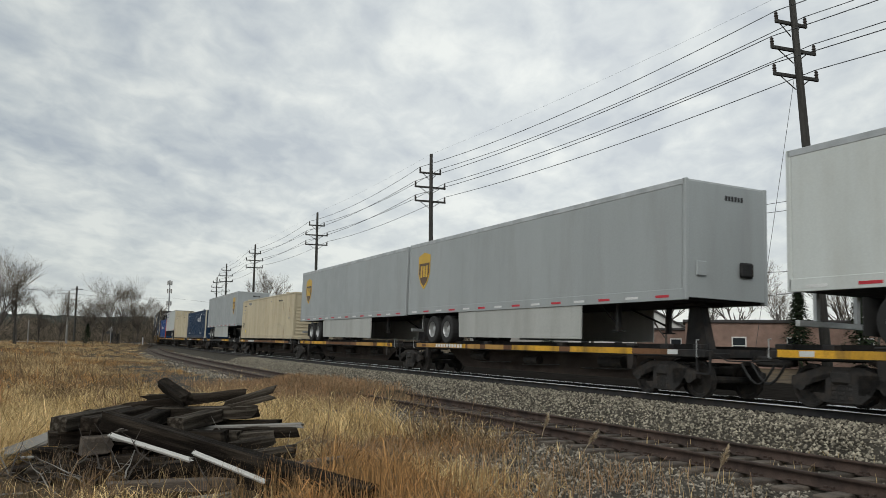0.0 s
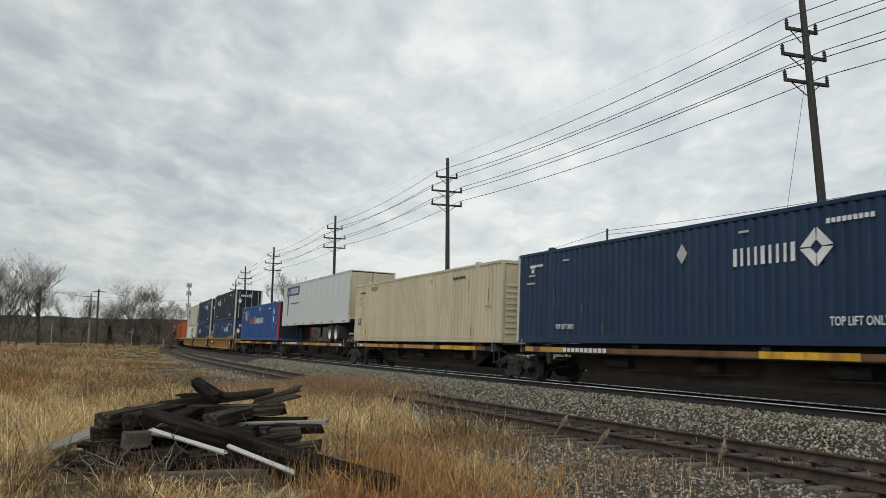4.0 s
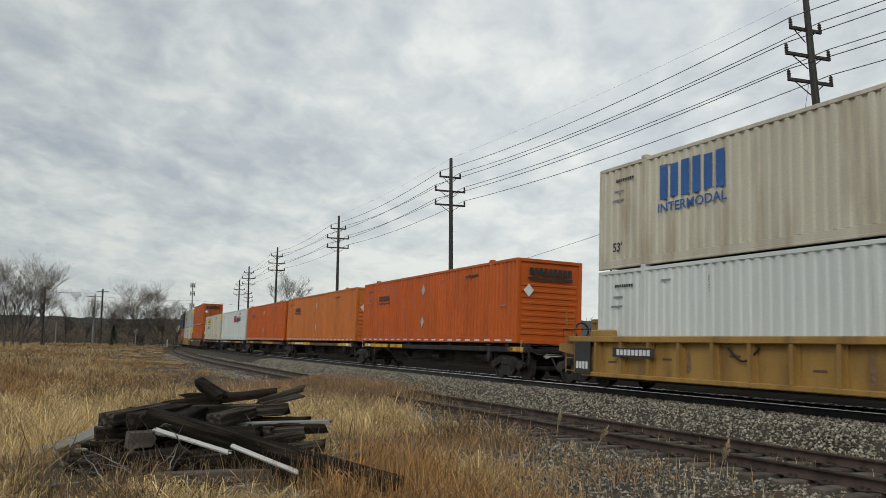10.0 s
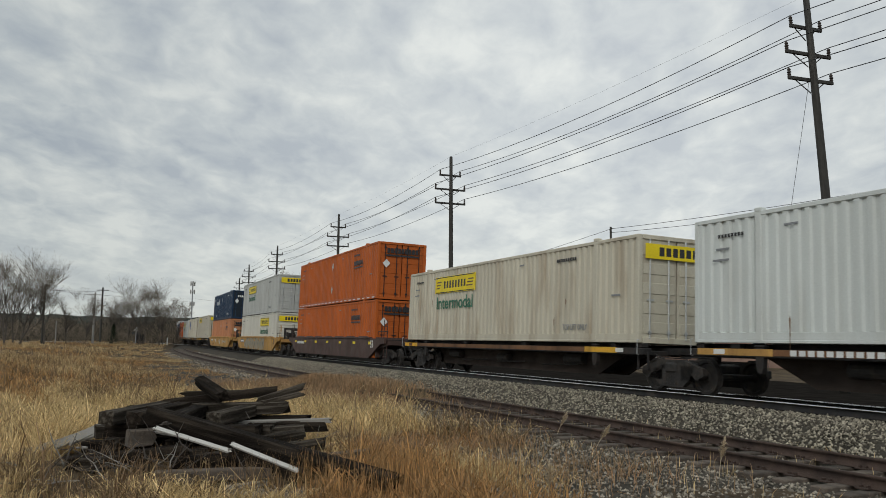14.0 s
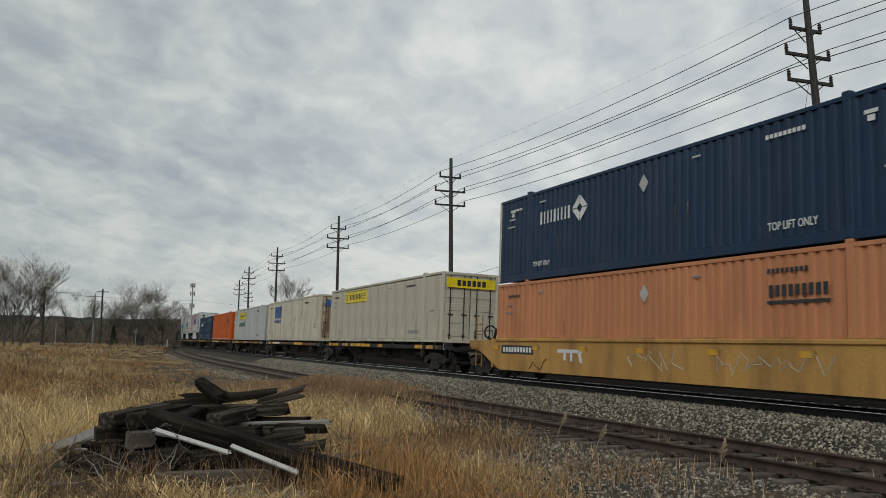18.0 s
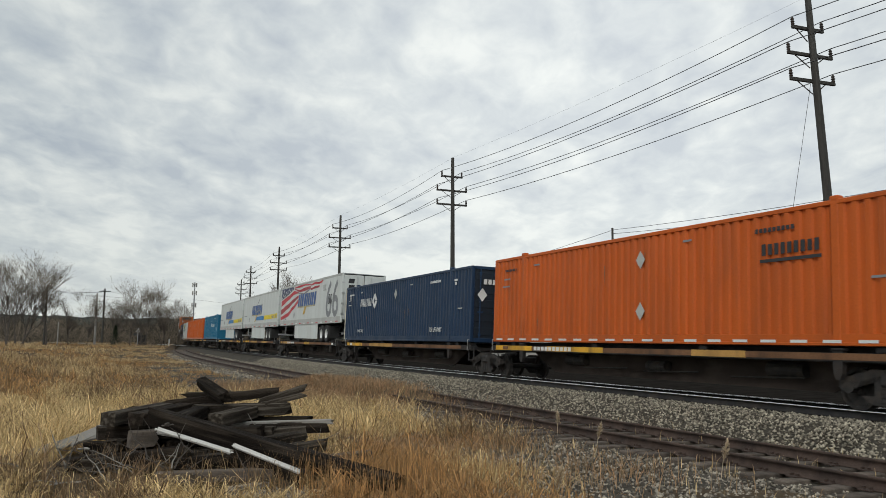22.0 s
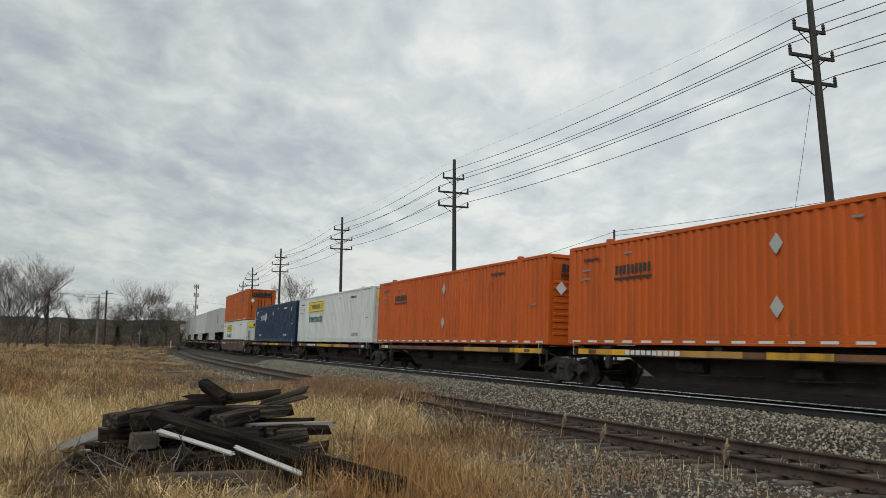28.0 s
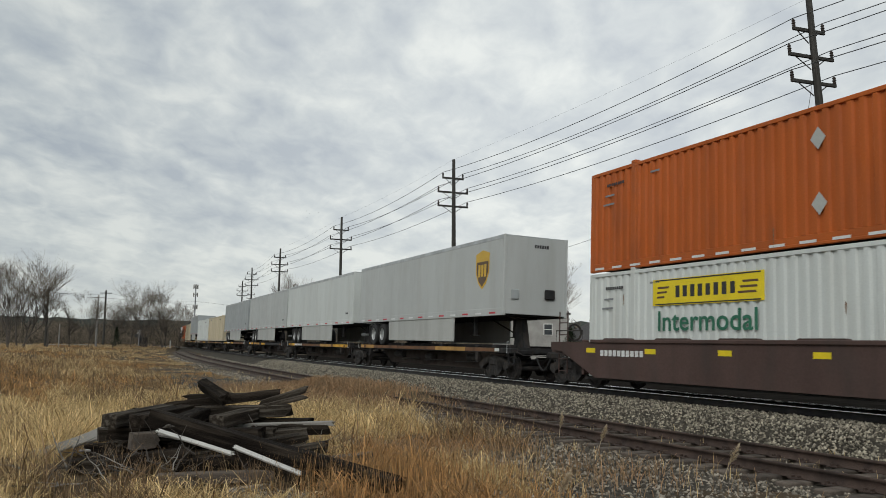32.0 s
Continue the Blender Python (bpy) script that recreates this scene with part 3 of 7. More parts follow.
def rect(x, y, w, h, slant=0.0):
    return [(x - w / 2 - slant * h / 2, y - h / 2), (x + w / 2 - slant * h / 2, y - h / 2), (x + w / 2 + slant * h / 2, y + h / 2), (x - w / 2 + slant * h / 2, y + h / 2)]


def word_bars(w, h, count, slant=0.0, gap=0.28, x=0.0, y=0.0):
    """A word drawn as plain upright bars, one for a character."""
    step = w / count
    return [rect(x - w / 2 + step * (i + 0.5), y, step * (1 - gap), h * (1.0 if i % 3 != 1 else 0.94), slant) for i in range(count)]


def bars(quads, material, parent, m):
    """A word as plain bars, each a part of its own."""
    for q in quads:
        plates("wordmark_bar", [q], material, parent, m)


def diamond(x, y, r, ry=None):
    ry = ry or r
    return [(x, y - ry), (x + r, y), (x, y + ry), (x - r, y)]


def ring_diamond(x, y, r):
    t = r * 0.36
    out = []
    for a, b in (((0, -1), (1, 0)), ((1, 0), (0, 1)), ((0, 1), (-1, 0)), ((-1, 0), (0, -1))):
        g = 0.05
        p0 = (a[0] + (b[0] - a[0]) * g, a[1] + (b[1] - a[1]) * g)
        p1 = (b[0] + (a[0] - b[0]) * g, b[1] + (a[1] - b[1]) * g)
        out.append([(x + p0[0] * r, y + p0[1] * r), (x + p1[0] * r, y + p1[1] * r), (x + p1[0] * t, y + p1[1] * t), (x + p0[0] * t, y + p0[1] * t)])
    return out


def shipping_box(style):
    """A 53-foot container: frame, corrugated walls, an end with doors or ribs, and its markings."""
    st = BOX_STYLES[style]
    paint_m, label = st["paint"], st["label"]
    frame_m = st.get("frame", paint_m)
    c = thing("shipping_container", label, "container", "containers on the train")
    hl, hw, H = BOX_L / 2, BOX_W / 2, BOX_H
    smooth_side = st.get("flat", False)
    for sign, nm in ((-1, "side_wall"), (1, "side_wall")):
        if smooth_side:
            n = 13
            w = (BOX_L - 0.3) / n
            core = part(nm, lambda sign=sign: Shape().box(0, sign * (hw - 0.04), H / 2, BOX_L - 0.3, 0.02, H - 0.3), paint_m, c, key=("flat wall", sign))
            for i in range(n):
                part("panel", lambda sign=sign: Shape().box(0, sign * (hw - 0.02), H / 2, w - 0.02, 0.03, H - 0.3, edge=0.006), paint_m, core, key=("panel", sign), m=Matrix.Translation((-hl + 0.15 + w * (i + 0.5), 0, 0)))
        else:
            def corr(sign=sign):
                sh = Shape()
                for a, b in ((-hl + 0.14, -6.2), (-6.0, 6.0), (6.2, hl - 0.14)):
                    k = corrugated(a, b, 0.25, H - 0.10, sign * (hw - 0.012), sign)
                    sh.add(k.v, k.f)
                return sh
            part(nm, corr, paint_m, c, key=("wall", sign))
        part("bottom_rail", lambda sign=sign: Shape().box(0, sign * (hw - 0.052), 0.05, BOX_L - 0.2, 0.10, 0.07, edge=0.012).box(0, sign * (hw - 0.06), 0.165, BOX_L - 0.24, 0.09, 0.17, edge=0.01), frame_m, c, key=("brail", sign))
        part("top_rail", lambda sign=sign: Shape().box(0, sign * (hw - 0.04), H - 0.06, BOX_L - 0.2, 0.08, 0.10, edge=0.012), frame_m, c, key=("trail", sign))
        for e in (-1, 1):
            post_m = st.get("post", frame_m) if e < 0 else st.get("front_post", st.get("post", frame_m))
            part("corner_post", lambda sign=sign, e=e: Shape().box(e * (hl - 0.07), sign * (hw - 0.07), H / 2, 0.14, 0.14, H - 0.02, edge=0.02), post_m, c, key=("post", sign, e))
            part("lifting_post", lambda sign=sign, e=e: Shape().box(e * 6.1, sign * (hw - 0.04), H / 2 + 0.03, 0.19, 0.09, H - 0.02, edge=0.02)
                 .box(e * 6.1, sign * (hw - 0.08), H + 0.02, 0.2, 0.18, 0.10, edge=0.02), frame_m, c, key=("lift", sign, e))
    part("roof", lambda: Shape().box(0, 0, H - 0.05, BOX_L - 0.1, BOX_W - 0.12, 0.06, edge=0.01), frame_m, c, key="roof")
    part("floor", lambda: Shape().box(0, 0, 0.13, BOX_L - 0.3, BOX_W - 0.2, 0.12), BLACKISH, c, key="floor")
    part("rear_wall", lambda: Shape().box(-hl + 0.06, 0, H / 2, 0.06, BOX_W - 0.2, H - 0.2, edge=0.01), paint_m, c, key="rearwall")
    end = st.get("end", "ribs")
    if end == "doors":
        for k, y in enumerate((-0.60, 0.60)):
            def leaf():
                return Shape().box(hl - 0.07, 0, H / 2, 0.05, 1.16, H - 0.22, edge=0.012)
            d = part("door", leaf, st.get("door", paint_m), c, key="leaf", m=Matrix.Translation((0, y, 0)))
            for j in range(5):
                part("door_panel", lambda: Shape().box(hl - 0.043, 0, 0.42, 0.03, 1.02, 0.30, edge=0.012), st.get("door", paint_m), d, key="dpanel", m=Matrix.Translation((0, 0, j * 0.52)))
            for dy in (-0.32, 0.30):
                part("locking_rod", lambda: Shape().tube((hl - 0.005, 0, 0.12), (hl - 0.005, 0, H - 0.12), 0.022, n=6)
                     .box(hl - 0.005, 0.02, 1.15, 0.03, 0.22, 0.05).box(hl - 0.005, 0, 0.3, 0.05, 0.09, 0.09).box(hl - 0.005, 0, H - 0.3, 0.05, 0.09, 0.09),
                     st.get("rod", ALLOY), d, key="rod", m=Matrix.Translation((0, dy, 0)))
    else:
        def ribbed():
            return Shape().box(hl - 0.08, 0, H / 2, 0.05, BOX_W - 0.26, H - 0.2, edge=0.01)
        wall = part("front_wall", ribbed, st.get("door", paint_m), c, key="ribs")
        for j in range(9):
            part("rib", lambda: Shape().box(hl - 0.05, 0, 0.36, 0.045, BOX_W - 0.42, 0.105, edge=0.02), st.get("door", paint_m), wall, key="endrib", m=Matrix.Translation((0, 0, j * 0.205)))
    part("end_sill", lambda: Shape().box(hl - 0.06, 0, 0.09, 0.12, BOX_W - 0.3, 0.16, edge=0.012), frame_m, c, key="sill")
    part("end_header", lambda: Shape().box(hl - 0.05, 0, H - 0.07, 0.10, BOX_W - 0.3, 0.12, edge=0.012), frame_m, c, key="header")
    st["marks"](c)
    # bars for the serial numbers
    ink = st.get("ink", INK)
    plates("serial_number", word_bars(1.1, 0.10, 9), ink, c, on_side(4.6, H - 0.42))
    plates("serial_number", word_bars(0.8, 0.08, 8), ink, c, on_side(-6.9, H - 0.45))
    for x, z, w in ((-7.15, H - 0.75, 0.42), (-7.2, H - 1.0, 0.5), (-5.2, H - 0.40, 0.36), (1.9, H - 0.38, 0.3), (7.1, 1.3, 0.4)):
        plates("stencil_bar", [rect(0, 0, w, 0.05)], GREY_INK if "ink" not in st else PALEGREY, c, on_side(x, z))
    rnd = random.Random(style)
    for k in range(3):
        xr, wr, zr = rnd.uniform(-7.6, 7.6), rnd.uniform(0.012, 0.026), rnd.uniform(0.25, 2.5)
        plates("rust_run", [[(-wr, 0.0), (0, -rnd.uniform(0.2, 0.7)), (wr, 0.0), (0, 0.07)]], STREAK_RUST, c, on_side(xr, zr))
    return c


def umax(c, x=-4.3, z=1.95):
    for i in range(9):
        plates("wordmark_bar", [rect(0, 0, 0.07 if i % 4 else 0.11, 0.40)], CHALK, c, on_side(x - 0.96 + 0.2 * i, z))
    plates("emblem", ring_diamond(0, 0, 0.42), CHALK, c, on_side(x + 1.22, z + 0.04))
    plates("hazard_diamond", [diamond(0, 0, 0.19, 0.25)], PALEGREY, c, on_side(-0.1, 2.2))
    lettering("TOP LIFT ONLY", 0.18, CHALK, c, on_side(4.75, 0.5), wide=1.3)
    lettering("TOP LIFT ONLY", 0.15, CHALK, c, on_side(-5.2, 0.5), wide=1.0)
    plates("lift_mark", [rect(0, 0.07, 0.30, 0.08), rect(0, -0.06, 0.16, 0.12)], CHALK, c, on_side(6.65, 2.35))
    plates("lift_mark", [rect(0, 0.07, 0.30, 0.08), rect(0, -0.06, 0.16, 0.12)], CHALK, c, on_side(-7.1, 2.35))
    f = BOX_L / 2 - 0.005
    plates("front_wordmark", word_bars(0.75, 0.2, 4), CHALK, c, on_front(-0.45, 2.3, f, 0.03))
    plates("front_emblem", ring_diamond(0, 0, 0.2), CHALK, c, on_front(0.12, 2.3, f, 0.03))
    plates("front_diamond", [diamond(0, 0, 0.2, 0.26)], CHALK, c, on_front(-0.85, 1.8, f, 0.03))


def schneider(c, x=-5.0, hazard=-0.1, z=2.05):
    bars(word_bars(1.55, 0.25, 9, gap=0.34) + [rect(0, -0.24, 1.6, 0.07)], INK, c, on_side(x, z))
    if hazard is not None:
        plates("hazard_diamond", [diamond(0, 0, 0.19, 0.24)], PALEGREY, c, on_side(hazard, 2.2))
        plates("hazard_diamond", [diamond(0, 0, 0.19, 0.24)], PALEGREY, c, on_side(hazard, 0.85))
    f = BOX_L / 2
    plates("front_wordmark", word_bars(1.7, 0.26, 9, gap=0.18) + [rect(0, -0.24, 1.75, 0.09)], INK, c, on_front(0, 2.45, f, 0.035))
    plates("front_diamond", [diamond(0, 0, 0.2, 0.22)], CHALK, c, on_front(-0.85, 1.8, f, 0.035))
    for i in range(20):
        plates("reflector", [rect(0, 0, 0.42, 0.06)], CHALK, c, on_side(-7.6 + i * 0.8, 0.10))


def hunt(c, x=-3.4, z=2.22, text=True, front=None):
    p = plates("sign_panel", [rect(0, 0, 3.7, 0.66)], SIGN_YELLOW, c, on_side(x, z), "yellow sign panel")
    up = Matrix.Translation((0, 0, 0.004))
    bars(word_bars(2.1, 0.29, 8, gap=0.45), INK, p, up)
    plates("scroll_mark", [rect(-1.45, 0.12, 0.42, 0.05, 0.3), rect(-1.5, 0.0, 0.36, 0.05, 0.3), rect(-1.55, -0.12, 0.28, 0.05, 0.3), rect(1.45, 0.12, 0.46, 0.05, -0.5), rect(1.4, 0.0, 0.5, 0.05, -0.5), rect(1.35, -0.12, 0.54, 0.05, -0.5)], BROWN, p, up)
    plates("border", [rect(0, 0.30, 3.5, 0.03), rect(0, -0.30, 3.5, 0.03)], INK, p, up)
    if text:
        lettering("Intermodal", 0.50, GREEN_INK, c, on_side(x, z - 0.72), wide=3.3)
    lettering("TOP LIFT ONLY", 0.17, GREY_INK, c, on_side(5.1, 0.45), wide=1.3)
    f = BOX_L / 2
    s = plates("front_panel", [rect(0, 0, 2.2, 0.40)], front or SIGN_YELLOW, c, on_front(0, 2.45, f, 0.035), "sign panel with a dark mark")
    plates("front_wordmark", word_bars(1.35, 0.24, 6), INK, s, Matrix.Translation((0, 0, 0.004)))


def csx(c):
    bars(word_bars(2.4, 0.90, 6, gap=0.30), BLUE_INK, c, on_side(-4.3, 2.08))
    lettering("INTERMODAL", 0.24, BLUE_INK, c, on_side(-4.3, 1.42), wide=2.4)
    lettering("53'", 0.30, GREY_INK, c, on_side(6.9, 0.95))
    lettering("53'", 0.26, INK, c, on_side(-7.2, 0.6))
    f = BOX_L / 2
    plates("front_wordmark", word_bars(0.9, 0.30, 3, gap=0.14), BLUE_INK, c, on_front(-0.55, 2.4, f, 0.035))
    lettering("INTERMODAL", 0.11, BLUE_INK, c, on_front(-0.55, 2.16, f, 0.035), wide=0.9)
    for y, w, z0, z1 in ((-0.78, 0.14, 0.7, 2.6), (0.80, 0.12, 0.9, 2.2), (-1.05, 0.08, 0.4, 1.2)):
        plates("rust_streak", [[(y - w / 2, z0), (y - w * 0.1, z0 - 0.25), (y + w / 2, z0 + 0.2), (y + w * 0.2, z1), (y - w * 0.25, z1 - 0.1)]], STREAK_RUST, c, on_front(0, 0, f, 0.03))


def pacer(c):
    bars([rect(-0.8, 0.06, 0.24, 0.62)] + word_bars(1.45, 0.46, 4, gap=0.35, x=0.15), ORANGE, c, on_side(-2.6, 1.6))
    bars([rect(-1.8, 0.06, 0.24, 0.60)] + word_bars(3.4, 0.44, 9, gap=0.42, x=0.2), CHALK, c, on_side(0.4, 1.6))
    plates("globe_emblem", [diamond(-0.25, 0, 0.5, 0.46)], PALEGREY, c, on_side(-5.5, 2.1))
    for k in range(5):
        plates("emblem_stripe", [rect(0.45 - 0.03 * k, 0.36 - 0.18 * k, 0.9 - 0.08 * k, 0.07, 0.3)], PALEGREY, c, on_side(-5.5, 2.1))
    lettering("53", 0.42, CHALK, c, on_side(6.4, 2.2))
    plates("white_label", [rect(0, 0, 0.42, 0.42)], CHALK, c, on_side(6.4, 1.6))
    plates("white_label", [rect(0, 0, 0.34, 0.26)], CHALK, c, on_side(0.6, 2.55))


def xpo(c):
    bars(word_bars(1.5, 0.62, 3, gap=0.16), RED_INK, c, on_side(1.5, 2.05))
    lettering("Logistics", 0.72, INK, c, on_side(3.68, 1.97), wide=2.65)
    plates("front_wordmark", word_bars(0.9, 0.22, 3), RED_INK, c, on_front(-0.7, 2.4, BOX_L / 2, 0.035))


def china(c):
    plates("emblem", [diamond(0, 0, 0.30)] + [rect(0, 0.42, 0.4, 0.08)], CHALK, c, on_side(1.2, 1.75))
    bars(word_bars(2.7, 0.30, 9, gap=0.4), CHALK, c, on_side(3.1, 1.65))
    lettering("53'", 0.36, CHALK, c, on_side(7.0, 1.2))


def tan_marks(c):
    lettering("53'", 0.36, INK, c, on_side(-7.2, 1.0))
    plates("number_bars", word_bars(1.0, 0.16, 6), GREY_INK, c, on_side(-5.2, 2.6))
    plates("yellow_label", [rect(0, 0, 0.26, 0.2)], SIGN_YELLOW, c, on_side(-6.4, 0.55))


def plain_marks(c):
    plates("number_bars", word_bars(0.9, 0.12, 6), GREY_INK, c, on_side(5.2, 0.5))


BOX_STYLES = {
    "orange": dict(paint=ORANGE, label="orange corrugated intermodal container with black marks", marks=schneider),
    "orange_far": dict(paint=ORANGE, label="orange corrugated container with the mark near its front", marks=lambda c: schneider(c, x=5.0, hazard=0.1)),
    "orange_stack": dict(paint=RUSTORANGE, label="orange container with end doors, stacked on another", end="doors", rod=BLACKISH, marks=lambda c: schneider(c, x=4.85, hazard=-0.1)),
    "orange_low": dict(paint=RUSTORANGE, label="orange container with end doors in the well of a wagon", end="doors", rod=BLACKISH, marks=lambda c: schneider(c, x=4.85, hazard=None)),
    "peach": dict(paint=PEACH, label="faded orange corrugated container with rust marks", marks=lambda c: schneider(c, hazard=-0.1)),
    "peach_low": dict(paint=SALMON, label="faded orange container with end doors in a yellow well", end="doors", rod=BLACKISH, marks=lambda c: schneider(c, x=4.86, hazard=-0.05)),
    "navy": dict(paint=NAVY, post=CREAM, label="navy corrugated container with white marks and pale corner posts", ink=CHALK, marks=umax),
    "navy_doors": dict(paint=NAVY, post=CREAM, front_post=NAVY, label="navy container with a pale rear post and dark doors", ink=CHALK, end="doors", door=COAL, rod=STEEL_BLUE, marks=umax),
    "slate_late": dict(paint=STEEL_BLUE, post=CREAM, label="slate blue container with a white mark towards its front", ink=CHALK, marks=lambda c: umax(c, x=2.6)),
    "navy_late": dict(paint=NAVY, post=CREAM, label="navy container with a white mark towards its front", ink=CHALK, marks=lambda c: umax(c, x=2.6)),
    "coal": dict(paint=COAL, post=CREAM, label="blue-black corrugated container with doors and pale corner posts", ink=CHALK, end="doors", marks=umax),
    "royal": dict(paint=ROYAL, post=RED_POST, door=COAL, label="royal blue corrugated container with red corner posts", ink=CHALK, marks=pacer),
    "sea": dict(paint=SKYBLUE, label="bright sea-blue corrugated container", ink=CHALK, marks=china),
    "csx": dict(paint=CREAM, label="dirty cream corrugated container with blue marks and rust streaks", marks=csx),
    "csx_doors": dict(paint=CREAM, label="cream corrugated container with rust-streaked doors", end="doors", door=RUST_DOOR, rod=RUST, marks=csx),
    "hunt": dict(paint=WHITE, label="white corrugated container with a yellow sign and green lettering", marks=hunt),
    "hunt_doors": dict(paint=WHITE, label="white container with yellow sign, green lettering and end doors", end="doors", marks=hunt),
    "hunt_cream": dict(paint=CREAM, label="off-white corrugated container with a yellow sign and doors", end="doors", marks=hunt),
    "hunt_grey": dict(paint=PALEGREY, label="pale grey container with yellow sign and green lettering", end="doors", marks=hunt),
    "hunt_low": dict(paint=WHITE, label="white container with a yellow sign, lower in a stack", marks=lambda c: hunt(c, x=3.25, front=PALEGREY)),
    "hunt_low_cream": dict(paint=OFFWHITE, label="off-white container with a yellow sign, lower in a stack", marks=lambda c: hunt(c, x=3.3)),
    "hunt_flat": dict(paint=CREAM, label="smooth-sided cream refrigerated container with a yellow sign", flat=True, end="doors", rod=BLACKISH, marks=lambda c: hunt(c, x=-3.4, z=2.35, text=False)),
    "xpo": dict(paint=WHITE, label="white corrugated container with red and black lettering", marks=xpo),
    "tan": dict(paint=TAN, label="tan corrugated container with few marks", marks=tan_marks),
    "plain_white": dict(paint=WHITE, label="plain white corrugated container", marks=plain_marks),
}


# ---- bogies and wagons ----
def wheelset():
    sh = Shape()
    for sgn in (-1, 1):
        m = Matrix.Translation((0, sgn * 0.7525, 0)) @ Matrix.Rotation(-sgn * math.pi / 2, 4, "X")
        sh.lathe([(-0.075, 0.0), (-0.075, 0.10), (-0.03, 0.12), (-0.03, 0.33), (-0.075, 0.36), (-0.075, 0.445), (-0.04, 0.445), (-0.035, 0.418), (0.06, 0.412), (0.06, 0.35),
                  (0.02, 0.32), (0.02, 0.14), (0.06, 0.10), (0.06, 0.0)], m, 14)
    return sh.tube((0, -0.75, 0), (0, 0.75, 0), 0.085, n=8)


def side_frame():
    top = [(-0.98, 0.36), (-1.12, 0.44), (-1.10, 0.60), (-0.85, 0.66), (-0.4, 0.80), (0.4, 0.80), (0.85, 0.66), (1.10, 0.60), (1.12, 0.44), (0.98, 0.36), (0.72, 0.44),
           (0.62, 0.58), (0.34, 0.66), (0.34, 0.30), (0.62, 0.30), (0.40, 0.14), (-0.40, 0.14), (-0.62, 0.30), (-0.34, 0.30), (-0.34, 0.66), (-0.62, 0.58), (-0.72, 0.44)]
    sh = Shape()
    n = len(top)
    bm = bmesh.new()
    vs = [bm.verts.new((x, 0.07, z)) for x, z in top]
    bm.faces.new(vs)
    bmesh.ops.triangulate(bm, faces=bm.faces[:])
    bm.verts.index_update()
    tris = [[v.index for v in f.verts] for f in bm.faces]
    bm.free()
    p = [(x, 0.07, z) for x, z in top] + [(x, -0.07, z) for x, z in top]
    sh.add(p, [tuple(t) for t in tris] + [tuple(n + i for i in t[::-1]) for t in tris] + [(i, (i + 1) % n, n + (i + 1) % n, n + i) for i in range(n)])
    for x in (-0.9, 0.9):
        sh.lathe([(-0.12, 0.0), (-0.12, 0.09), (-0.08, 0.12), (0.08, 0.13), (0.08, 0.0)], Matrix.Translation((x, 0, 0.455)) @ Matrix.Rotation(math.pi / 2, 4, "X"), 10)
    for x in (-0.17, 0.0, 0.17):
        for k in range(4):
            sh.tube((x, -0.02, 0.20 + k * 0.085), (x, -0.02, 0.26 + k * 0.085), 0.075, n=8)
    return sh


def bogie(parent, x):
    b = part("bogie", lambda: Shape().box(0, 0, 0.60, 0.42, 2.3, 0.26, edge=0.05).box(0, 0, 0.76, 0.6, 0.6, 0.08, edge=0.02), BOGIE, parent, key="bolster", m=Matrix.Translation((x, 0, 0)))
    for sgn in (-1, 1):
        part("side_frame", side_frame, BOGIE, b, key="sideframe", m=Matrix.Translation((0, sgn * 1.02, 0)) @ Matrix.Rotation(0 if sgn < 0 else math.pi, 4, "Z"))
    for dx in (-0.9, 0.9):
        part("wheelset", wheelset, BOGIE, b, key="wheelset", m=Matrix.Translation((dx, 0, 0.412)), smooth=False)
    return b


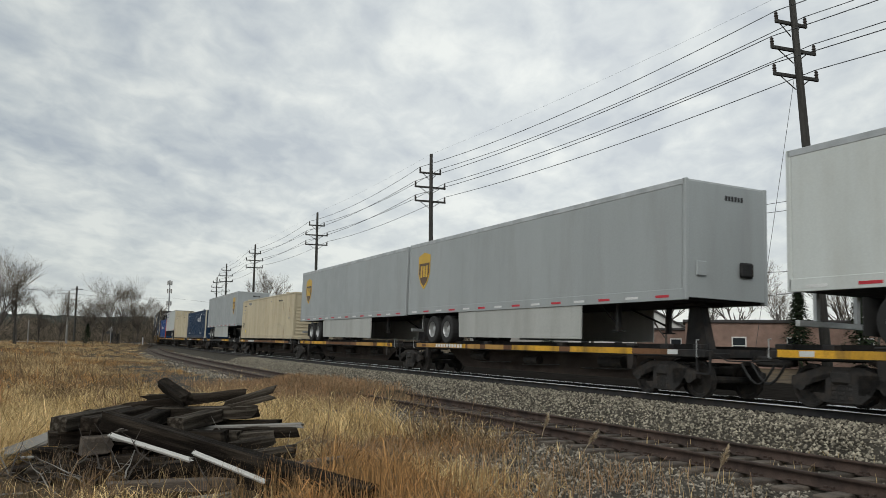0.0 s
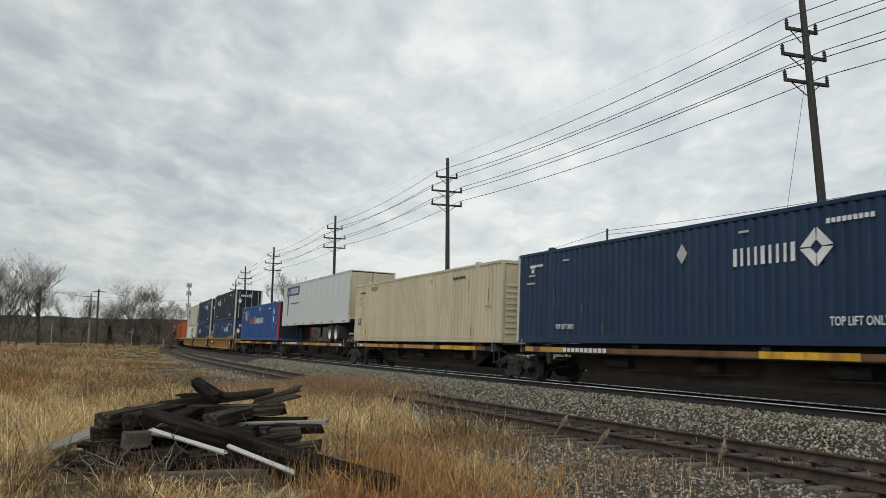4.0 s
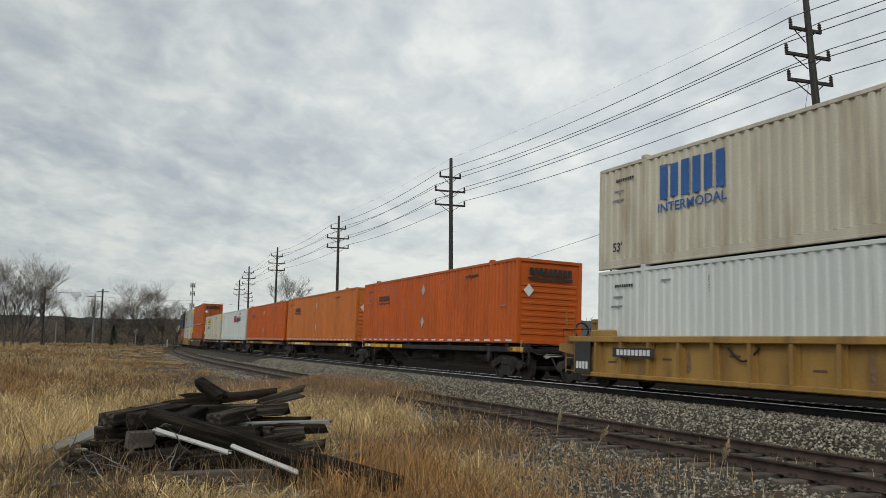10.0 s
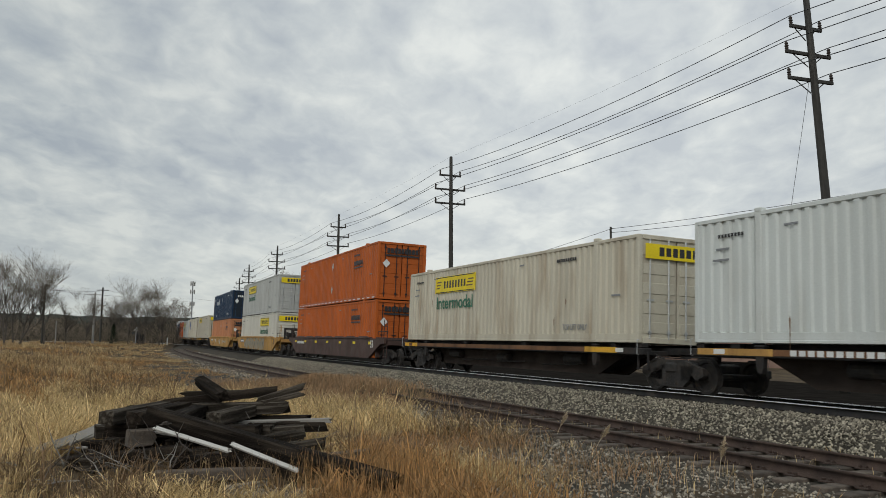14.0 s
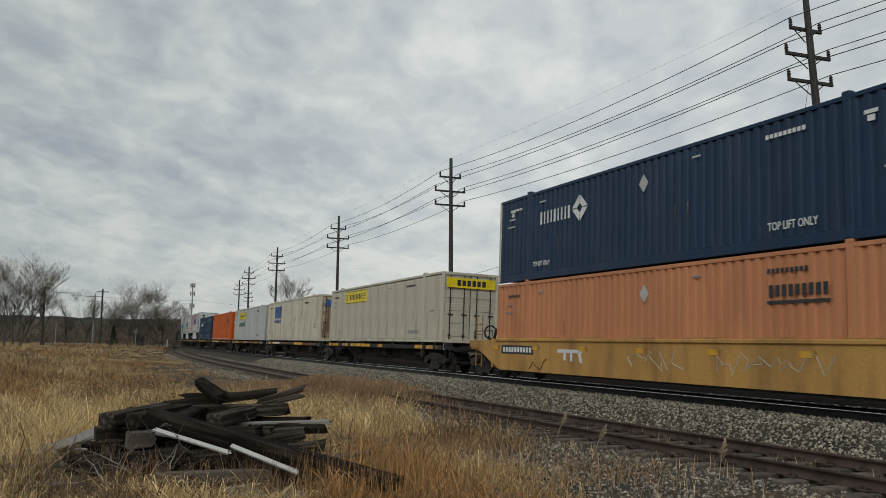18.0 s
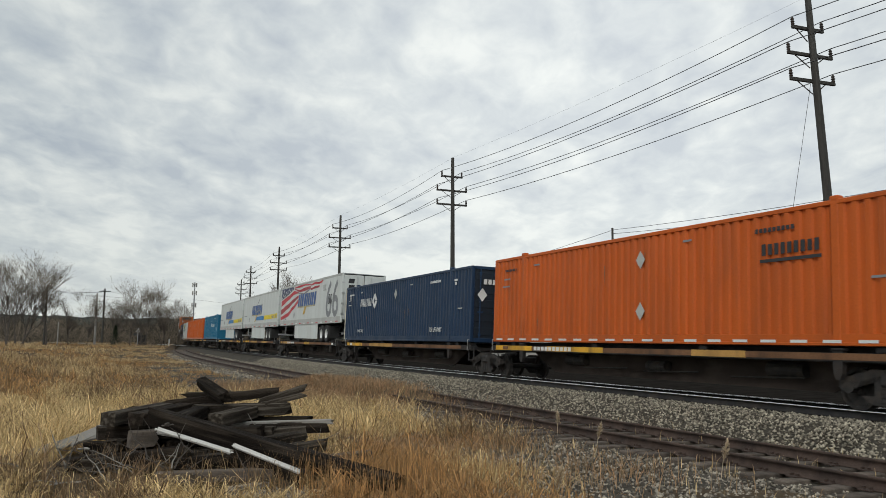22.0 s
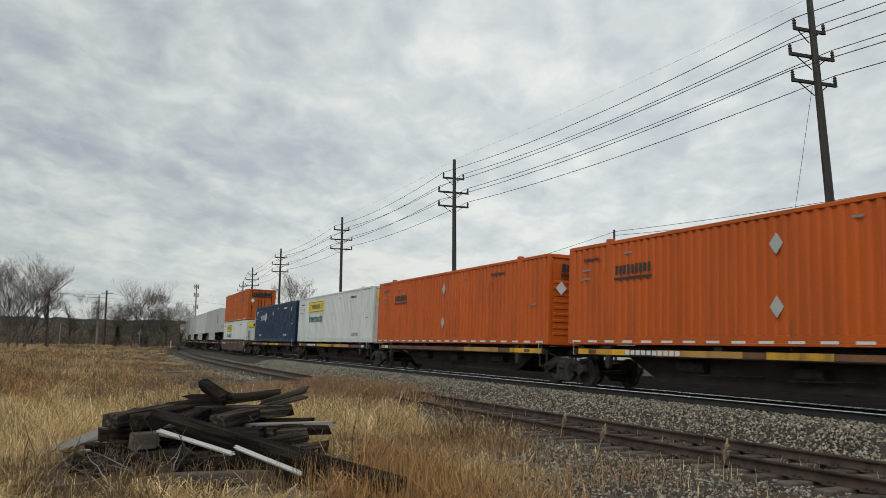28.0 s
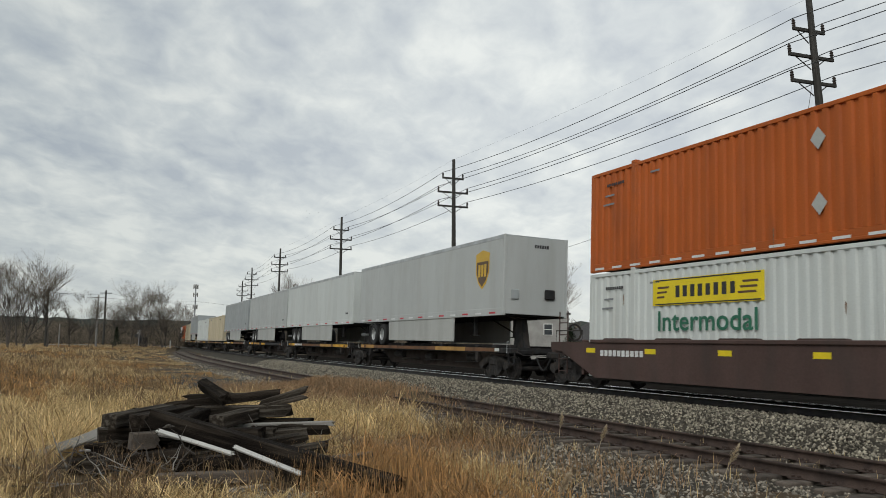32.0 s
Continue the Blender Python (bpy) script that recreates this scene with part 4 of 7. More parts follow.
def spine_wagon(front, rear, load, bogie_front, bogie_rear):
    """A skeleton wagon: centre sill, narrow side decks with yellow markings, saddles and bogies. front, rear: its ends from the load's middle."""
    w = thing("spine_wagon", "sooty skeleton wagon with worn yellow marks", "railway wagon", "wagons of the train")
    ln = front - rear
    mid = (front + rear) / 2
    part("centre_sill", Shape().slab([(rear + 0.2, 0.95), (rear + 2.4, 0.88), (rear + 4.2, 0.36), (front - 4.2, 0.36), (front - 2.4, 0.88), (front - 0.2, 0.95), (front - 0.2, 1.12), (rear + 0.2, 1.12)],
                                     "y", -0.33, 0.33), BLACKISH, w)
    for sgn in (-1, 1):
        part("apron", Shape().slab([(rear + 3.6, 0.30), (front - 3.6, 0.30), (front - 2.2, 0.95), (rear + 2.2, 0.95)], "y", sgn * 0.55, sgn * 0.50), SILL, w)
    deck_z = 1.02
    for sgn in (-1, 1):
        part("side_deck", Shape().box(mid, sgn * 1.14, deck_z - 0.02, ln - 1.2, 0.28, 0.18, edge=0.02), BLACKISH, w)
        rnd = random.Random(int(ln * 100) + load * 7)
        # added dark strip: closes the slit under the load in place of shade
        part("container_rail", Shape().box(mid, sgn * 0.98, deck_z + 0.125, ln - 1.6, 0.06, 0.13), SHADED_SOOT, w)
        if load % 8:
            part("rusty_edge", Shape().box(mid, sgn * 1.283, deck_z, ln - 3.2, 0.008, 0.13), DECK_RUST, w)
        x = rear + 0.9
        while x < front - 1.4:
            wd = rnd.uniform(0.7, 3.4)
            if x + wd > front - 0.6:
                break
            if rnd.random() < 0.55 or x < rear + 1.2:
                part("painted_edge", Shape().box(x + wd / 2, sgn * 1.285, deck_z, wd, 0.012, 0.15), WARN if rnd.random() < 0.45 else AMBER, w)
            x += wd + rnd.uniform(0.1, 1.2)
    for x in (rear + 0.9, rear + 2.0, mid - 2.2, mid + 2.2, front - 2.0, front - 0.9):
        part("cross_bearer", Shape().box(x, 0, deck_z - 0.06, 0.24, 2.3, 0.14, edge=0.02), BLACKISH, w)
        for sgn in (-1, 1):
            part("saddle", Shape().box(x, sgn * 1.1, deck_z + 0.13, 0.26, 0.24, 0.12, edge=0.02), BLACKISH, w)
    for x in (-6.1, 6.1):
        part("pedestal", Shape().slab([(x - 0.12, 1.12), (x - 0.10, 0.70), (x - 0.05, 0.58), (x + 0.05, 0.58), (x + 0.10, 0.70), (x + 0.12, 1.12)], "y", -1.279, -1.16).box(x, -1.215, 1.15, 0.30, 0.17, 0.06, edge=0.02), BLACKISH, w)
    for x in (rear + 4.5, front - 5.2):
        part("air_tank", Shape().tube((x, -0.62, 0.72), (x + 1.0, -0.62, 0.72), 0.16, n=12), BOGIE, w)
    part("end_step", Shape().box(front - 0.5, -1.2, 0.78, 0.05, 0.04, 0.5).box(front - 0.9, -1.2, 0.78, 0.05, 0.04, 0.5).box(front - 0.7, -1.2, 0.56, 0.45, 0.08, 0.04), BLACKISH, w)
    if bogie_front is not None:
        bogie(w, bogie_front)
        part("coupler", Shape().box(front + 0.15, 0, 0.88, 0.9, 0.22, 0.24, edge=0.05), BOGIE, w)
    for e, x in ((1, front), (-1, rear)):
        part("brake_hose", Shape().strand([(x - e * 0.35 + e * 0.13 * j, -0.42, 0.80 - 0.42 * math.sin(math.pi * j / 7)) for j in range(8)], 0.028, 6), RUBBER, w)
        part("grab_iron", Shape().strand([(x - e * 0.75, -1.30, 0.92), (x - e * 0.75, -1.36, 0.92), (x - e * 0.75, -1.36, 1.30), (x - e * 0.75, -1.30, 1.30)], 0.016, 5), ALLOY, w)
        part("uncoupling_rod", Shape().strand([(x - e * 0.25, -1.2, 0.95), (x - e * 0.1, -1.1, 0.86), (x - e * 0.05, -0.2, 0.86)], 0.016, 5), BOGIE, w)
        part("end_plate", Shape().box(x - e * 1.6, -1.296, deck_z, 0.34, 0.01, 0.11), CHALK if (load + e) % 3 == 0 else DECK_RUST, w)
    for x in (mid - 3.4, mid - 0.6, mid + 2.6):
        part("brake_rod", Shape().tube((x, -0.72, 0.50), (x + 2.1, -0.72, 0.56), 0.022, n=5), BOGIE, w)
    if load % 2:
        plates("number_bars", word_bars(2.2, 0.12, 10), CHALK, w, Matrix.Translation((-4.2, -1.295, deck_z)) @ Matrix.Rotation(math.pi / 2, 4, "X"))
    part("brake_cylinder", Shape().tube((mid - 0.4, -0.70, 0.66), (mid + 0.35, -0.70, 0.66), 0.13, n=12), BOGIE, w)
    bogie(w, bogie_rear)
    part("coupler", Shape().box(rear - 0.1, 0, 0.88, 0.7, 0.22, 0.24, edge=0.05), BOGIE, w)
    return w


def well_wagon(style):
    """A double-stack well wagon: deep sides, end platforms, ladders, handbrake and bogies."""
    ribbed = style == "ribbed"
    m, label = {"ribbed": (YELLOW, "yellow double-stack well wagon with ribbed sides"), "amber": (AMBER, "amber double-stack well wagon with smooth sloped sides"),
                "graffiti": (AMBER, "amber well wagon with grey graffiti along its side"), "maroon": (MAROON, "dark maroon well wagon with yellow blocks along its side")}[style]
    w = thing("well_wagon", label, "railway wagon", "wagons of the train")
    end = 10.1
    for sgn in (-1, 1):
        if ribbed:
            prof = [(-8.9, 0.34), (8.9, 0.34), (8.9, 1.30), (-8.9, 1.30)]
            part("side_sheet", Shape().slab(prof, "y", sgn * 1.325, sgn * 1.355), m, w)
            part("top_chord", Shape().box(0, sgn * 1.43, 1.32, 18.4, 0.22, 0.16, edge=0.02), m, w)
            part("bottom_sill", Shape().box(0, sgn * 1.43, 0.36, 17.0, 0.22, 0.12, edge=0.02), m, w)
            for k in range(15):
                part("rib", lambda sgn=sgn: Shape().slab([(-0.11, 0.42), (0.11, 0.42), (0.11, 1.25), (-0.11, 1.25)], "y", sgn * 1.35, sgn * 1.40).slab([(-0.05, 0.42), (0.05, 0.42), (0.05, 1.25), (-0.05, 1.25)], "y", sgn * 1.39, sgn * 1.53), m, w, key=("wellrib", sgn), m=Matrix.Translation((-7.85 + k * 1.12, 0, 0)))
        else:
            lo = 0.30
            prof = [(-7.6, lo), (7.6, lo), (9.3, 1.0), (9.9, 1.05), (9.9, 1.28), (-9.9, 1.28), (-9.9, 1.05), (-9.3, 1.0)]
            part("side_sheet", Shape().slab(prof, "y", sgn * 1.31, sgn * 1.42), m, w)
            part("top_chord", Shape().box(0, sgn * 1.38, 1.30, 15.6, 0.18, 0.10, edge=0.02), m, w)
            for k in range(7):
                part("roller_guide", lambda sgn=sgn: Shape().slab([(-0.62, 1.34), (-0.55, 1.385), (0.55, 1.385), (0.62, 1.34)], "y", sgn * 1.30, sgn * 1.44), m, w, key=("guide", sgn), m=Matrix.Translation((-6.6 + k * 2.2, 0, 0)))
    part("well_floor", Shape().box(0, 0, 0.27, 16.6, 2.5, 0.06), BLACKISH, w)
    for e in (-1, 1):
        part("end_platform", Shape().slab([(e * 8.3, 0.75), (e * 8.3, 1.20), (e * end, 1.20), (e * end, 0.98)], "y", -1.25, 1.25), m, w)
        part("bulkhead", Shape().box(e * 8.38, 0, 0.85, 0.12, 2.6, 1.0, edge=0.02), m, w)
        part("draft_box", Shape().box(e * (end - 0.15), 0, 0.9, 0.6, 0.5, 0.34, edge=0.04), BLACKISH, w)
        part("coupler", Shape().box(e * (end + 0.3), 0, 0.88, 0.8, 0.22, 0.24, edge=0.05), BOGIE, w)
        for y in (-1.22, 1.22):
            lad = part("ladder", Shape().tube((e * (end - 0.35), y, 0.35), (e * (end - 0.35), y, 2.2), 0.02, n=5).tube((e * (end - 0.8), y, 0.35), (e * (end - 0.8), y, 2.2), 0.02, n=5), m, w)
            for k in range(5):
                part("rung", lambda e=e, y=y: Shape().tube((e * (end - 0.35), y, 0), (e * (end - 0.8), y, 0), 0.016, n=5), m, lad, key=("rung", e, y), m=Matrix.Translation((0, 0, 0.42 + k * 0.36)))
        if style != "maroon":
            part("hitch_stand", Shape().slab([(e * 9.0, 1.2), (e * 9.75, 1.2), (e * 9.65, 1.95), (e * 9.2, 1.95)], "y", -0.35, -0.25).slab([(e * 9.0, 1.2), (e * 9.75, 1.2), (e * 9.65, 1.95), (e * 9.2, 1.95)], "y", 0.25, 0.35)
             .box(e * 9.42, 0, 1.9, 0.5, 0.8, 0.12, edge=0.02), m if ribbed else BLACKISH, w)
        if style in ("amber", "graffiti"):
            gear = part("end_gear", Shape().box(e * 8.75, -0.72, 1.62, 0.16, 0.14, 0.85, edge=0.02).box(e * 8.75, 0.72, 1.62, 0.16, 0.14, 0.85, edge=0.02).box(e * 8.75, 0, 1.98, 0.14, 1.5, 0.13, edge=0.02)
                        .box(e * 8.95, -0.3, 1.45, 0.5, 0.62, 0.48, edge=0.05).tube((e * 8.75, -0.7, 1.95), (e * 9.6, -0.7, 1.22), 0.045, n=6).tube((e * 8.75, 0.7, 1.95), (e * 9.6, 0.7, 1.22), 0.045, n=6), BOGIE, w, "black brake and hitch gear on the platform")
            part("gear_wheel", Shape().lathe([(-0.02, 0.20), (0.02, 0.20), (0.02, 0.26), (-0.02, 0.26), (-0.02, 0.20)], Matrix.Translation((e * 9.25, -0.62, 1.5)) @ Matrix.Rotation(math.pi / 2, 4, "X"), 14), BOGIE, gear)
        bogie(w, e * 9.35)
        part("handrail", Shape().strand([(e * 8.5, -1.24, 1.2), (e * 8.5, -1.24, 1.62), (e * 9.9, -1.24, 1.62), (e * 9.9, -1.24, 1.2)], 0.018, 5), BOGIE, w)
        part("brake_hose", Shape().strand([(e * (end - 0.1) + e * 0.12 * j, -0.4, 0.85 - 0.45 * math.sin(math.pi * j / 7)) for j in range(8)], 0.028, 6), RUBBER, w)
        part("grating", Shape().box(e * 9.2, -0.75, 1.225, 1.5, 0.7, 0.03, edge=0.005), BOGIE, w)
        if e < 0:
            part("brake_wheel", Shape().lathe([(-0.02, 0.22), (0.02, 0.22), (0.02, 0.27), (-0.02, 0.27), (-0.02, 0.22)], Matrix.Translation((e * 9.95, -0.55, 1.6)) @ Matrix.Rotation(math.pi / 2, 4, "Y"), 14), BOGIE, w)
    y = -1.56 if ribbed else -1.47
    if ribbed:
        part("placard", Shape().box(7.9, y, 0.80, 1.15, 0.03, 1.02, edge=0.01), INK, w, "black placard with white lines")
        plates("placard_lines", [rect(7.9, 1.1 - k * 0.13, (0.5, 0.8, 0.7, 0.85, 0.6)[k], 0.05) for k in range(5)], CHALK, w, Matrix.Translation((0, y - 0.02, 0)) @ Matrix.Rotation(math.pi / 2, 4, "X"))
        part("placard", Shape().box(-8.4, y, 0.80, 0.75, 0.03, 0.9, edge=0.01), INK, w, "black placard with white lines")
        plates("number_bars", word_bars(0.6, 0.2, 4, x=-8.4, y=0.6), CHALK, w, Matrix.Translation((0, y - 0.02, 0)) @ Matrix.Rotation(math.pi / 2, 4, "X"))
        plates("red_patch", [rect(6.9, 0.42, 1.1, 0.26), rect(8.2, 0.42, 0.9, 0.2)], RED_INK, w, Matrix.Translation((0, y, 0)) @ Matrix.Rotation(math.pi / 2, 4, "X"))
        lettering("53", 0.46, INK, w, Matrix.Translation((6.75, y, 0.98)) @ Matrix.Rotation(math.pi / 2, 4, "X"))
        for xb in (-6.15,):
            nb = plates("number_board", [rect(0, 0, 1.7, 0.24)], INK, w, Matrix.Translation((xb, y, 0.98)) @ Matrix.Rotation(math.pi / 2, 4, "X"), "black number board")
            plates("number_bars", word_bars(1.4, 0.15, 9), CHALK, nb, Matrix.Translation((0, 0, 0.004)))
        rnd = random.Random(31)
        for k in range(5):
            xr, wr = rnd.uniform(-8, 8), rnd.uniform(0.04, 0.09)
            plates("rust_patch", [[(-wr, -0.28), (-wr * 0.3, -0.36), (wr, -0.24), (wr * 0.7, 0.1), (wr * 0.2, rnd.uniform(0.2, 0.42)), (-wr * 0.8, 0.12)]], STREAK_RUST, w,
                   Matrix.Translation((xr, -1.359, 0.85)) @ Matrix.Rotation(math.pi / 2, 4, "X"))
        for k in range(6):
            plates("stencil_bar", [rect(0, 0, 0.34, 0.05)], BROWN, w, Matrix.Translation((-7.3 + k * 2.24, -1.359, 0.72 + 0.12 * (k % 3))) @ Matrix.Rotation(math.pi / 2, 4, "X"))
        part("brake_hose", Shape().strand([(-2.95 + j * 0.1, -1.43, 1.16 - 0.30 * math.sin(math.pi * j / 9)) for j in range(10)], 0.025, 6), RUBBER, w)
        part("load_guide", Shape().box(-7.6, -1.43, 1.48, 1.0, 0.2, 0.2, edge=0.03), m, w)
        part("load_guide", Shape().box(7.4, -1.43, 1.48, 1.9, 0.2, 0.2, edge=0.03), m, w)
    else:
        board = CHALK
        if style != "maroon":
            plates("number_ground", [rect(-6.4, 0.98, 2.1, 0.28)], INK, w, Matrix.Translation((0, -1.424, 0)) @ Matrix.Rotation(math.pi / 2, 4, "X"))
        plates("number_board", word_bars(1.9, 0.16, 10, x=-6.4, y=0.98), board, w, Matrix.Translation((0, y + 0.04, 0)) @ Matrix.Rotation(math.pi / 2, 4, "X"))
        for k in range(7):
            part("yellow_block", lambda: Shape().box(0, -1.425, 1.05, 0.42, 0.012, 0.13), SIGN_YELLOW if style == "maroon" else WARN, w, key="yblock", m=Matrix.Translation((-7.8 + k * 2.6, 0, 0)))
        if style == "amber":
            rnd = random.Random(12)
            side = Matrix.Rotation(math.pi / 2, 4, "X")
            plates("white_patch", [rect(-3.3, 0.98, 1.3, 0.10), rect(-3.55, 0.86, 0.12, 0.3), rect(-3.2, 0.84, 0.12, 0.3), rect(-2.75, 0.82, 0.14, 0.34, -0.35)], CHALK, w, Matrix.Translation((0, -1.425, 0)) @ side)
            for x0 in (-0.6, 0.4, 2.6, 3.6, 4.6):
                line = [Vector((x0 + j * 0.14 + rnd.uniform(-0.1, 0.2), 0, 0.80 + rnd.uniform(-0.26, 0.28))) for j in range(9)]
                part("chalk_scrawl", Shape().strand([p + Vector((0, -1.424, 0)) for p in line], 0.011), PALEGREY, w)
            part("brown_scrawl", Shape().strand([(-5.6 + j * 0.12, -1.424, 0.55 + rnd.uniform(-0.16, 0.16)) for j in range(10)], 0.02), DECK_RUST, w)
        if style == "graffiti":
            rnd = random.Random(8)
            side = Matrix.Rotation(math.pi / 2, 4, "X")
            cx = -4.9
            while cx < 4.0:
                wd, lean, tall = rnd.uniform(1.1, 1.8), rnd.uniform(-0.55, 0.65), rnd.uniform(0.40, 0.46)
                pts = []
                for i in range(24):
                    g = i * math.pi / 12
                    k = 1 + 0.14 * math.sin(2 * g + cx * 5) + 0.10 * math.sin(3 * g + cx * 3)
                    pts.append((wd * 0.56 * k * math.cos(g) + lean * math.sin(g) * tall, tall * k * math.sin(g)))
                at = Matrix.Translation((cx + wd / 2, -1.424, 0.78 + rnd.uniform(-0.02, 0.03))) @ side
                g = plates("graffiti_outline", [[(x * 1.07, y * 1.07) for x, y in pts]], INK, w, at, thick=0.003)
                plates("graffiti_letter", [pts], GRAFFITI, g, Matrix.Translation((0, 0, 0.005)), thick=0.003)
                plates("graffiti_gap", [[(a + lean * 0.3 * b, b) for a, b in ((-0.03, -0.30), (0.03, -0.30), (0.09, 0.02), (0.05, 0.14), (-0.05, 0.14), (-0.08, 0.0))]], INK, g, Matrix.Translation((0, 0, 0.010)), thick=0.003)
                cx += wd * rnd.uniform(0.80, 0.92)
        lettering("53", 0.36, INK if style != "maroon" else CHALK, w, Matrix.Translation((8.1, -1.43, 1.0)) @ Matrix.Rotation(math.pi / 2, 4, "X"))
    return w


# ---- semi-trailers that ride on the skeleton wagons ----
def trailer(style):
    st = TRAILERS[style]
    pm = st["paint"]
    t = thing("semi_trailer", st["label"], "trailer", "trailers on the train")
    hl, hw, z0, H = BOX_L / 2, BOX_W / 2, 1.12, 2.86
    top = z0 + H
    n = 13 if st.get("panels", True) else 1
    for sgn in (-1, 1):
        w = (BOX_L - 0.24) / n
        core = part("side_wall", lambda sgn=sgn: Shape().box(0, sgn * (hw - 0.036), z0 + H / 2, BOX_L - 0.2, 0.012, H - 0.3), pm, t, key=("twall", sgn))
        for i in range(n):
            part("panel", lambda sgn=sgn: Shape().box(0, sgn * (hw - 0.018), z0 + H / 2 + 0.05, w - 0.016, 0.028, H - 0.36, edge=0.006), pm, core, key=("tpanel", sgn, n),
                 m=Matrix.Translation((-hl + 0.12 + w * (i + 0.5), 0, 0)))
        part("bottom_rail", lambda sgn=sgn: Shape().box(0, sgn * (hw - 0.02), z0 + (0.19 if "rail" in st else 0.13), BOX_L - 0.1, 0.05, 0.38 if "rail" in st else 0.26, edge=0.008), st.get("rail", pm), t, key=("tbrail", sgn, "rail" in st))
        part("top_rail", lambda sgn=sgn: Shape().box(0, sgn * (hw - 0.02), top - 0.08, BOX_L - 0.1, 0.05, 0.14, edge=0.01), st.get("rail", ALLOY), t, key=("ttrail", sgn))
        for e in (-1, 1):
            part("corner_post", lambda sgn=sgn, e=e: Shape().box(e * (hl - 0.05), sgn * (hw - 0.05), z0 + H / 2, 0.12, 0.11, H, edge=0.02), st.get("post", pm), t, key=("tpost", sgn, e))
    part("roof", lambda: Shape().box(0, 0, top - 0.03, BOX_L - 0.1, BOX_W - 0.1, 0.05, edge=0.01), ALLOY, t, key="troof")
    part("floor", lambda: Shape().box(0, 0, z0 + 0.06, BOX_L - 0.3, BOX_W - 0.2, 0.10), BLACKISH, t, key="tfloor")
    part("rear_end", lambda: Shape().box(-hl + 0.04, 0, z0 + H / 2, 0.05, BOX_W - 0.2, H - 0.1), pm, t, key="trear")
    if st.get("doors"):
        for y in (-0.6, 0.6):
            d = part("door", lambda: Shape().box(hl - 0.02, 0, z0 + H / 2 + 0.04, 0.05, 1.16, H - 0.3, edge=0.01), st.get("door", pm), t, key="tleaf", m=Matrix.Translation((0, y, 0)))
            part("locking_rod", lambda: Shape().tube((hl + 0.03, 0, z0 + 0.2), (hl + 0.03, 0, top - 0.2), 0.02, n=6).box(hl + 0.03, 0.06, z0 + 1.1, 0.03, 0.3, 0.05), ALLOY, d, key="trod", m=Matrix.Translation((0, -0.2 if y > 0 else 0.2, 0)))
        for z in (0.5, 1.1, 1.7, 2.3):
            part("hinge", lambda: Shape().box(hl + 0.01, -hw + 0.06, 0, 0.06, 0.16, 0.07), ALLOY, t, key="thinge", m=Matrix.Translation((0, 0, z0 + z)))
    else:
        part("nose_wall", lambda: Shape().box(hl - 0.02, 0, z0 + H / 2, 0.05, BOX_W - 0.2, H - 0.12, edge=0.01), pm, t, key="tnose")
    # reflective tape in red and white
    for i in range(14):
        part("reflective_tape", lambda: Shape().box(0, -hw - 0.008, z0 + 0.10, 0.48, 0.006, 0.06), RED_INK if i % 2 else CHALK, t, key="tape", m=Matrix.Translation((-7.4 + i * 1.13, 0, 0)))
    # running gear: slider, axles and wheels at the end away from the hitch
    e = -1 if not st.get("doors") else 1
    back = 0.62 if st.get("doors") and st.get("skirt") else 0.0
    ax = [e * (hl - 3.6 - back), e * (hl - 2.35 - back * 1.15)]
    part("slider", Shape().box((ax[0] + ax[1]) / 2, 0, z0 - 0.12, 2.9, 1.1, 0.2, edge=0.02).box((ax[0] + ax[1]) / 2, -0.45, z0 - 0.32, 2.4, 0.10, 0.28).box((ax[0] + ax[1]) / 2, 0.45, z0 - 0.32, 2.4, 0.10, 0.28), BLACKISH, t)
    for x in ax:
        part("axle", Shape().tube((x, -0.95, 0.52), (x, 0.95, 0.52), 0.07, n=8), BLACKISH, t)
        for sgn in (-1, 1):
            m = Matrix.Translation((x, sgn * 0.98, 0.52)) @ Matrix.Rotation(-sgn * math.pi / 2, 4, "X")
            ty = part("wheel", lambda: Shape().lathe([(-0.28, 0.30), (-0.28, 0.47), (-0.24, 0.515), (-0.03, 0.515), (0.0, 0.48), (0.03, 0.515), (0.24, 0.515), (0.28, 0.47), (0.28, 0.30)], Matrix.Identity(4), 22), RUBBER, t, key="tyre", m=m, smooth=False)
            part("rim", lambda: Shape().lathe([(0.27, 0.30), (0.24, 0.28), (0.12, 0.26), (0.10, 0.14), (0.20, 0.12), (0.22, 0.0)], Matrix.Identity(4), 18), CHALK if st.get("rim") else ALLOY, ty, key="rim" )
    for sgn in (-1, 1):
        part("mud_flap", Shape().box(ax[1] + e * 0.75, sgn * 0.95, 0.62, 0.02, 0.6, 0.7), RUBBER, t)
    part("rear_guard", Shape().box(e * (hl - 0.1), 0, 0.52, 0.1, 2.3, 0.12, edge=0.01).box(e * (hl - 0.1), -0.6, 0.85, 0.08, 0.1, 0.6).box(e * (hl - 0.1), 0.6, 0.85, 0.08, 0.1, 0.6), ALLOY, t)
    # landing legs near the hitch
    lx = -e * (hl - 3.0)
    for sgn in (-1, 1):
        part("landing_leg", Shape().box(lx, sgn * 0.85, 0.80, 0.12, 0.12, 0.7, edge=0.01).box(lx, sgn * 0.85, 0.44, 0.26, 0.24, 0.04), BLACKISH, t)
        part("leg_brace", Shape().tube((lx, sgn * 0.85, 0.6), (lx - e * -1.2, sgn * 0.5, z0), 0.03, n=5), BLACKISH, t)
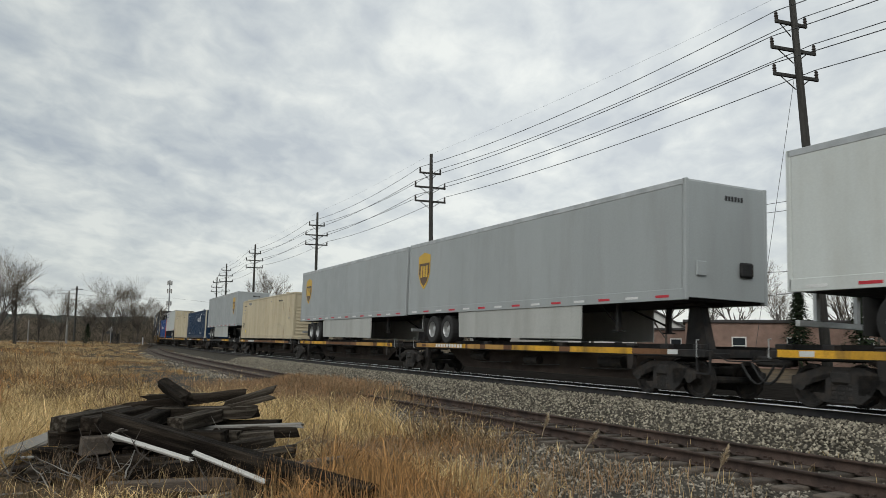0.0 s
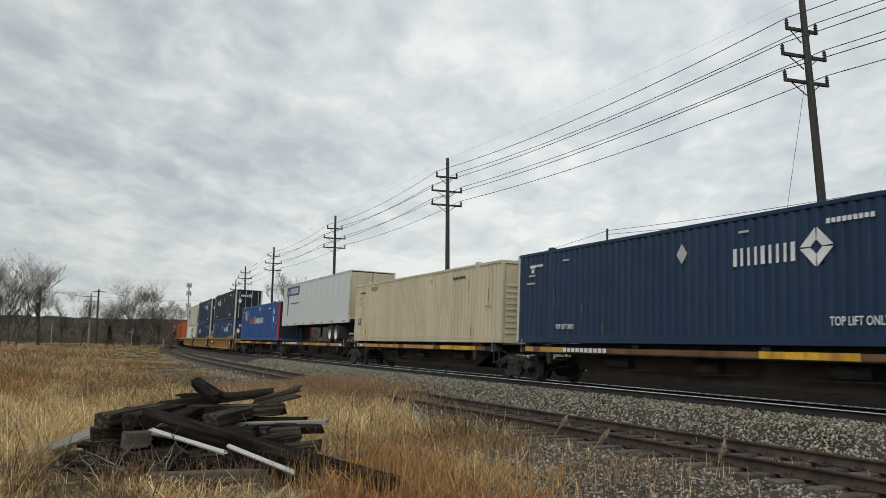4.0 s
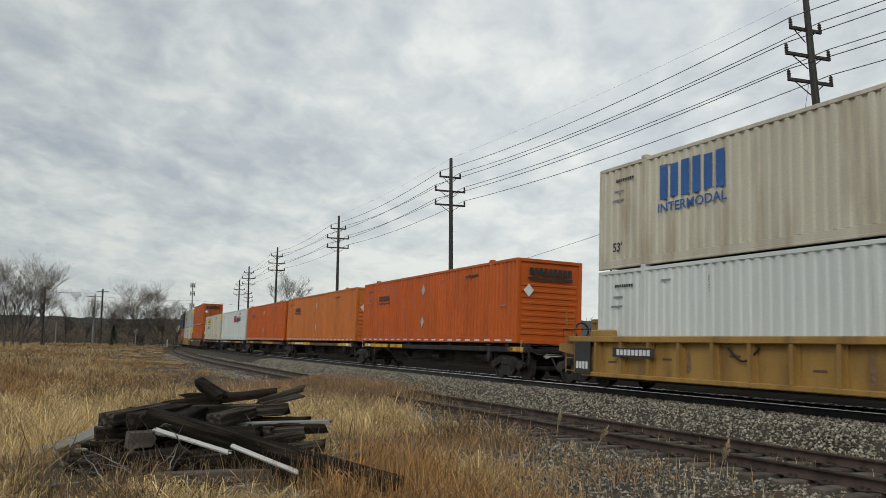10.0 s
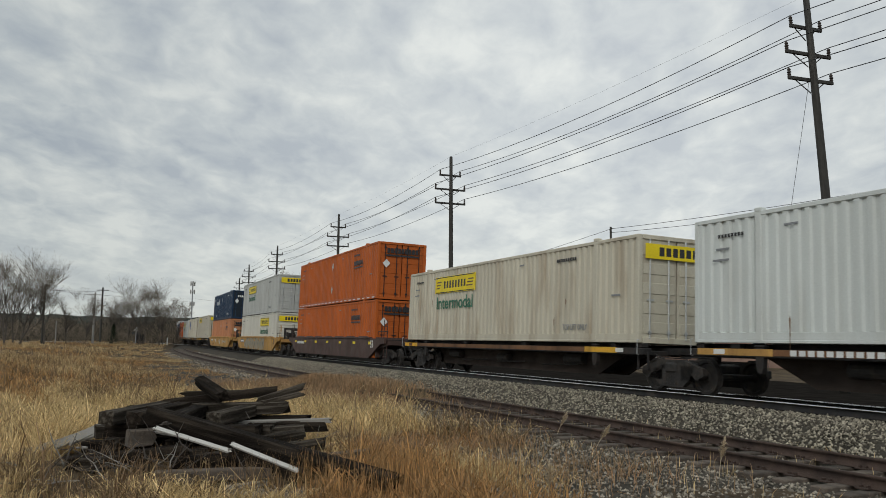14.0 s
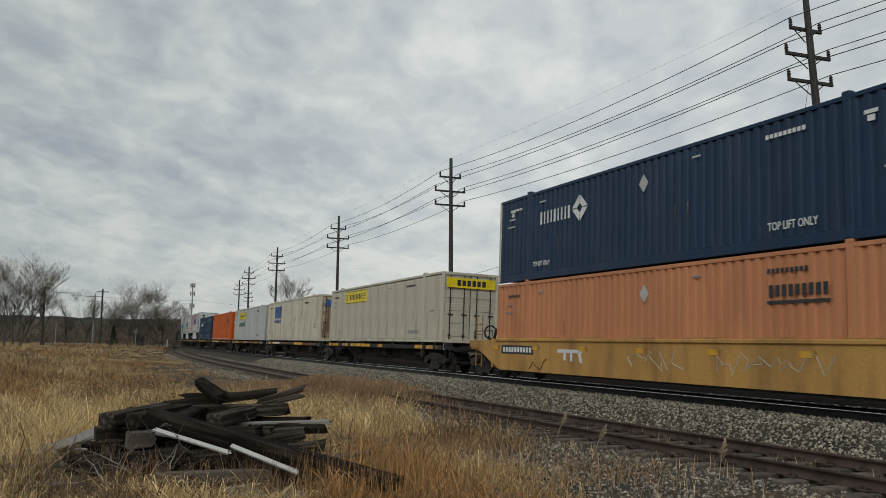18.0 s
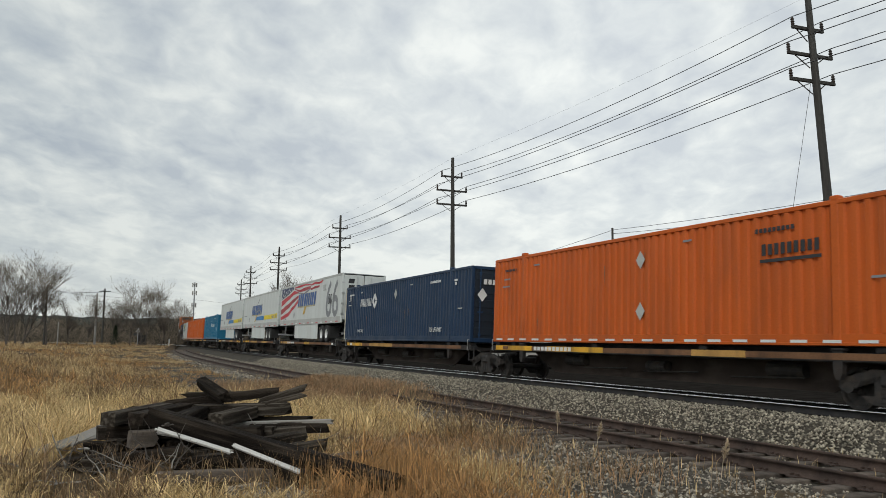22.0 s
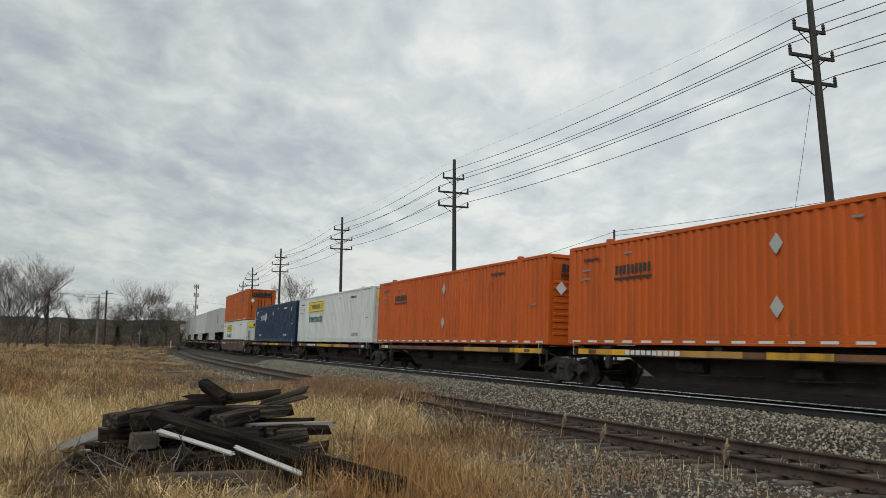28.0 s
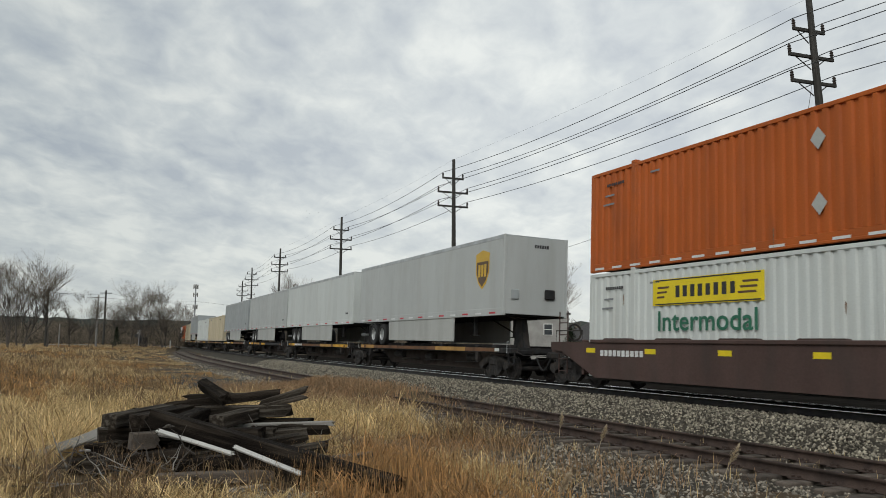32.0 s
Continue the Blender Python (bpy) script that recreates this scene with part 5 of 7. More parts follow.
    if st.get("skirt"):
        a, b = (lx - (1.7 if back else 1.1) * -e, ax[0] + 0.95 * -e)
        lo, hi = min(a, b), max(a, b)
        for sgn in (-1, 1):
            part("side_skirt", Shape().slab([(lo, z0), (lo + 0.1, 0.24), (hi, 0.20), (hi, z0)], "y", sgn * (hw - 0.06), sgn * (hw - 0.03)), st["skirt"], t)
    part("hitch_post", Shape().slab([(-e * (hl - 1.3), 0.0), (-e * (hl - 0.5), 0.0), (-e * (hl - 0.8), z0), (-e * (hl - 1.15), z0)], "y", -0.12, 0.12).box(-e * (hl - 1.0), 0, z0 - 0.04, 0.8, 0.9, 0.08, edge=0.02), BLACKISH, t)
    st["marks"](t, z0)
    return t


def shield(t, z0, x=6.4):
    o = [(-0.55, 0.55), (0.0, 0.68), (0.55, 0.55), (0.55, -0.15), (0.32, -0.55), (0.0, -0.78), (-0.32, -0.55), (-0.55, -0.15)]
    s = plates("shield", [o], GOLD, t, on_side(x, z0 + 1.75), "gold and brown shield")
    up = Matrix.Translation((0, 0, 0.004))
    plates("shield_field", [[(a * 0.86, b * 0.86 if b < 0.3 else 0.25) for a, b in o]], BROWN, s, up)
    plates("shield_bars", word_bars(0.72, 0.46, 3, gap=0.3, y=-0.08), GOLD, s, Matrix.Translation((0, 0, 0.008)))
    plates("number_bars", word_bars(0.6, 0.12, 6), INK, t, on_front(0.2, z0 + 2.5, BOX_L / 2, 0.012))
    part("nose_box", Shape().box(BOX_L / 2 + 0.03, -0.85, z0 + 0.75, 0.06, 0.3, 0.35, edge=0.02), GREY, t)
    part("nose_plug", Shape().box(BOX_L / 2 + 0.05, 0.55, z0 + 0.8, 0.10, 0.42, 0.36, edge=0.04), BLACKISH, t)


def blank(t, z0):
    part("nose_plug", Shape().box(BOX_L / 2 + 0.05, 0.55, z0 + 0.8, 0.10, 0.42, 0.36, edge=0.04), BLACKISH, t)
    plates("number_bars", word_bars(0.5, 0.1, 5), INK, t, on_side(7.0, z0 + 0.6))


def hercules(t, z0):
    plates("sign_panel", [rect(-0.2, 0.0, 3.6, 0.62)], NAVY_INK, t, on_side(-4.9, z0 + 2.35))
    bars(word_bars(2.3, 0.36, 8, 0.25, 0.38), CHALK, t, on_side(-4.75, z0 + 2.35, 0.009))
    plates("stripe", [rect(-1.6, 0.02, 0.5, 0.06), rect(-1.6, -0.12, 0.5, 0.05)], CHALK, t, on_side(-4.9, z0 + 2.35, 0.009))
    plates("emblem", [rect(0, 0.40, 0.5, 0.12), rect(0, 0.10, 0.30, 0.48), rect(-0.1, -0.5, 0.10, 0.7, -0.10), rect(0.1, -0.5, 0.10, 0.7, 0.10)], NAVY_INK, t, on_side(-6.45, z0 + 1.55))
    plates("small_print", word_bars(2.6, 0.07, 26), INK, t, on_side(-4.4, z0 + 1.5))
    plates("hazard_diamond", [diamond(0, 0, 0.26), ], GREY_INK, t, on_side(-0.1, z0 + 0.9))
    plates("hazard_diamond", [diamond(0, 0, 0.225)], CHALK, t, on_side(-0.1, z0 + 0.9, 0.009))
    plates("front_diamond", [diamond(0, 0, 0.26)], GREY_INK, t, on_front(-0.4, z0 + 0.9, BOX_L / 2, 0.02))


RIM_GOLD = surface("pale gold rim", (0.42, 0.37, 0.20), 0.5, bump=0, spread=0.15)
BAND_BLUE = surface("bright blue band", (0.02, 0.20, 0.48), 0.5, bump=0, spread=0.15)
FLAG_RED = surface("dull flag red", (0.36, 0.025, 0.035), 0.5, bump=0, spread=0.25)
FLAG_BLUE = surface("flag blue", (0.02, 0.03, 0.10), 0.5, bump=0, spread=0.25)


def swift_word(t, z0, x, wide, z, h):
    """The blue wordmark as plain slanted bars with a pale gold rim."""
    for a, b in ((0.0, 0.19), (0.21, 0.46), (0.48, 0.56), (0.58, 0.76), (0.78, 1.0)):
        for part_of in ((0.0, 0.42), (0.58, 1.0)) if b - a > 0.1 else ((0.0, 1.0),):
            lo, hi = a + (b - a) * part_of[0], a + (b - a) * part_of[1]
            cx, w = (lo + hi) / 2 * wide - wide / 2, (hi - lo) * wide
            plates("block_rim", [rect(cx - 0.03, -0.04, w + 0.06, h + 0.04, 0.25)], RIM_GOLD, t, on_side(x, z0 + z, 0.009))
            plates("wordmark_block", [rect(cx, 0, w - 0.04, h - 0.06, 0.25)], BLUE_INK, t, on_side(x, z0 + z, 0.013))


def swift(t, z0):
    swift_word(t, z0, -1.08, 4.7, 1.52, 0.86)
    plates("blue_band", [[(-1.49, 0.63), (2.4, 0.62), (2.4, 0.94), (-1.12, 0.95)]], BAND_BLUE, t, on_side(0, z0))
    plates("yellow_band", [[(2.4, 0.62), (7.85, 0.66), (7.85, 1.02), (2.4, 0.94)]], SIGN_YELLOW, t, on_side(0, z0, 0.008))
    lettering("Best In Class", 0.28, GREY_INK, t, on_side(6.75, z0 + 0.84, 0.014), wide=2.0)
    plates("bolt_mark", [[(-2.03, 0.50), (-1.66, 0.50), (-0.75, 1.1), (-1.2, 1.1)]], GOLD, t, on_side(0, z0, 0.0125))
    plates("bolt_tail", [[(-0.98, 1.98), (-0.74, 2.02), (0.05, 2.46), (-0.2, 2.40)]], GREY_INK, t, on_side(0, z0, 0.0125))
    plates("web_bars", word_bars(1.6, 0.07, 14), GREY_INK, t, on_side(-6.9, z0 + 1.08))
    plates("hazard_diamond", ring_diamond(0, 0, 0.24), GREY_INK, t, on_side(-4.81, z0 + 0.73))
    trailer_end(t, z0)


def trailer_end(t, z0):
    f = BOX_L / 2
    for k in range(5):
        plates("front_wordmark", [rect(0, 0, 0.34, 0.26, 0.2)], INK, t, on_front(-0.75, z0 + 2.4 - k * 0.36, f, 0.012))
    plates("front_diamond", ring_diamond(0, 0, 0.22), INK, t, on_front(-0.75, z0 + 0.5, f, 0.012))


def flag_fold(t, z0, name, knots):
    """Red stripes through one fold of the flag; each knot: x and the lower and upper edge of every stripe."""
    for k in range(len(knots[0][1])):
        low, high = [], []
        for (xa, sa), (xb, sb) in zip(knots, knots[1:]):
            for j in range(6):
                u = j / 6
                v = u * u * (3 - 2 * u) * 0.5 + u * 0.5
                low.append((xa + (xb - xa) * u, sa[k][0] + (sb[k][0] - sa[k][0]) * v))
                high.append((xa + (xb - xa) * u, sa[k][1] + (sb[k][1] - sa[k][1]) * v))
        xe, se = knots[-1]
        low.append((xe, se[k][0]))
        high.append((xe, se[k][1]))
        sh = Shape()
        n = len(low)
        sh.add([(x, y, -0.002) for x, y in low] + [(x, y, 0.002) for x, y in low] + [(x, y, 0.002) for x, y in high] + [(x, y, -0.002) for x, y in high],
               [(i + q * n, i + 1 + q * n, i + 1 + (q + 1) % 4 * n, i + (q + 1) % 4 * n) for i in range(n - 1) for q in range(4)])
        part(name, sh, RED_INK if k != 1 else FLAG_RED, t, m=on_side(0, z0, 0.006))


def swift_flag(t, z0):
    # a flag in four folds across the rear half, with a field of stars
    plates("flag_field", [[(-7.95, 1.92), (-5.7, 2.24), (-4.0, 2.56), (-4.3, 2.70), (-7.95, 2.70)]], FLAG_BLUE, t, on_side(0, z0, 0.008), "navy field of stars")
    flag_fold(t, z0, "flag_stripe", ((-7.95, ((1.43, 1.83), (0.82, 1.20), (0.42, 0.66))), (-5.64, ((1.83, 2.14), (1.22, 1.54), (0.64, 0.92))),
                                     (-4.0, ((2.14, 2.40), (1.60, 1.86), (1.10, 1.36))), (-2.56, ((2.20, 2.28), (1.88, 2.04), (1.52, 1.76)))))
    flag_fold(t, z0, "flag_stripe", ((-3.9, ((2.58, 2.64), (2.50, 2.54))), (-2.2, ((2.56, 2.70), (2.24, 2.40))), (-0.8, ((2.62, 2.71), (2.26, 2.48))), (0.7, ((2.56, 2.64), (2.34, 2.50)))))
    flag_fold(t, z0, "flag_stripe", ((0.75, ((2.52, 2.60), (2.22, 2.34))), (1.9, ((2.56, 2.70), (2.28, 2.42))), (3.0, ((2.52, 2.62), (2.30, 2.42)))))
    flag_fold(t, z0, "flag_stripe", ((2.6, ((2.56, 2.62),)), (3.2, ((2.52, 2.66),)), (3.85, ((2.64, 2.71),))))
    plates("flag_shade", [[(-2.9, 2.18), (-1.0, 2.02), (0.5, 2.26), (0.5, 2.34), (-1.0, 2.12), (-2.9, 2.26)]], GREY_INK, t, on_side(0, z0, 0.010))
    for i in range(7):
        for j in range(3):
            x, y = -7.7 + i * 0.50 + (j % 2) * 0.22, 2.06 + j * 0.20 + i * 0.075
            if y < 2.62:
                star = []
                for q in range(10):
                    r = 0.12 if q % 2 == 0 else 0.05
                    star.append((x + r * math.sin(q * math.pi / 5), y + r * math.cos(q * math.pi / 5)))
                plates("star", [star], CHALK, t, on_side(0, z0, 0.013))
    swift_word(t, z0, -0.12, 4.75, 1.66, 0.88)
    plates("bolt_mark", [[(-1.07, 0.70), (-0.64, 0.68), (-0.12, 1.2), (-0.6, 1.2)]], GOLD, t, on_side(0.0, z0, 0.016))
    plates("hazard_diamond", ring_diamond(0, 0, 0.22), GREY_INK, t, on_side(-3.64, z0 + 0.71))
    lettering("EST.", 0.38, PALEGREY, t, on_side(4.3, z0 + 2.2), wide=0.75)
    lettering("66", 2.2, GREY_INK, t, on_side(6.1, z0 + 1.45), wide=2.7)
    lettering("50", 0.62, INK, t, on_side(5.7, z0 + 1.45, 0.010), wide=0.8)
    lettering("53'", 0.22, INK, t, on_side(-6.2, z0 + 0.55))
    trailer_end(t, z0)


PALE_TRAILER = paint("pale trailer paint", (0.47, 0.49, 0.48), 0.45, (0.28, 0.26, 0.23), 0.25, 0.06)
TRAILERS = {
    "parcel": dict(paint=GREY, label="grey smooth-sided semi-trailer with a gold shield", panels=False, skirt=PALEGREY, marks=shield),
    "parcel_aft": dict(paint=GREY, label="grey semi-trailer with a shield near its rear", panels=False, skirt=PALEGREY, marks=lambda t, z0: shield(t, z0, -6.6)),
    "grey": dict(paint=GREY, label="plain grey smooth-sided semi-trailer", panels=False, skirt=PALEGREY, marks=blank),
    "parcel_pale": dict(paint=PALE_TRAILER, label="pale grey smooth-sided semi-trailer with a gold shield", panels=False, skirt=PALEGREY, marks=shield),
    "pale": dict(paint=PALE_TRAILER, label="plain pale grey smooth-sided semi-trailer", panels=False, skirt=PALEGREY, marks=blank),
    "white": dict(paint=WHITE, label="plain white smooth-sided semi-trailer", panels=False, skirt=PALEGREY, marks=blank),
    "strong": dict(paint=WHITE, label="white panelled semi-trailer with a dark blue sign", door=TAN, post=CREAM, doors=True, rim=True, marks=hercules),
    "swift": dict(paint=WHITE, label="white panelled semi-trailer with blue lettering and a yellow band", doors=True, skirt=WHITE, rail=PALEGREY, marks=swift),
    "flag": dict(paint=WHITE, label="white semi-trailer with a flag of stars and stripes", doors=True, panels=False, rim=True, skirt=WHITE, rail=PALEGREY, marks=swift_flag),
}

# the train from its front to its rear: distance of the load's front at the start, wagon and load
TRAIN = (
    (-91.0, "T", "grey"), (-73.0, "C", "plain_white"), (-55.3, "C", "tan"), (-36.8, "T", "parcel"),
    (-18.4, "T", "white"), (0.6, "T", "parcel_aft"), (17.0, "T", "parcel_aft"), (34.9, "C", "tan"), (53.6, "T", "parcel"), (71.64, "C", "navy_late"), (88.88, "C", "tan"),
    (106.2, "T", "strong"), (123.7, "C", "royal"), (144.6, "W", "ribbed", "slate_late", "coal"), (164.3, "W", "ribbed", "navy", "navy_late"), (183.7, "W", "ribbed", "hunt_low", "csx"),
    (204.5, "C", "orange"), (222.0, "C", "peach"), (239.1, "C", "orange"), (256.35, "C", "xpo"), (274.6, "C", "hunt_cream"),
    (295.3, "W", "maroon", "orange_low", "orange_stack"), (318.6, "W", "graffiti", "hunt_low_cream", "hunt_grey"), (342.05, "W", "amber", "peach_low", "navy_doors"),
    (363.0, "C", "hunt_flat"), (381.6, "C", "csx_doors"), (399.0, "C", "hunt_grey"), (417.5, "C", "orange_far"), (435.5, "C", "navy_doors"),
    (452.5, "T", "flag"), (469.75, "T", "swift"), (486.9, "T", "swift"), (505.8, "C", "sea"), (524.2, "C", "orange"), (541.5, "C", "orange"), (558.5, "C", "hunt_doors"),
    (575.6, "C", "navy_doors"), (596.6, "W", "maroon", "hunt_doors", "orange_stack"), (618.0, "T", "parcel_pale"), (635.4, "T", "white"), (652.0, "T", "pale"), (669.2, "T", "grey"),
    (686.6, "C", "tan"), (703.8, "C", "plain_white"), (721.2, "T", "grey"), (738.6, "C", "tan"), (756.0, "C", "orange"), (774.6, "C", "hunt"),
)
COUPLED = (0.6, 53.6, 417.5, 505.8, 703.8)     # where one set of wagons ends and the next begins
DECK, WELL = 1.206, 0.32


def travelled(t):
    return 19.817 * t - 0.031054 * t * t + 1.5952e-4 * t ** 3


def on_track(s, lift=0.0):
    """The pose of a vehicle whose middle is s metres along the main line, facing the way it goes."""
    a, b = MAIN.at(s - 6.2), MAIN.at(s + 6.2)
    d = a - b
    m = (a + b) / 2
    mid = MAIN.at(s)
    side = math.atan2(d.y, d.x)
    return Matrix.Translation(((m.x + mid.x) / 2, (m.y + mid.y) / 2, mid.z)) @ Matrix.Rotation(side, 4, "Z") @ Matrix.Rotation(radians(LEAN), 4, "X") @ Matrix.Translation((0, 0, lift))


MOVERS = []
TEMPLATES = {}


def load_of(kind, style):
    if (kind, style) in TEMPLATES:
        return copy_thing(TEMPLATES[kind, style], Matrix.Identity(4))
    ob = trailer(style) if kind == "T" else shipping_box(style)
    TEMPLATES[kind, style] = ob
    return ob


def build_train():
    for i, row in enumerate(TRAIN):
        c, kind = row[0], row[1]
        mid = c + BOX_L / 2
        gap_front = c - TRAIN[i - 1][0] - BOX_L if i else 3.0
        gap_rear = TRAIN[i + 1][0] - c - BOX_L if i + 1 < len(TRAIN) else 3.0
        hl = BOX_L / 2
        if kind == "W":
            key = ("W", row[2])
            if key in TEMPLATES:
                w = copy_thing(TEMPLATES[key], Matrix.Identity(4))
            else:
                w = TEMPLATES[key] = well_wagon(row[2])
            MOVERS.append((w, mid, 0.0))
            MOVERS.append((load_of("C", row[3]), mid, WELL))
            MOVERS.append((load_of("C", row[4]), mid, WELL + BOX_H + 0.03))
        else:
            loose_front = i == 0 or c in COUPLED or TRAIN[i - 1][1] == "W"
            loose_rear = i + 1 == len(TRAIN) or TRAIN[i + 1][0] in COUPLED or TRAIN[i + 1][1] == "W"
            front = hl + (min(gap_front, 3) / 2 - 0.25)
            rear = -hl - (min(gap_rear, 3) / 2 - 0.25)
            w = spine_wagon(front, rear, i, hl - 1.0 if loose_front else None, -hl + 1.0 if loose_rear else -hl - gap_rear / 2)
            MOVERS.append((w, mid, 0.0))
            MOVERS.append((load_of(kind, row[2]), mid, DECK if kind == "C" else 1.10))


build_train()


# ---- the heap of old ties ----
def timber(a, b, w, h, turn=0.0, material=None, name="old_tie", label="", seed=0, category="timber", torn=0.05):
    """A worn beam from a to b with split, uneven ends and a sagging top."""
    a, b = Vector(a), Vector(b)
    ln = (b - a).length
    rnd = random.Random(seed + int(ln * 1000))
    n = 12
    verts, faces = [], []
    ring = ((-0.42, -0.5), (-0.5, -0.44), (-0.5, 0.02), (-0.5, 0.42), (-0.44, 0.5), (-0.12, 0.5), (0.15, 0.5), (0.44, 0.5), (0.5, 0.42), (0.5, -0.44), (0.42, -0.5))
    m = len(ring)
    tear = [rnd.uniform(-torn, torn) * (1.0 if rnd.random() < 0.3 else 0.45) for _ in range(2 * m)]
    split, side = rnd.uniform(0.0, 0.07), rnd.uniform(0.0, 0.04)
    for i in range(n + 1):
        u = i / n - 0.5
        wear = 0.13 if i in (0, n) else 0.035
        deep = 0.35 + 0.65 * abs(noise.noise((i * 0.6, seed * 3.1, ln)))
        for j, (y, z) in enumerate(ring):
            if j == 5:
                z -= split * deep
            if j == 2:
                y += side * deep
            e = tear[j] if i == 0 else tear[m + j] if i == n else 0.0
            verts.append((u * ln + e, y * w * (1 + rnd.uniform(-wear, wear)), z * h * (1 + rnd.uniform(-wear, wear))))
    for i in range(n):
        for j in range(m):
            p, q = i * m + j, i * m + (j + 1) % m
            faces.append((p, q, q + m, p + m))
    sh = Shape().add(verts, faces)
    sh.f += [tuple(range(m))[::-1], tuple(range(n * m, n * m + m))]
    d = b - a
    m = Matrix.Translation((a + b) / 2) @ d.to_track_quat("X", "Z").to_matrix().to_4x4() @ Matrix.Rotation(turn, 4, "X")
    ob = part(name, sh, material or OLD_TIE, m=m)
    return tagged(ob, label or "black creosoted railway tie, split and weathered, in a heap", category, "timbers of the heap")


def build_heap():
    g = FIELD
    k = 0
    rnd = random.Random(21)
    # the buried middle: crossed layers
    for layer in range(4):
        for j in range(5 - layer // 2):
            k += 1
            if layer % 2 == 0:
                x0, y0 = -5.0 + rnd.uniform(-0.3, 0.3) + layer * 0.1, 12.2 + j * 0.42
                a = (x0, y0 + rnd.uniform(-0.1, 0.3), g + 0.10 + layer * 0.2)
                b = (x0 + 2.55 - layer * 0.1, y0 + rnd.uniform(-0.3, 0.15), g + 0.13 + layer * 0.2 + rnd.uniform(-0.03, 0.05))
            else:
                x0 = -4.9 + j * 0.5
                a = (x0 + rnd.uniform(-0.1, 0.1), 12.0, g + 0.12 + layer * 0.2)
                b = (x0 + rnd.uniform(-0.2, 0.5), 14.4, g + 0.14 + layer * 0.2)
            timber(a, b, 0.24, 0.19, seed=k, material=MID_TIE if k % 3 == 0 else None)
    for j in range(9):
        k += 1
        x0 = -5.3 + j * 0.38 + rnd.uniform(-0.1, 0.1)
        y0 = 11.75 + rnd.uniform(-0.2, 0.35)
        timber((x0, y0, g + 0.08 + rnd.uniform(0, 0.06)), (x0 + rnd.uniform(0.9, 1.7), y0 + rnd.uniform(-0.25, 0.45), g + 0.12 + rnd.uniform(0, 0.28)), 0.22, 0.17, seed=100 + k,
               material=TIE if j % 4 == 3 else MID_TIE if j % 4 == 1 else OLD_TIE)
    tie = timber
    tie((-4.15, 11.75, 0.68), (-0.52, 10.1, 0.03), 0.23, 0.24, seed=40, label="long black beam sloping down the front of the heap")
    # this black beam is added to draw the shadow beneath the second white board
    tie((-2.87, 11.2, 0.27), (-1.65, 10.5, 0.05), 0.22, 0.2, seed=41, label="short black beam added as the shadow under the white board")
    tie((-3.69, 10.7, -0.0), (-2.19, 10.75, 0.06), 0.2, 0.14, seed=80, material=TIE, label="weathered brown tie half sunk in the ground")
    tie((-4.35, 11.3, 0.13), (-3.53, 11.5, 0.22), 0.2, 0.18, seed=81)
    tie((-3.6, 11.0, 0.1), (-2.75, 11.2, 0.15), 0.2, 0.18, seed=82)
    tie((-4.52, 11.9, 0.33), (-4.24, 12.1, 0.33), 0.24, 0.24, seed=83, material=TIE, label="broken brown tie end on the heap")
    tie((-4.59, 13.9, 0.67), (-2.85, 14.0, 0.9), 0.20, 0.15, seed=42, torn=0.3)
    tie((-4.09, 13.9, 1.04), (-3.51, 13.2, 0.85), 0.17, 0.17, turn=0.5, seed=43, label="short black stub of a tie sticking up from the heap")
    tie((-4.38, 14.1, 0.79), (-3.33, 14.2, 0.82), 0.2, 0.14, seed=44, material=MID_TIE, torn=0.3)
    tie((-3.05, 13.6, 0.75), (-2.37, 13.8, 0.97), 0.14, 0.10, seed=45, material=MID_TIE, torn=0.13, label="splintered grey-brown tie end on the heap")
    tie((-2.91, 13.4, 0.73), (-2.35, 13.6, 0.87), 0.12, 0.08, seed=46, material=MID_TIE, torn=0.13, label="splintered grey-brown tie end on the heap")
    tie((-3.98, 13.4, 0.61), (-2.56, 13.5, 0.66), 0.24, 0.2, seed=47, material=MID_TIE, torn=0.22)
    tie((-5.12, 13.6, 0.54), (-4.49, 14.2, 0.52), 0.24, 0.22, seed=48)
    tie((-5.36, 13.5, 0.43), (-5.02, 14.2, 0.38), 0.22, 0.2, seed=49, material=MID_TIE)
    tie((-5.45, 13.0, 0.29), (-4.41, 13.4, 0.24), 0.24, 0.2, seed=50, material=MID_TIE)
    tie((-5.42, 12.6, 0.12), (-4.13, 12.6, 0.1), 0.24, 0.18, seed=51)
    tie((-5.0, 12.5, 0.27), (-4.61, 12.7, 0.29), 0.22, 0.18, seed=52, label="broken brown tie end on the heap")
    tie((-3.5, 12.9, 0.45), (-1.77, 13.2, 0.49), 0.18, 0.07, seed=53, material=GREY_WOOD, label="grey weathered plank across the heap")
    tie((-2.97, 12.4, 0.34), (-2.15, 12.8, 0.37), 0.22, 0.18, seed=54, material=MID_TIE)
    tie((-2.54, 12.0, 0.31), (-2.12, 12.4, 0.35), 0.2, 0.14, seed=55, material=MID_TIE)
    tie((-2.4, 11.9, 0.23), (-1.78, 12.4, 0.27), 0.16, 0.06, seed=56, material=GREY_WOOD, label="grey weathered plank in the heap")
    tie((-3.01, 12.9, 0.39), (-1.86, 13.2, 0.4), 0.22, 0.16, seed=57)
    tie((-2.81, 10.75, -0.09), (-2.23, 10.95, -0.03), 0.2, 0.12, seed=58, material=TIE, label="weathered brown tie half sunk in the ground")
    tie((-2.64, 10.4, -0.08), (-2.25, 10.7, -0.06), 0.12, 0.06, seed=59, material=GREY_WOOD, label="grey splintered plank lying on the ground")
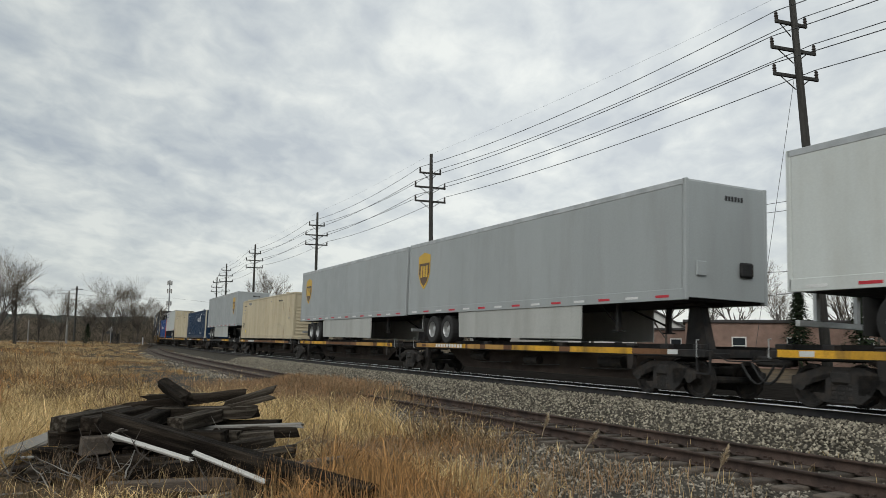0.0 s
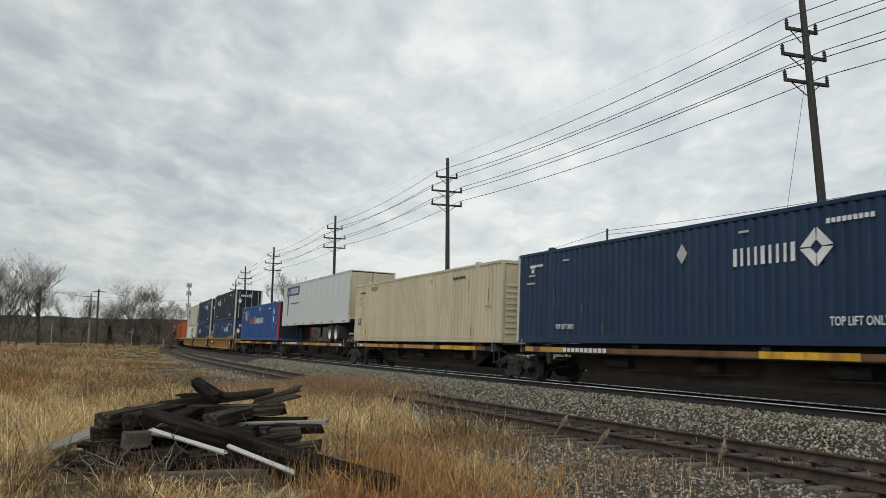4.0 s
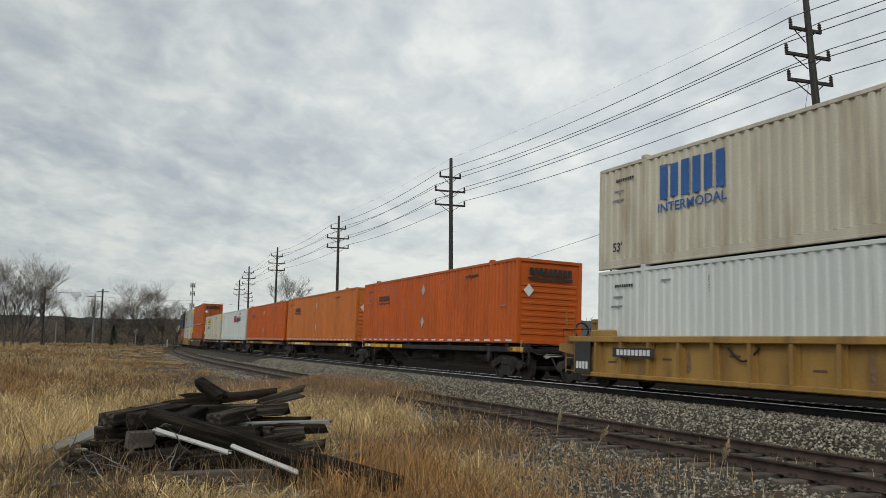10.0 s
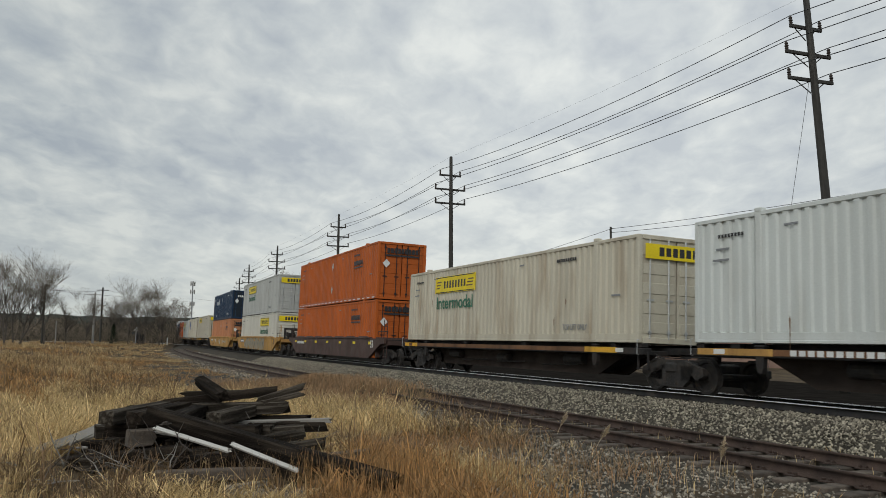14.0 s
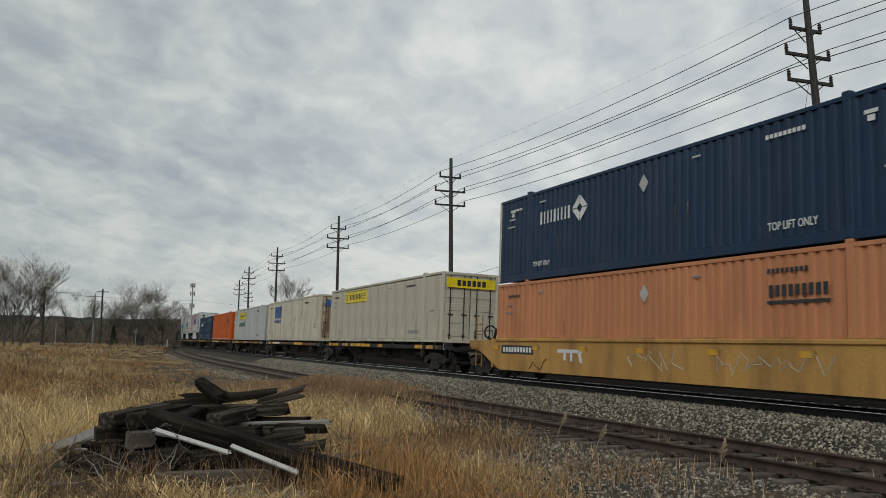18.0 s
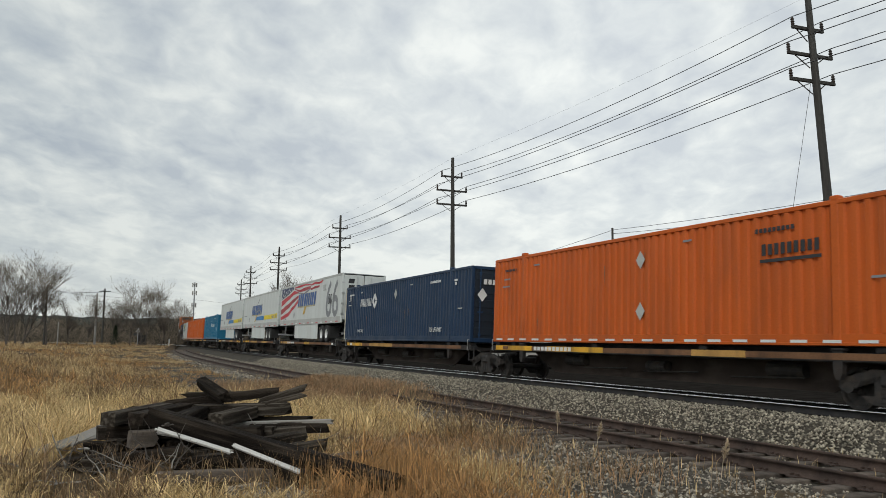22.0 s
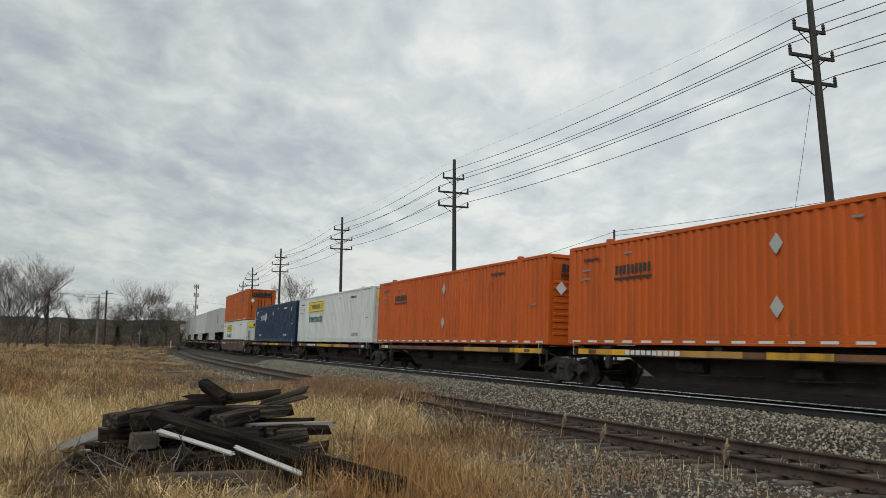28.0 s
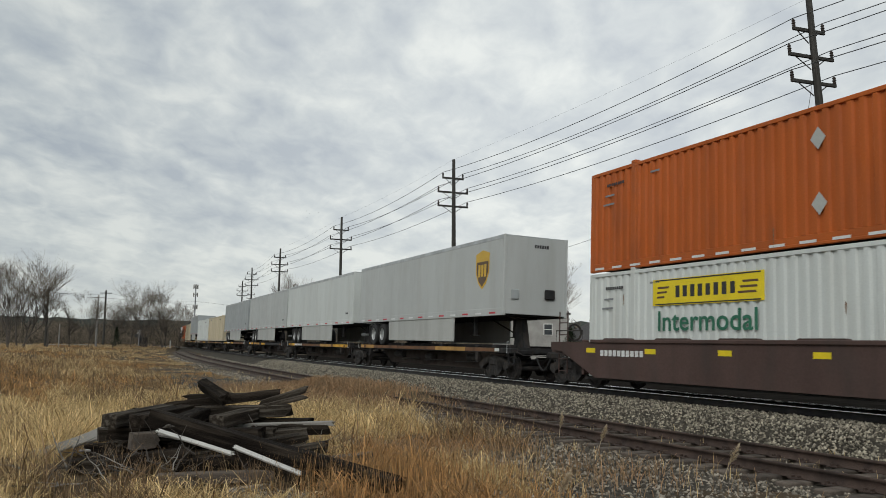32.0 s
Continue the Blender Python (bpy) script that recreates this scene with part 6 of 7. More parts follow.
    tie((-3.88, 11.2, 0.56), (-2.76, 10.75, 0.33), 0.06, 0.03, turn=0.6, seed=60, material=PALE_BOARD, name="board", label="narrow white-painted board leaning on the heap", category="board")
    tie((-2.74, 10.85, 0.4), (-1.78, 10.35, 0.15), 0.06, 0.03, turn=0.6, seed=61, material=PALE_BOARD, name="board", label="narrow white-painted board leaning on the heap", category="board")
    tie((-4.15, 12.1, 0.42), (-3.26, 11.9, 0.31), 0.12, 0.03, turn=0.4, seed=62, material=GREY_WOOD, name="board", label="thin grey board under the white ones", category="board")
    for i in range(5):
        tie(Vector((-6.41, 12.9, 0.03)) + Vector((0.12 * i, 0.08 * i, 0.03 * i - 0.04)), Vector((-5.68, 13.5, 0.25)) + Vector((0.05 * i, 0.10 * i, 0.05 * i - 0.06)), 0.17, 0.04, turn=0.45, torn=0.2, seed=70 + i, material=GREY_WOOD,
            name="board", label="silver-grey weathered board propped against the heap", category="board")


build_heap()


def build_sticks():
    """Dead branches and splinters that lie over the heap."""
    rnd = random.Random(77)
    for i in range(64):
        x, y = (rnd.uniform(-5.6, -1.9), rnd.uniform(11.0, 13.2)) if i < 26 else (rnd.gauss(-3.9, 0.75), rnd.uniform(10.4, 11.3))
        z = FIELD + rnd.uniform(0.05, 0.55) * max(0.2, 1 - abs(x + 3.7) / 2.4)
        a = Vector((x, y, z))
        d = Vector((rnd.uniform(-1, 1), rnd.uniform(-0.4, 0.4), rnd.uniform(-0.2, 0.75))).normalized() * (rnd.uniform(0.3, 0.9) if i < 26 else rnd.uniform(0.3, 0.75))
        sh, p = Shape(), a
        for k in range(4):
            q = p + d / 4 + Vector((rnd.uniform(-0.05, 0.05), rnd.uniform(-0.05, 0.05), rnd.uniform(-0.04, 0.04)))
            sh.tube(p, q, 0.012 - k * 0.0025, 0.0095 - k * 0.0025, 5, k == 3)
            if k == 1:
                sh.tube(q, q + Vector((rnd.uniform(-0.2, 0.2), 0.05, rnd.uniform(0.0, 0.25))), 0.006, 0.002, 4)
            p = q
        if i in (30, 34, 39, 47, 52, 58):
            for k in range(5):
                c = p + Vector((rnd.uniform(-0.07, 0.07), rnd.uniform(-0.05, 0.05), rnd.uniform(-0.02, 0.04)))
                sh.tube(p, c, 0.003, 0.002, 3, False)
                sh.lathe([(0.0, 0.0), (0.004, 0.03), (0.014, 0.034), (0.022, 0.0)], Matrix.Translation(c), 6)
        tagged(part("dead_branch", sh, GREY_WOOD if i % 4 == 0 else BARK), "thin dead branch lying over the timber heap", "branch", "branches on the heap")


build_sticks()


# ---- far left and behind: poles, mast, crossing, buildings ----
def small_pole(x, y, top, material, label, arms=1, r=0.14):
    p = thing("utility_pole", label, "utility pole", "poles beyond the field", m=pose(x, y, 0))
    base = float(ground_height(x, y)) - 0.2
    part("pole", Shape().tube((0, 0, base), (0, 0, top), r, r * 0.7, 8), material, p)
    for k in range(arms):
        part("crossarm", Shape().box(0, 0, top - 0.5 - k * 0.9, 2.2, 0.12, 0.14, edge=0.01), material, p)
    return p


CONCRETE = surface("pale concrete", (0.34, 0.33, 0.31), 0.85, 0, 0.15, 1, bump=0.2)
GALV = surface("galvanised steel", (0.30, 0.31, 0.32), 0.5, 0.6, 0.12, 2, bump=0.05)


def build_far_left():
    small_pole(*(-60.03, 140.0), 9.26, CONCRETE, "pale utility pole with crossarms beyond the field", 2, 0.2)
    small_pole(*(-62.97, 150.0), 10.64, POLE_WOOD, "dark wooden utility pole beyond the field", 1, 0.22)
    small_pole(*(-67.78, 138.0), 10.4, POLE_WOOD, "dark wooden utility pole among bare trees", 1, 0.2)
    small_pole(*(-64.06, 135.0), 4.13, CONCRETE, "short pale post beyond the field", 0, 0.12)
    small_pole(*(15.67, 75.0), 12.45, POLE_WOOD, "wooden utility pole behind the railway", 0, 0.14)
    spans = (((-68.35, 138.0, 9.72), (-60.47, 140.0, 8.67)), ((-60.48, 140.0, 8.87), (-61.1, 200.0, 11.08)), ((-63.5, 150.0, 10.33), (-67.17, 220.0, 11.09)), ((-61.1, 200.0, 11.08), (-18.4, 320.0, 11.13)),
             ((-63.47, 150.0, 9.91), (-68.33, 138.0, 9.43)), ((15.79, 75.0, 12.29), (28.87, 52.0, 11.93)), ((15.79, 75.0, 12.29), (-8.12, 140.0, 9.78)), ((15.78, 75.0, 11.92), (28.83, 52.0, 11.18)),
             ((28.67, 62.0, 10.75), (31.71, 55.0, 11.11)), ((25.05, 62.0, 7.11), (31.51, 55.0, 7.28)), ((24.98, 62.0, 5.24), (31.45, 55.0, 6.12)))
    for a, b in spans:
        a, b = Vector(a), Vector(b)
        sag = (b - a).length * 0.006
        pts = [a.lerp(b, i / 12) - Vector((0, 0, 4 * sag * i / 12 * (1 - i / 12))) for i in range(13)]
        tagged(part("overhead_wire", Shape().strand(pts, 0.02), LINE), "thin dark overhead wire far behind the track", "wire", "wires in the distance")
    # telephone mast
    x, y = (-98.83, 320.0)
    top = 23.55
    mast = thing("antenna_mast", "slim grey telephone mast with panel antennas", "mast", m=pose(x, y, 0))
    part("mast", Shape().tube((0, 0, -0.5), (0, 0, top), 0.34, 0.22, 10), GALV, mast)
    for z in (top - 1.0, top - 4.2, top - 9.0):
        ring = part("antenna_ring", Shape().tube((0, 0, z - 0.1), (0, 0, z + 0.1), 0.6, 0.6, 10), GALV, mast)
        for k in range(6):
            g = k * math.pi / 3
            part("antenna", Shape().box(0.85 * math.cos(g), 0.85 * math.sin(g), z, 0.25, 0.25, 1.7, edge=0.05), CONCRETE, ring)
    # level crossing: signal mast, cabinet, white post, road
    x, y = (-56.41, 150.0)
    sig = thing("crossing_signal", "level crossing signal mast with black lamp hoods", "signal", m=pose(x, y, 0))
    base = float(ground_height(x, y))
    part("mast", Shape().tube((0, 0, base - 0.2), (0, 0, base + 3.1), 0.08, n=8), GALV, sig)
    for dx, z in ((-0.5, 2.0), (0.5, 2.0)):
        part("lamp_hood", Shape().tube((dx, -0.1, base + z), (dx, 0.1, base + z), 0.3, n=12), INK, sig)
    part("crossbuck", Shape().box(0, -0.1, base + 2.75, 1.0, 0.04, 0.14, pose(0, 0, 0, 0, 40, 0)).box(0, -0.14, base + 2.75, 1.0, 0.04, 0.14, pose(0, 0, 0, 0, -40, 0)), CONCRETE, sig)
    x, y = (-56.32, 152.0)
    cab = part("signal_cabinet", Shape().box(0, 0, 0.9, 1.3, 0.9, 1.8, edge=0.05).box(0, 0, 1.85, 1.5, 1.1, 0.12, edge=0.03), BLACKISH, m=pose(x, y, float(ground_height(x, y)) - 0.05))
    tagged(cab, "dark metal signal cabinet beside the level crossing", "cabinet")
    x, y = (-48.9, 145.0)
    post = part("marker_post", Shape().tube((0, 0, 0), (0, 0, 1.3), 0.09, n=8).tube((0, 0, 1.3), (0, 0, 1.36), 0.09, 0.03, n=8), CHALK, m=pose(x, y, float(ground_height(x, y)) - 0.05))
    tagged(post, "short white marker post beside the track", "post")


build_far_left()


def build_crossing_road():
    verts, faces = [], []
    for i in range(25):
        u = i / 24
        x, y = -88 + 64 * u, 152 + 8 * u
        for dy in (-3.2, 3.2):
            s, off = MAIN.locate(x, y + dy)
            z = float(ground_height(x, y + dy)) + 0.10
            if abs(float(off)) < 7:
                z = max(z, MAIN.z + MAIN.grade * 160 - 0.05)
            verts.append((x, y + dy, z))
    faces = [(2 * i, 2 * i + 2, 2 * i + 3, 2 * i + 1) for i in range(24)]
    tagged(new("road", raw_mesh("road", verts, faces, CONCRETE)), "pale road over the level crossing", "road", kind="structure")


build_crossing_road()

BRICK = surface("pinkish-brown masonry", (0.26, 0.17, 0.135), 0.9, 0, 0.2, 1.5, bump=0.4, dirt=(0.14, 0.10, 0.085), dirt_amount=0.5, dirt_size=0.6)
ROOFING = surface("dark roofing", (0.06, 0.055, 0.055), 0.9, 0, 0.2, 1.5, bump=0.3)
SIDING = surface("white siding", (0.62, 0.62, 0.60), 0.7, 0, 0.1, 1.0, bump=0.1)
GLASS = surface("dark window glass", (0.02, 0.025, 0.03), 0.08, 0, 0.1, 1, bump=0, gloss=0.8)


def house(name, label, x, y, turn, w, d, eave, ridge, wall_m, roof_m, windows):
    h = thing(name, label, "building", m=pose(x, y, float(ground_height(x, y)) - 0.1, 0, 0, turn))
    part("wall", Shape().slab([(-w / 2, 0), (w / 2, 0), (w / 2, eave), (0, ridge - 0.15), (-w / 2, eave)] if ridge > eave + 0.5 else [(-w / 2, 0), (w / 2, 0), (w / 2, eave), (-w / 2, eave)], "y", -d / 2, d / 2), wall_m, h)
    if ridge > eave + 0.5:
        for s in (-1, 1):
            part("roof_slope", Shape().slab([(s * (w / 2 + 0.4), eave - 0.25), (s * (w / 2 + 0.4), eave - 0.1), (0, ridge + 0.1), (0, ridge - 0.1)], "y", -d / 2 - 0.4, d / 2 + 0.4), roof_m, h)
    else:
        part("roof", Shape().box(0, 0, eave + 0.1, w + 0.4, d + 0.4, 0.24, edge=0.03), roof_m, h)
    for wx, wz in windows:
        win = part("window", Shape().box(wx, -d / 2 - 0.03, wz, 1.1, 0.08, 1.4, edge=0.01), SIDING, h)
        part("pane", Shape().box(wx, -d / 2 - 0.075, wz + 0.32, 0.9, 0.02, 0.56).box(wx, -d / 2 - 0.075, wz - 0.32, 0.9, 0.02, 0.56), GLASS, win)
    return h


house("house", "white gabled house behind the railway", *(19.05, 96.0), 12, 8, 10, 2.6, 4.6, SIDING, ROOFING, ((-2, 1.8), (2, 1.8), (0, 4.2)))
house("house", "white gabled house behind the railway", *(27.63, 100.0), -8, 9, 10, 3.2, 5.8, SIDING, ROOFING, ((-2.4, 1.7), (2.2, 1.7)))
house("low_building", "long low masonry building behind the railway", *(32.91, 66.0), -18, 22, 9, 3.6, 3.6, BRICK, ROOFING, ((-7, 1.8), (-3, 1.8), (2, 1.8), (7, 1.8)))
house("low_building", "long low masonry building behind the railway", *(30.79, 84.0), -10, 16, 9, 3.2, 3.2, BRICK, ROOFING, ((-5, 1.7), (0, 1.7), (5, 1.7)))


house("low_building", "pale grey low building with a flat roof behind the railway", *(10.41, 100.0), 4, 8, 8, 5.4, 5.4, CONCRETE, ROOFING, ((-2, 3.6), (1.5, 3.6)))


# ---- trees ----
def bare_tree(x, y, top, seed, spread=0.5, stems=1, label="leafless winter tree with fine bare twigs", fine=1.0):
    rnd = random.Random(seed)
    base = float(ground_height(x, y))
    high = top - base
    t = thing("tree", label, "tree", "bare trees", m=pose(x, y, base - 0.15))
    wood, verts, faces = Shape(), [], []

    def twig(a, b, r):
        d = (b - a)
        u = d.orthogonal().normalized() * r
        w = d.cross(u).normalized() * r
        n = len(verts)
        verts.extend([tuple(a + u), tuple(a - u * 0.5 + w), tuple(a - u * 0.5 - w), tuple(b)])
        faces.extend([(n, n + 1, n + 3), (n + 1, n + 2, n + 3), (n + 2, n, n + 3)])

    def grow(p, d, ln, r, depth):
        q = p + d * ln * 0.5 + Vector((rnd.uniform(-1, 1), rnd.uniform(-1, 1), 0)) * ln * 0.05
        e = q + (d + Vector((rnd.uniform(-0.15, 0.15), rnd.uniform(-0.15, 0.15), 0.05))).normalized() * ln * 0.5
        if depth >= 3:
            twig(p, q, r)
            twig(q - (q - p) * 0.1, e, r * 0.7)
        else:
            wood.tube(p, q, r, r * 0.85, 6, False)
            wood.tube(q, e, r * 0.85, r * 0.65, 6, False)
        if depth >= 5:
            return
        kids = (6, 5, 5, 4, 3)[depth]
        for k in range(kids):
            u = rnd.uniform(0.35, 1.0)
            s = p.lerp(q, u * 2) if u < 0.5 else q.lerp(e, u * 2 - 1)
            side = Vector((rnd.uniform(-1, 1), rnd.uniform(-1, 1), rnd.uniform(-0.15, 0.6)))
            nd = (d * (0.75 if k else 1.3) + side * spread * 1.6 + Vector((0, 0, 0.22))).normalized()
            if depth >= 4 and rnd.random() < 0.12:
                continue
            grow(s, nd, ln * rnd.uniform(0.50, 0.74), r * 0.565, depth + 1)
    for k in range(stems):
        lean = Vector((rnd.uniform(-0.3, 0.3), rnd.uniform(-0.3, 0.3), 1)).normalized() if stems > 1 else Vector((rnd.uniform(-0.06, 0.06), 0, 1)).normalized()
        grow(Vector((rnd.uniform(-0.5, 0.5) * (stems > 1), rnd.uniform(-0.5, 0.5) * (stems > 1), 0)), lean, high * 0.40, high * 0.0105 * (0.8 if stems > 1 else 1.1), 0)
    part("trunk", wood, BARK, t)
    zs = max(v[2] for v in verts)
    k = high / zs
    ob = new("crown", raw_mesh("crown", np.array(verts) * (k, k, k), faces, TWIG))
    ob.parent = t
    t.children[0].scale = (k, k, k)
    return t


def conifer(x, y, top, seed, wide=0.30):
    rnd = random.Random(seed)
    base = float(ground_height(x, y))
    high = top - base
    t = thing("conifer", "dark green evergreen conifer", "tree", m=pose(x, y, base - 0.1))
    part("trunk", Shape().tube((0, 0, 0), (0, 0, high * 0.95), high * 0.02, high * 0.004, 7), BARK, t)
    verts, faces = [], []
    for i in range(1500):
        h = rnd.random() ** 0.8
        r = high * wide * (1 - h) * rnd.uniform(0.2, 1.05)
        g = rnd.uniform(0, 2 * math.pi)
        c = Vector((math.cos(g) * r, math.sin(g) * r, high * (0.06 + 0.94 * h)))
        o = Vector((math.cos(g), math.sin(g), -0.35)) * high * 0.06
        s = Vector((-math.sin(g), math.cos(g), 0)) * high * 0.018
        n = len(verts)
        verts += [tuple(c - s), tuple(c + s), tuple(c + o)]
        faces.append((n, n + 1, n + 2))
    ob = new("crown", raw_mesh("crown", verts, faces, NEEDLE))
    ob.parent = t
    return t


def build_trees():
    for px, (x, y), top, seed, spread, stems in (
            (1, (-65.67, 122.0), 13.53, 1, 0.58, 2), (2, (-64.86, 126.0), 13.78, 2, 0.58, 2), (3, (-62.52, 128.0), 11.48, 3, 0.62, 1),
            (4, (-62.19, 135.0), 8.66, 4, 0.6, 1), (5, (-59.2, 135.0), 8.13, 5, 0.6, 1), (6, (-57.02, 140.0), 9.59, 6, 0.6, 2),
            (7, (-51.68, 140.0), 10.73, 7, 0.62, 3), (8, (-48.97, 142.0), 9.9, 8, 0.62, 3), (9, (-54.01, 140.0), 8.44, 9, 0.6, 1),
            (10, (-48.92, 150.0), 7.26, 10, 0.6, 1), (11, (-30.93, 165.0), 13.72, 11, 0.6, 1), (12, (-70.99, 135.0), 12.52, 12, 0.55, 1)):
        bare_tree(x, y, top, seed, spread, stems)
    for (x, y), top, seed in (((22.24, 74.0), 10.5, 21), ((29.68, 78.0), 10.38, 22), ((32.45, 92.0), 10.72, 23),
                              ((38.99, 88.0), 8.88, 24), ((32.85, 62.0), 9.26, 25), ((26.57, 110.0), 11.39, 26), ((32.55, 58.0), 9.21, 27), ((14.42, 106.0), 11.95, 28)):
        bare_tree(x, y, top, seed, 0.6, 1, "leafless winter tree behind the railway")
    for (x, y), top, seed, w in (((30.34, 56.0), 6.18, 31, 0.28), ((27.83, 60.0), 6.43, 32, 0.25), ((12.38, 80.0), 3.5, 33, 0.5),
                                 ((-54.52, 135.0), 3.78, 34, 0.35)):
        conifer(x, y, top, seed, w)


build_trees()

WOODS = surface("distant bare woods", (0.125, 0.102, 0.078), 0.95, 0, 0.4, 0.05, bump=0, island=0.7, hue=(0.058, 0.053, 0.043), gloss=0.0)
RIDGE = surface("wooded ridge far off", (0.062, 0.069, 0.063), 1.0, 0, 0.3, 0.06, (1, 1, 0.4), (0.088, 0.085, 0.074), 0.8, (1, 1, 0.4), 0.12, bump=0.6, bump_size=0.35, fine=0.8, gloss=0.0)


def build_woods():
    rnd = np.random.default_rng(4)
    verts, faces = [], []

    def belt(n, x0, x1, y0, y1, lo, hi, long, wide, wavy):
        """A belt of crossing limbs and twigs, thick below and open towards its uneven top."""
        x = rnd.uniform(x0, x1, n)
        y = rnd.uniform(y0, y1, n)
        crown = 0.5 + 0.25 * np.sin(x * wavy) * np.sin(x * wavy * 0.37 + 1) + 0.25 * np.sin(x * wavy * 4.3 + y * 0.2)
        h = lo + (hi - lo) * crown
        u = rnd.random(n) ** 0.75
        z = ground_height(x, y) - 0.3 + u * h
        up = rnd.uniform(0.1, 1.0, n)
        g = rnd.uniform(0, 2 * np.pi, n)
        ln = long * rnd.uniform(0.4, 1.3, n)
        dx, dz = np.cos(g) * ln * np.sqrt(1 - up ** 2), up * ln
        w = wide * rnd.uniform(0.5, 1.4, n) * (1.2 - 0.7 * u)
        k = sum(len(v) for v in verts)
        v = np.empty((n, 4, 3))
        nx, nz = -dz / ln * w, dx / ln * w
        v[:, 0] = np.stack([x - nx, y, z - nz], -1)
        v[:, 1] = np.stack([x + nx, y, z + nz], -1)
        v[:, 2] = np.stack([x + dx + nx * 0.3, y + 0.1, z + dz + nz * 0.3], -1)
        v[:, 3] = np.stack([x + dx - nx * 0.3, y + 0.1, z + dz - nz * 0.3], -1)
        verts.append(v.reshape(-1, 3))
        i = np.arange(n)[:, None] * 4 + k
        faces.append(i + np.array([[0, 1, 2, 3]]))
    belt(24000, -240, 160, 255, 330, 2.5, 8.0, 2.4, 0.13, 0.05)
    belt(16000, -150, -55, 170, 230, 1.5, 7.0, 1.5, 0.06, 0.11)
    belt(12000, -110, -35, 150, 175, 0.8, 4.6, 1.2, 0.05, 0.19)
    belt(7000, 5, 120, 105, 150, 1.0, 5.5, 1.3, 0.10, 0.13)
    ob = new("far_woods", raw_mesh("far_woods", np.concatenate(verts), np.concatenate(faces), WOODS))
    tagged(ob, "belt of dark leafless woods and brush on the skyline", "woods", kind="stuff")


def build_ridge():
    """The wooded rise that closes the view: a lumpy belt, thick as a wood, with an uneven top."""
    verts, faces, n = [], [], 6
    xs = np.arange(-420, 420, 4.0)
    for x in xs:
        top = 10.6 + 0.8 * math.sin(x * 0.021 + 0.7) + 1.1 * noise.noise((x * 0.06, 2.0, 0)) + 0.9 * noise.noise((x * 0.31, 5.0, 0))
        for k, (back, up) in enumerate(((0, 0), (2, 0.55), (7, 0.86), (14, 1.0), (30, 0.96), (44, 0))):
            verts.append((x + 0.8 * noise.noise((x, k, 1.0)), 345 + back + 2.5 * noise.noise((x * 0.2, k * 1.7, 3.0)), 0.2 + up * top))
    for i in range(len(xs) - 1):
        for k in range(n - 1):
            a = i * n + k
            faces.append((a, a + n, a + n + 1, a + 1))
    tagged(new("wooded_ridge", raw_mesh("wooded_ridge", verts, faces, RIDGE)), "dark wooded ridge along the horizon", "woods", kind="structure")


build_woods()
build_ridge()


# ---- loose stone on the beds ----
MAIN_BED = ((4.3, -1.05), (3.2, -0.75), (2.2, -0.33), (1.6, -0.20), (0.98, -0.16), (-1.0, -0.22), (-1.9, -0.28))
SPUR_BED = ((6.5, -0.30), (5.2, -0.22), (3.2, -0.22), (2.2, -0.22), (1.5, -0.235), (0.72, -0.24), (0, -0.23), (-0.72, -0.24), (-1.5, -0.22), (-2.3, -0.20))


def along(arc, s, off, section):
    t = arc.turn + arc.bend * s
    x = arc.x + (np.sin(t) - math.sin(arc.turn)) / arc.bend - np.sin(t) * off
    y = arc.y - (np.cos(t) - math.cos(arc.turn)) / arc.bend + np.cos(t) * off
    sec = sorted(section)
    z = arc.z + arc.grade * np.clip(s, -60, 260) + np.interp(off, [a for a, _ in sec], [b for _, b in sec])
    return x, y, z


def stones(name, label, pts, size, material, rnd):
    """Angular stones, each an uneven octahedron."""
    x, y, z = pts
    n = len(x)
    octa = np.array([(1, 0, 0), (-1, 0, 0), (0, 1, 0), (0, -1, 0), (0, 0, 1), (0, 0, -1)], float)
    r = size * rnd.uniform(0.5, 1.45, (n, 1, 1)) * rnd.uniform(0.6, 1.3, (n, 6, 1)) * octa[None]
    r = r + rnd.normal(0, 0.22, (n, 6, 3)) * size
    a = rnd.uniform(0, 2 * np.pi, n)
    ca, sa = np.cos(a)[:, None], np.sin(a)[:, None]
    v = np.stack([r[..., 0] * ca - r[..., 1] * sa, r[..., 0] * sa + r[..., 1] * ca, r[..., 2] * 0.85], -1)
    v += np.stack([x, y, z + size * 0.3], -1)[:, None]
    tri = np.array([(0, 2, 4), (2, 1, 4), (1, 3, 4), (3, 0, 4), (2, 0, 5), (1, 2, 5), (3, 1, 5), (0, 3, 5)])
    f = (np.arange(n)[:, None, None] * 6 + tri[None]).reshape(-1, 3)
    ob = new(name, raw_mesh(name, v.reshape(-1, 3), f, material))
    tagged(ob, label, "stones", kind="stuff")


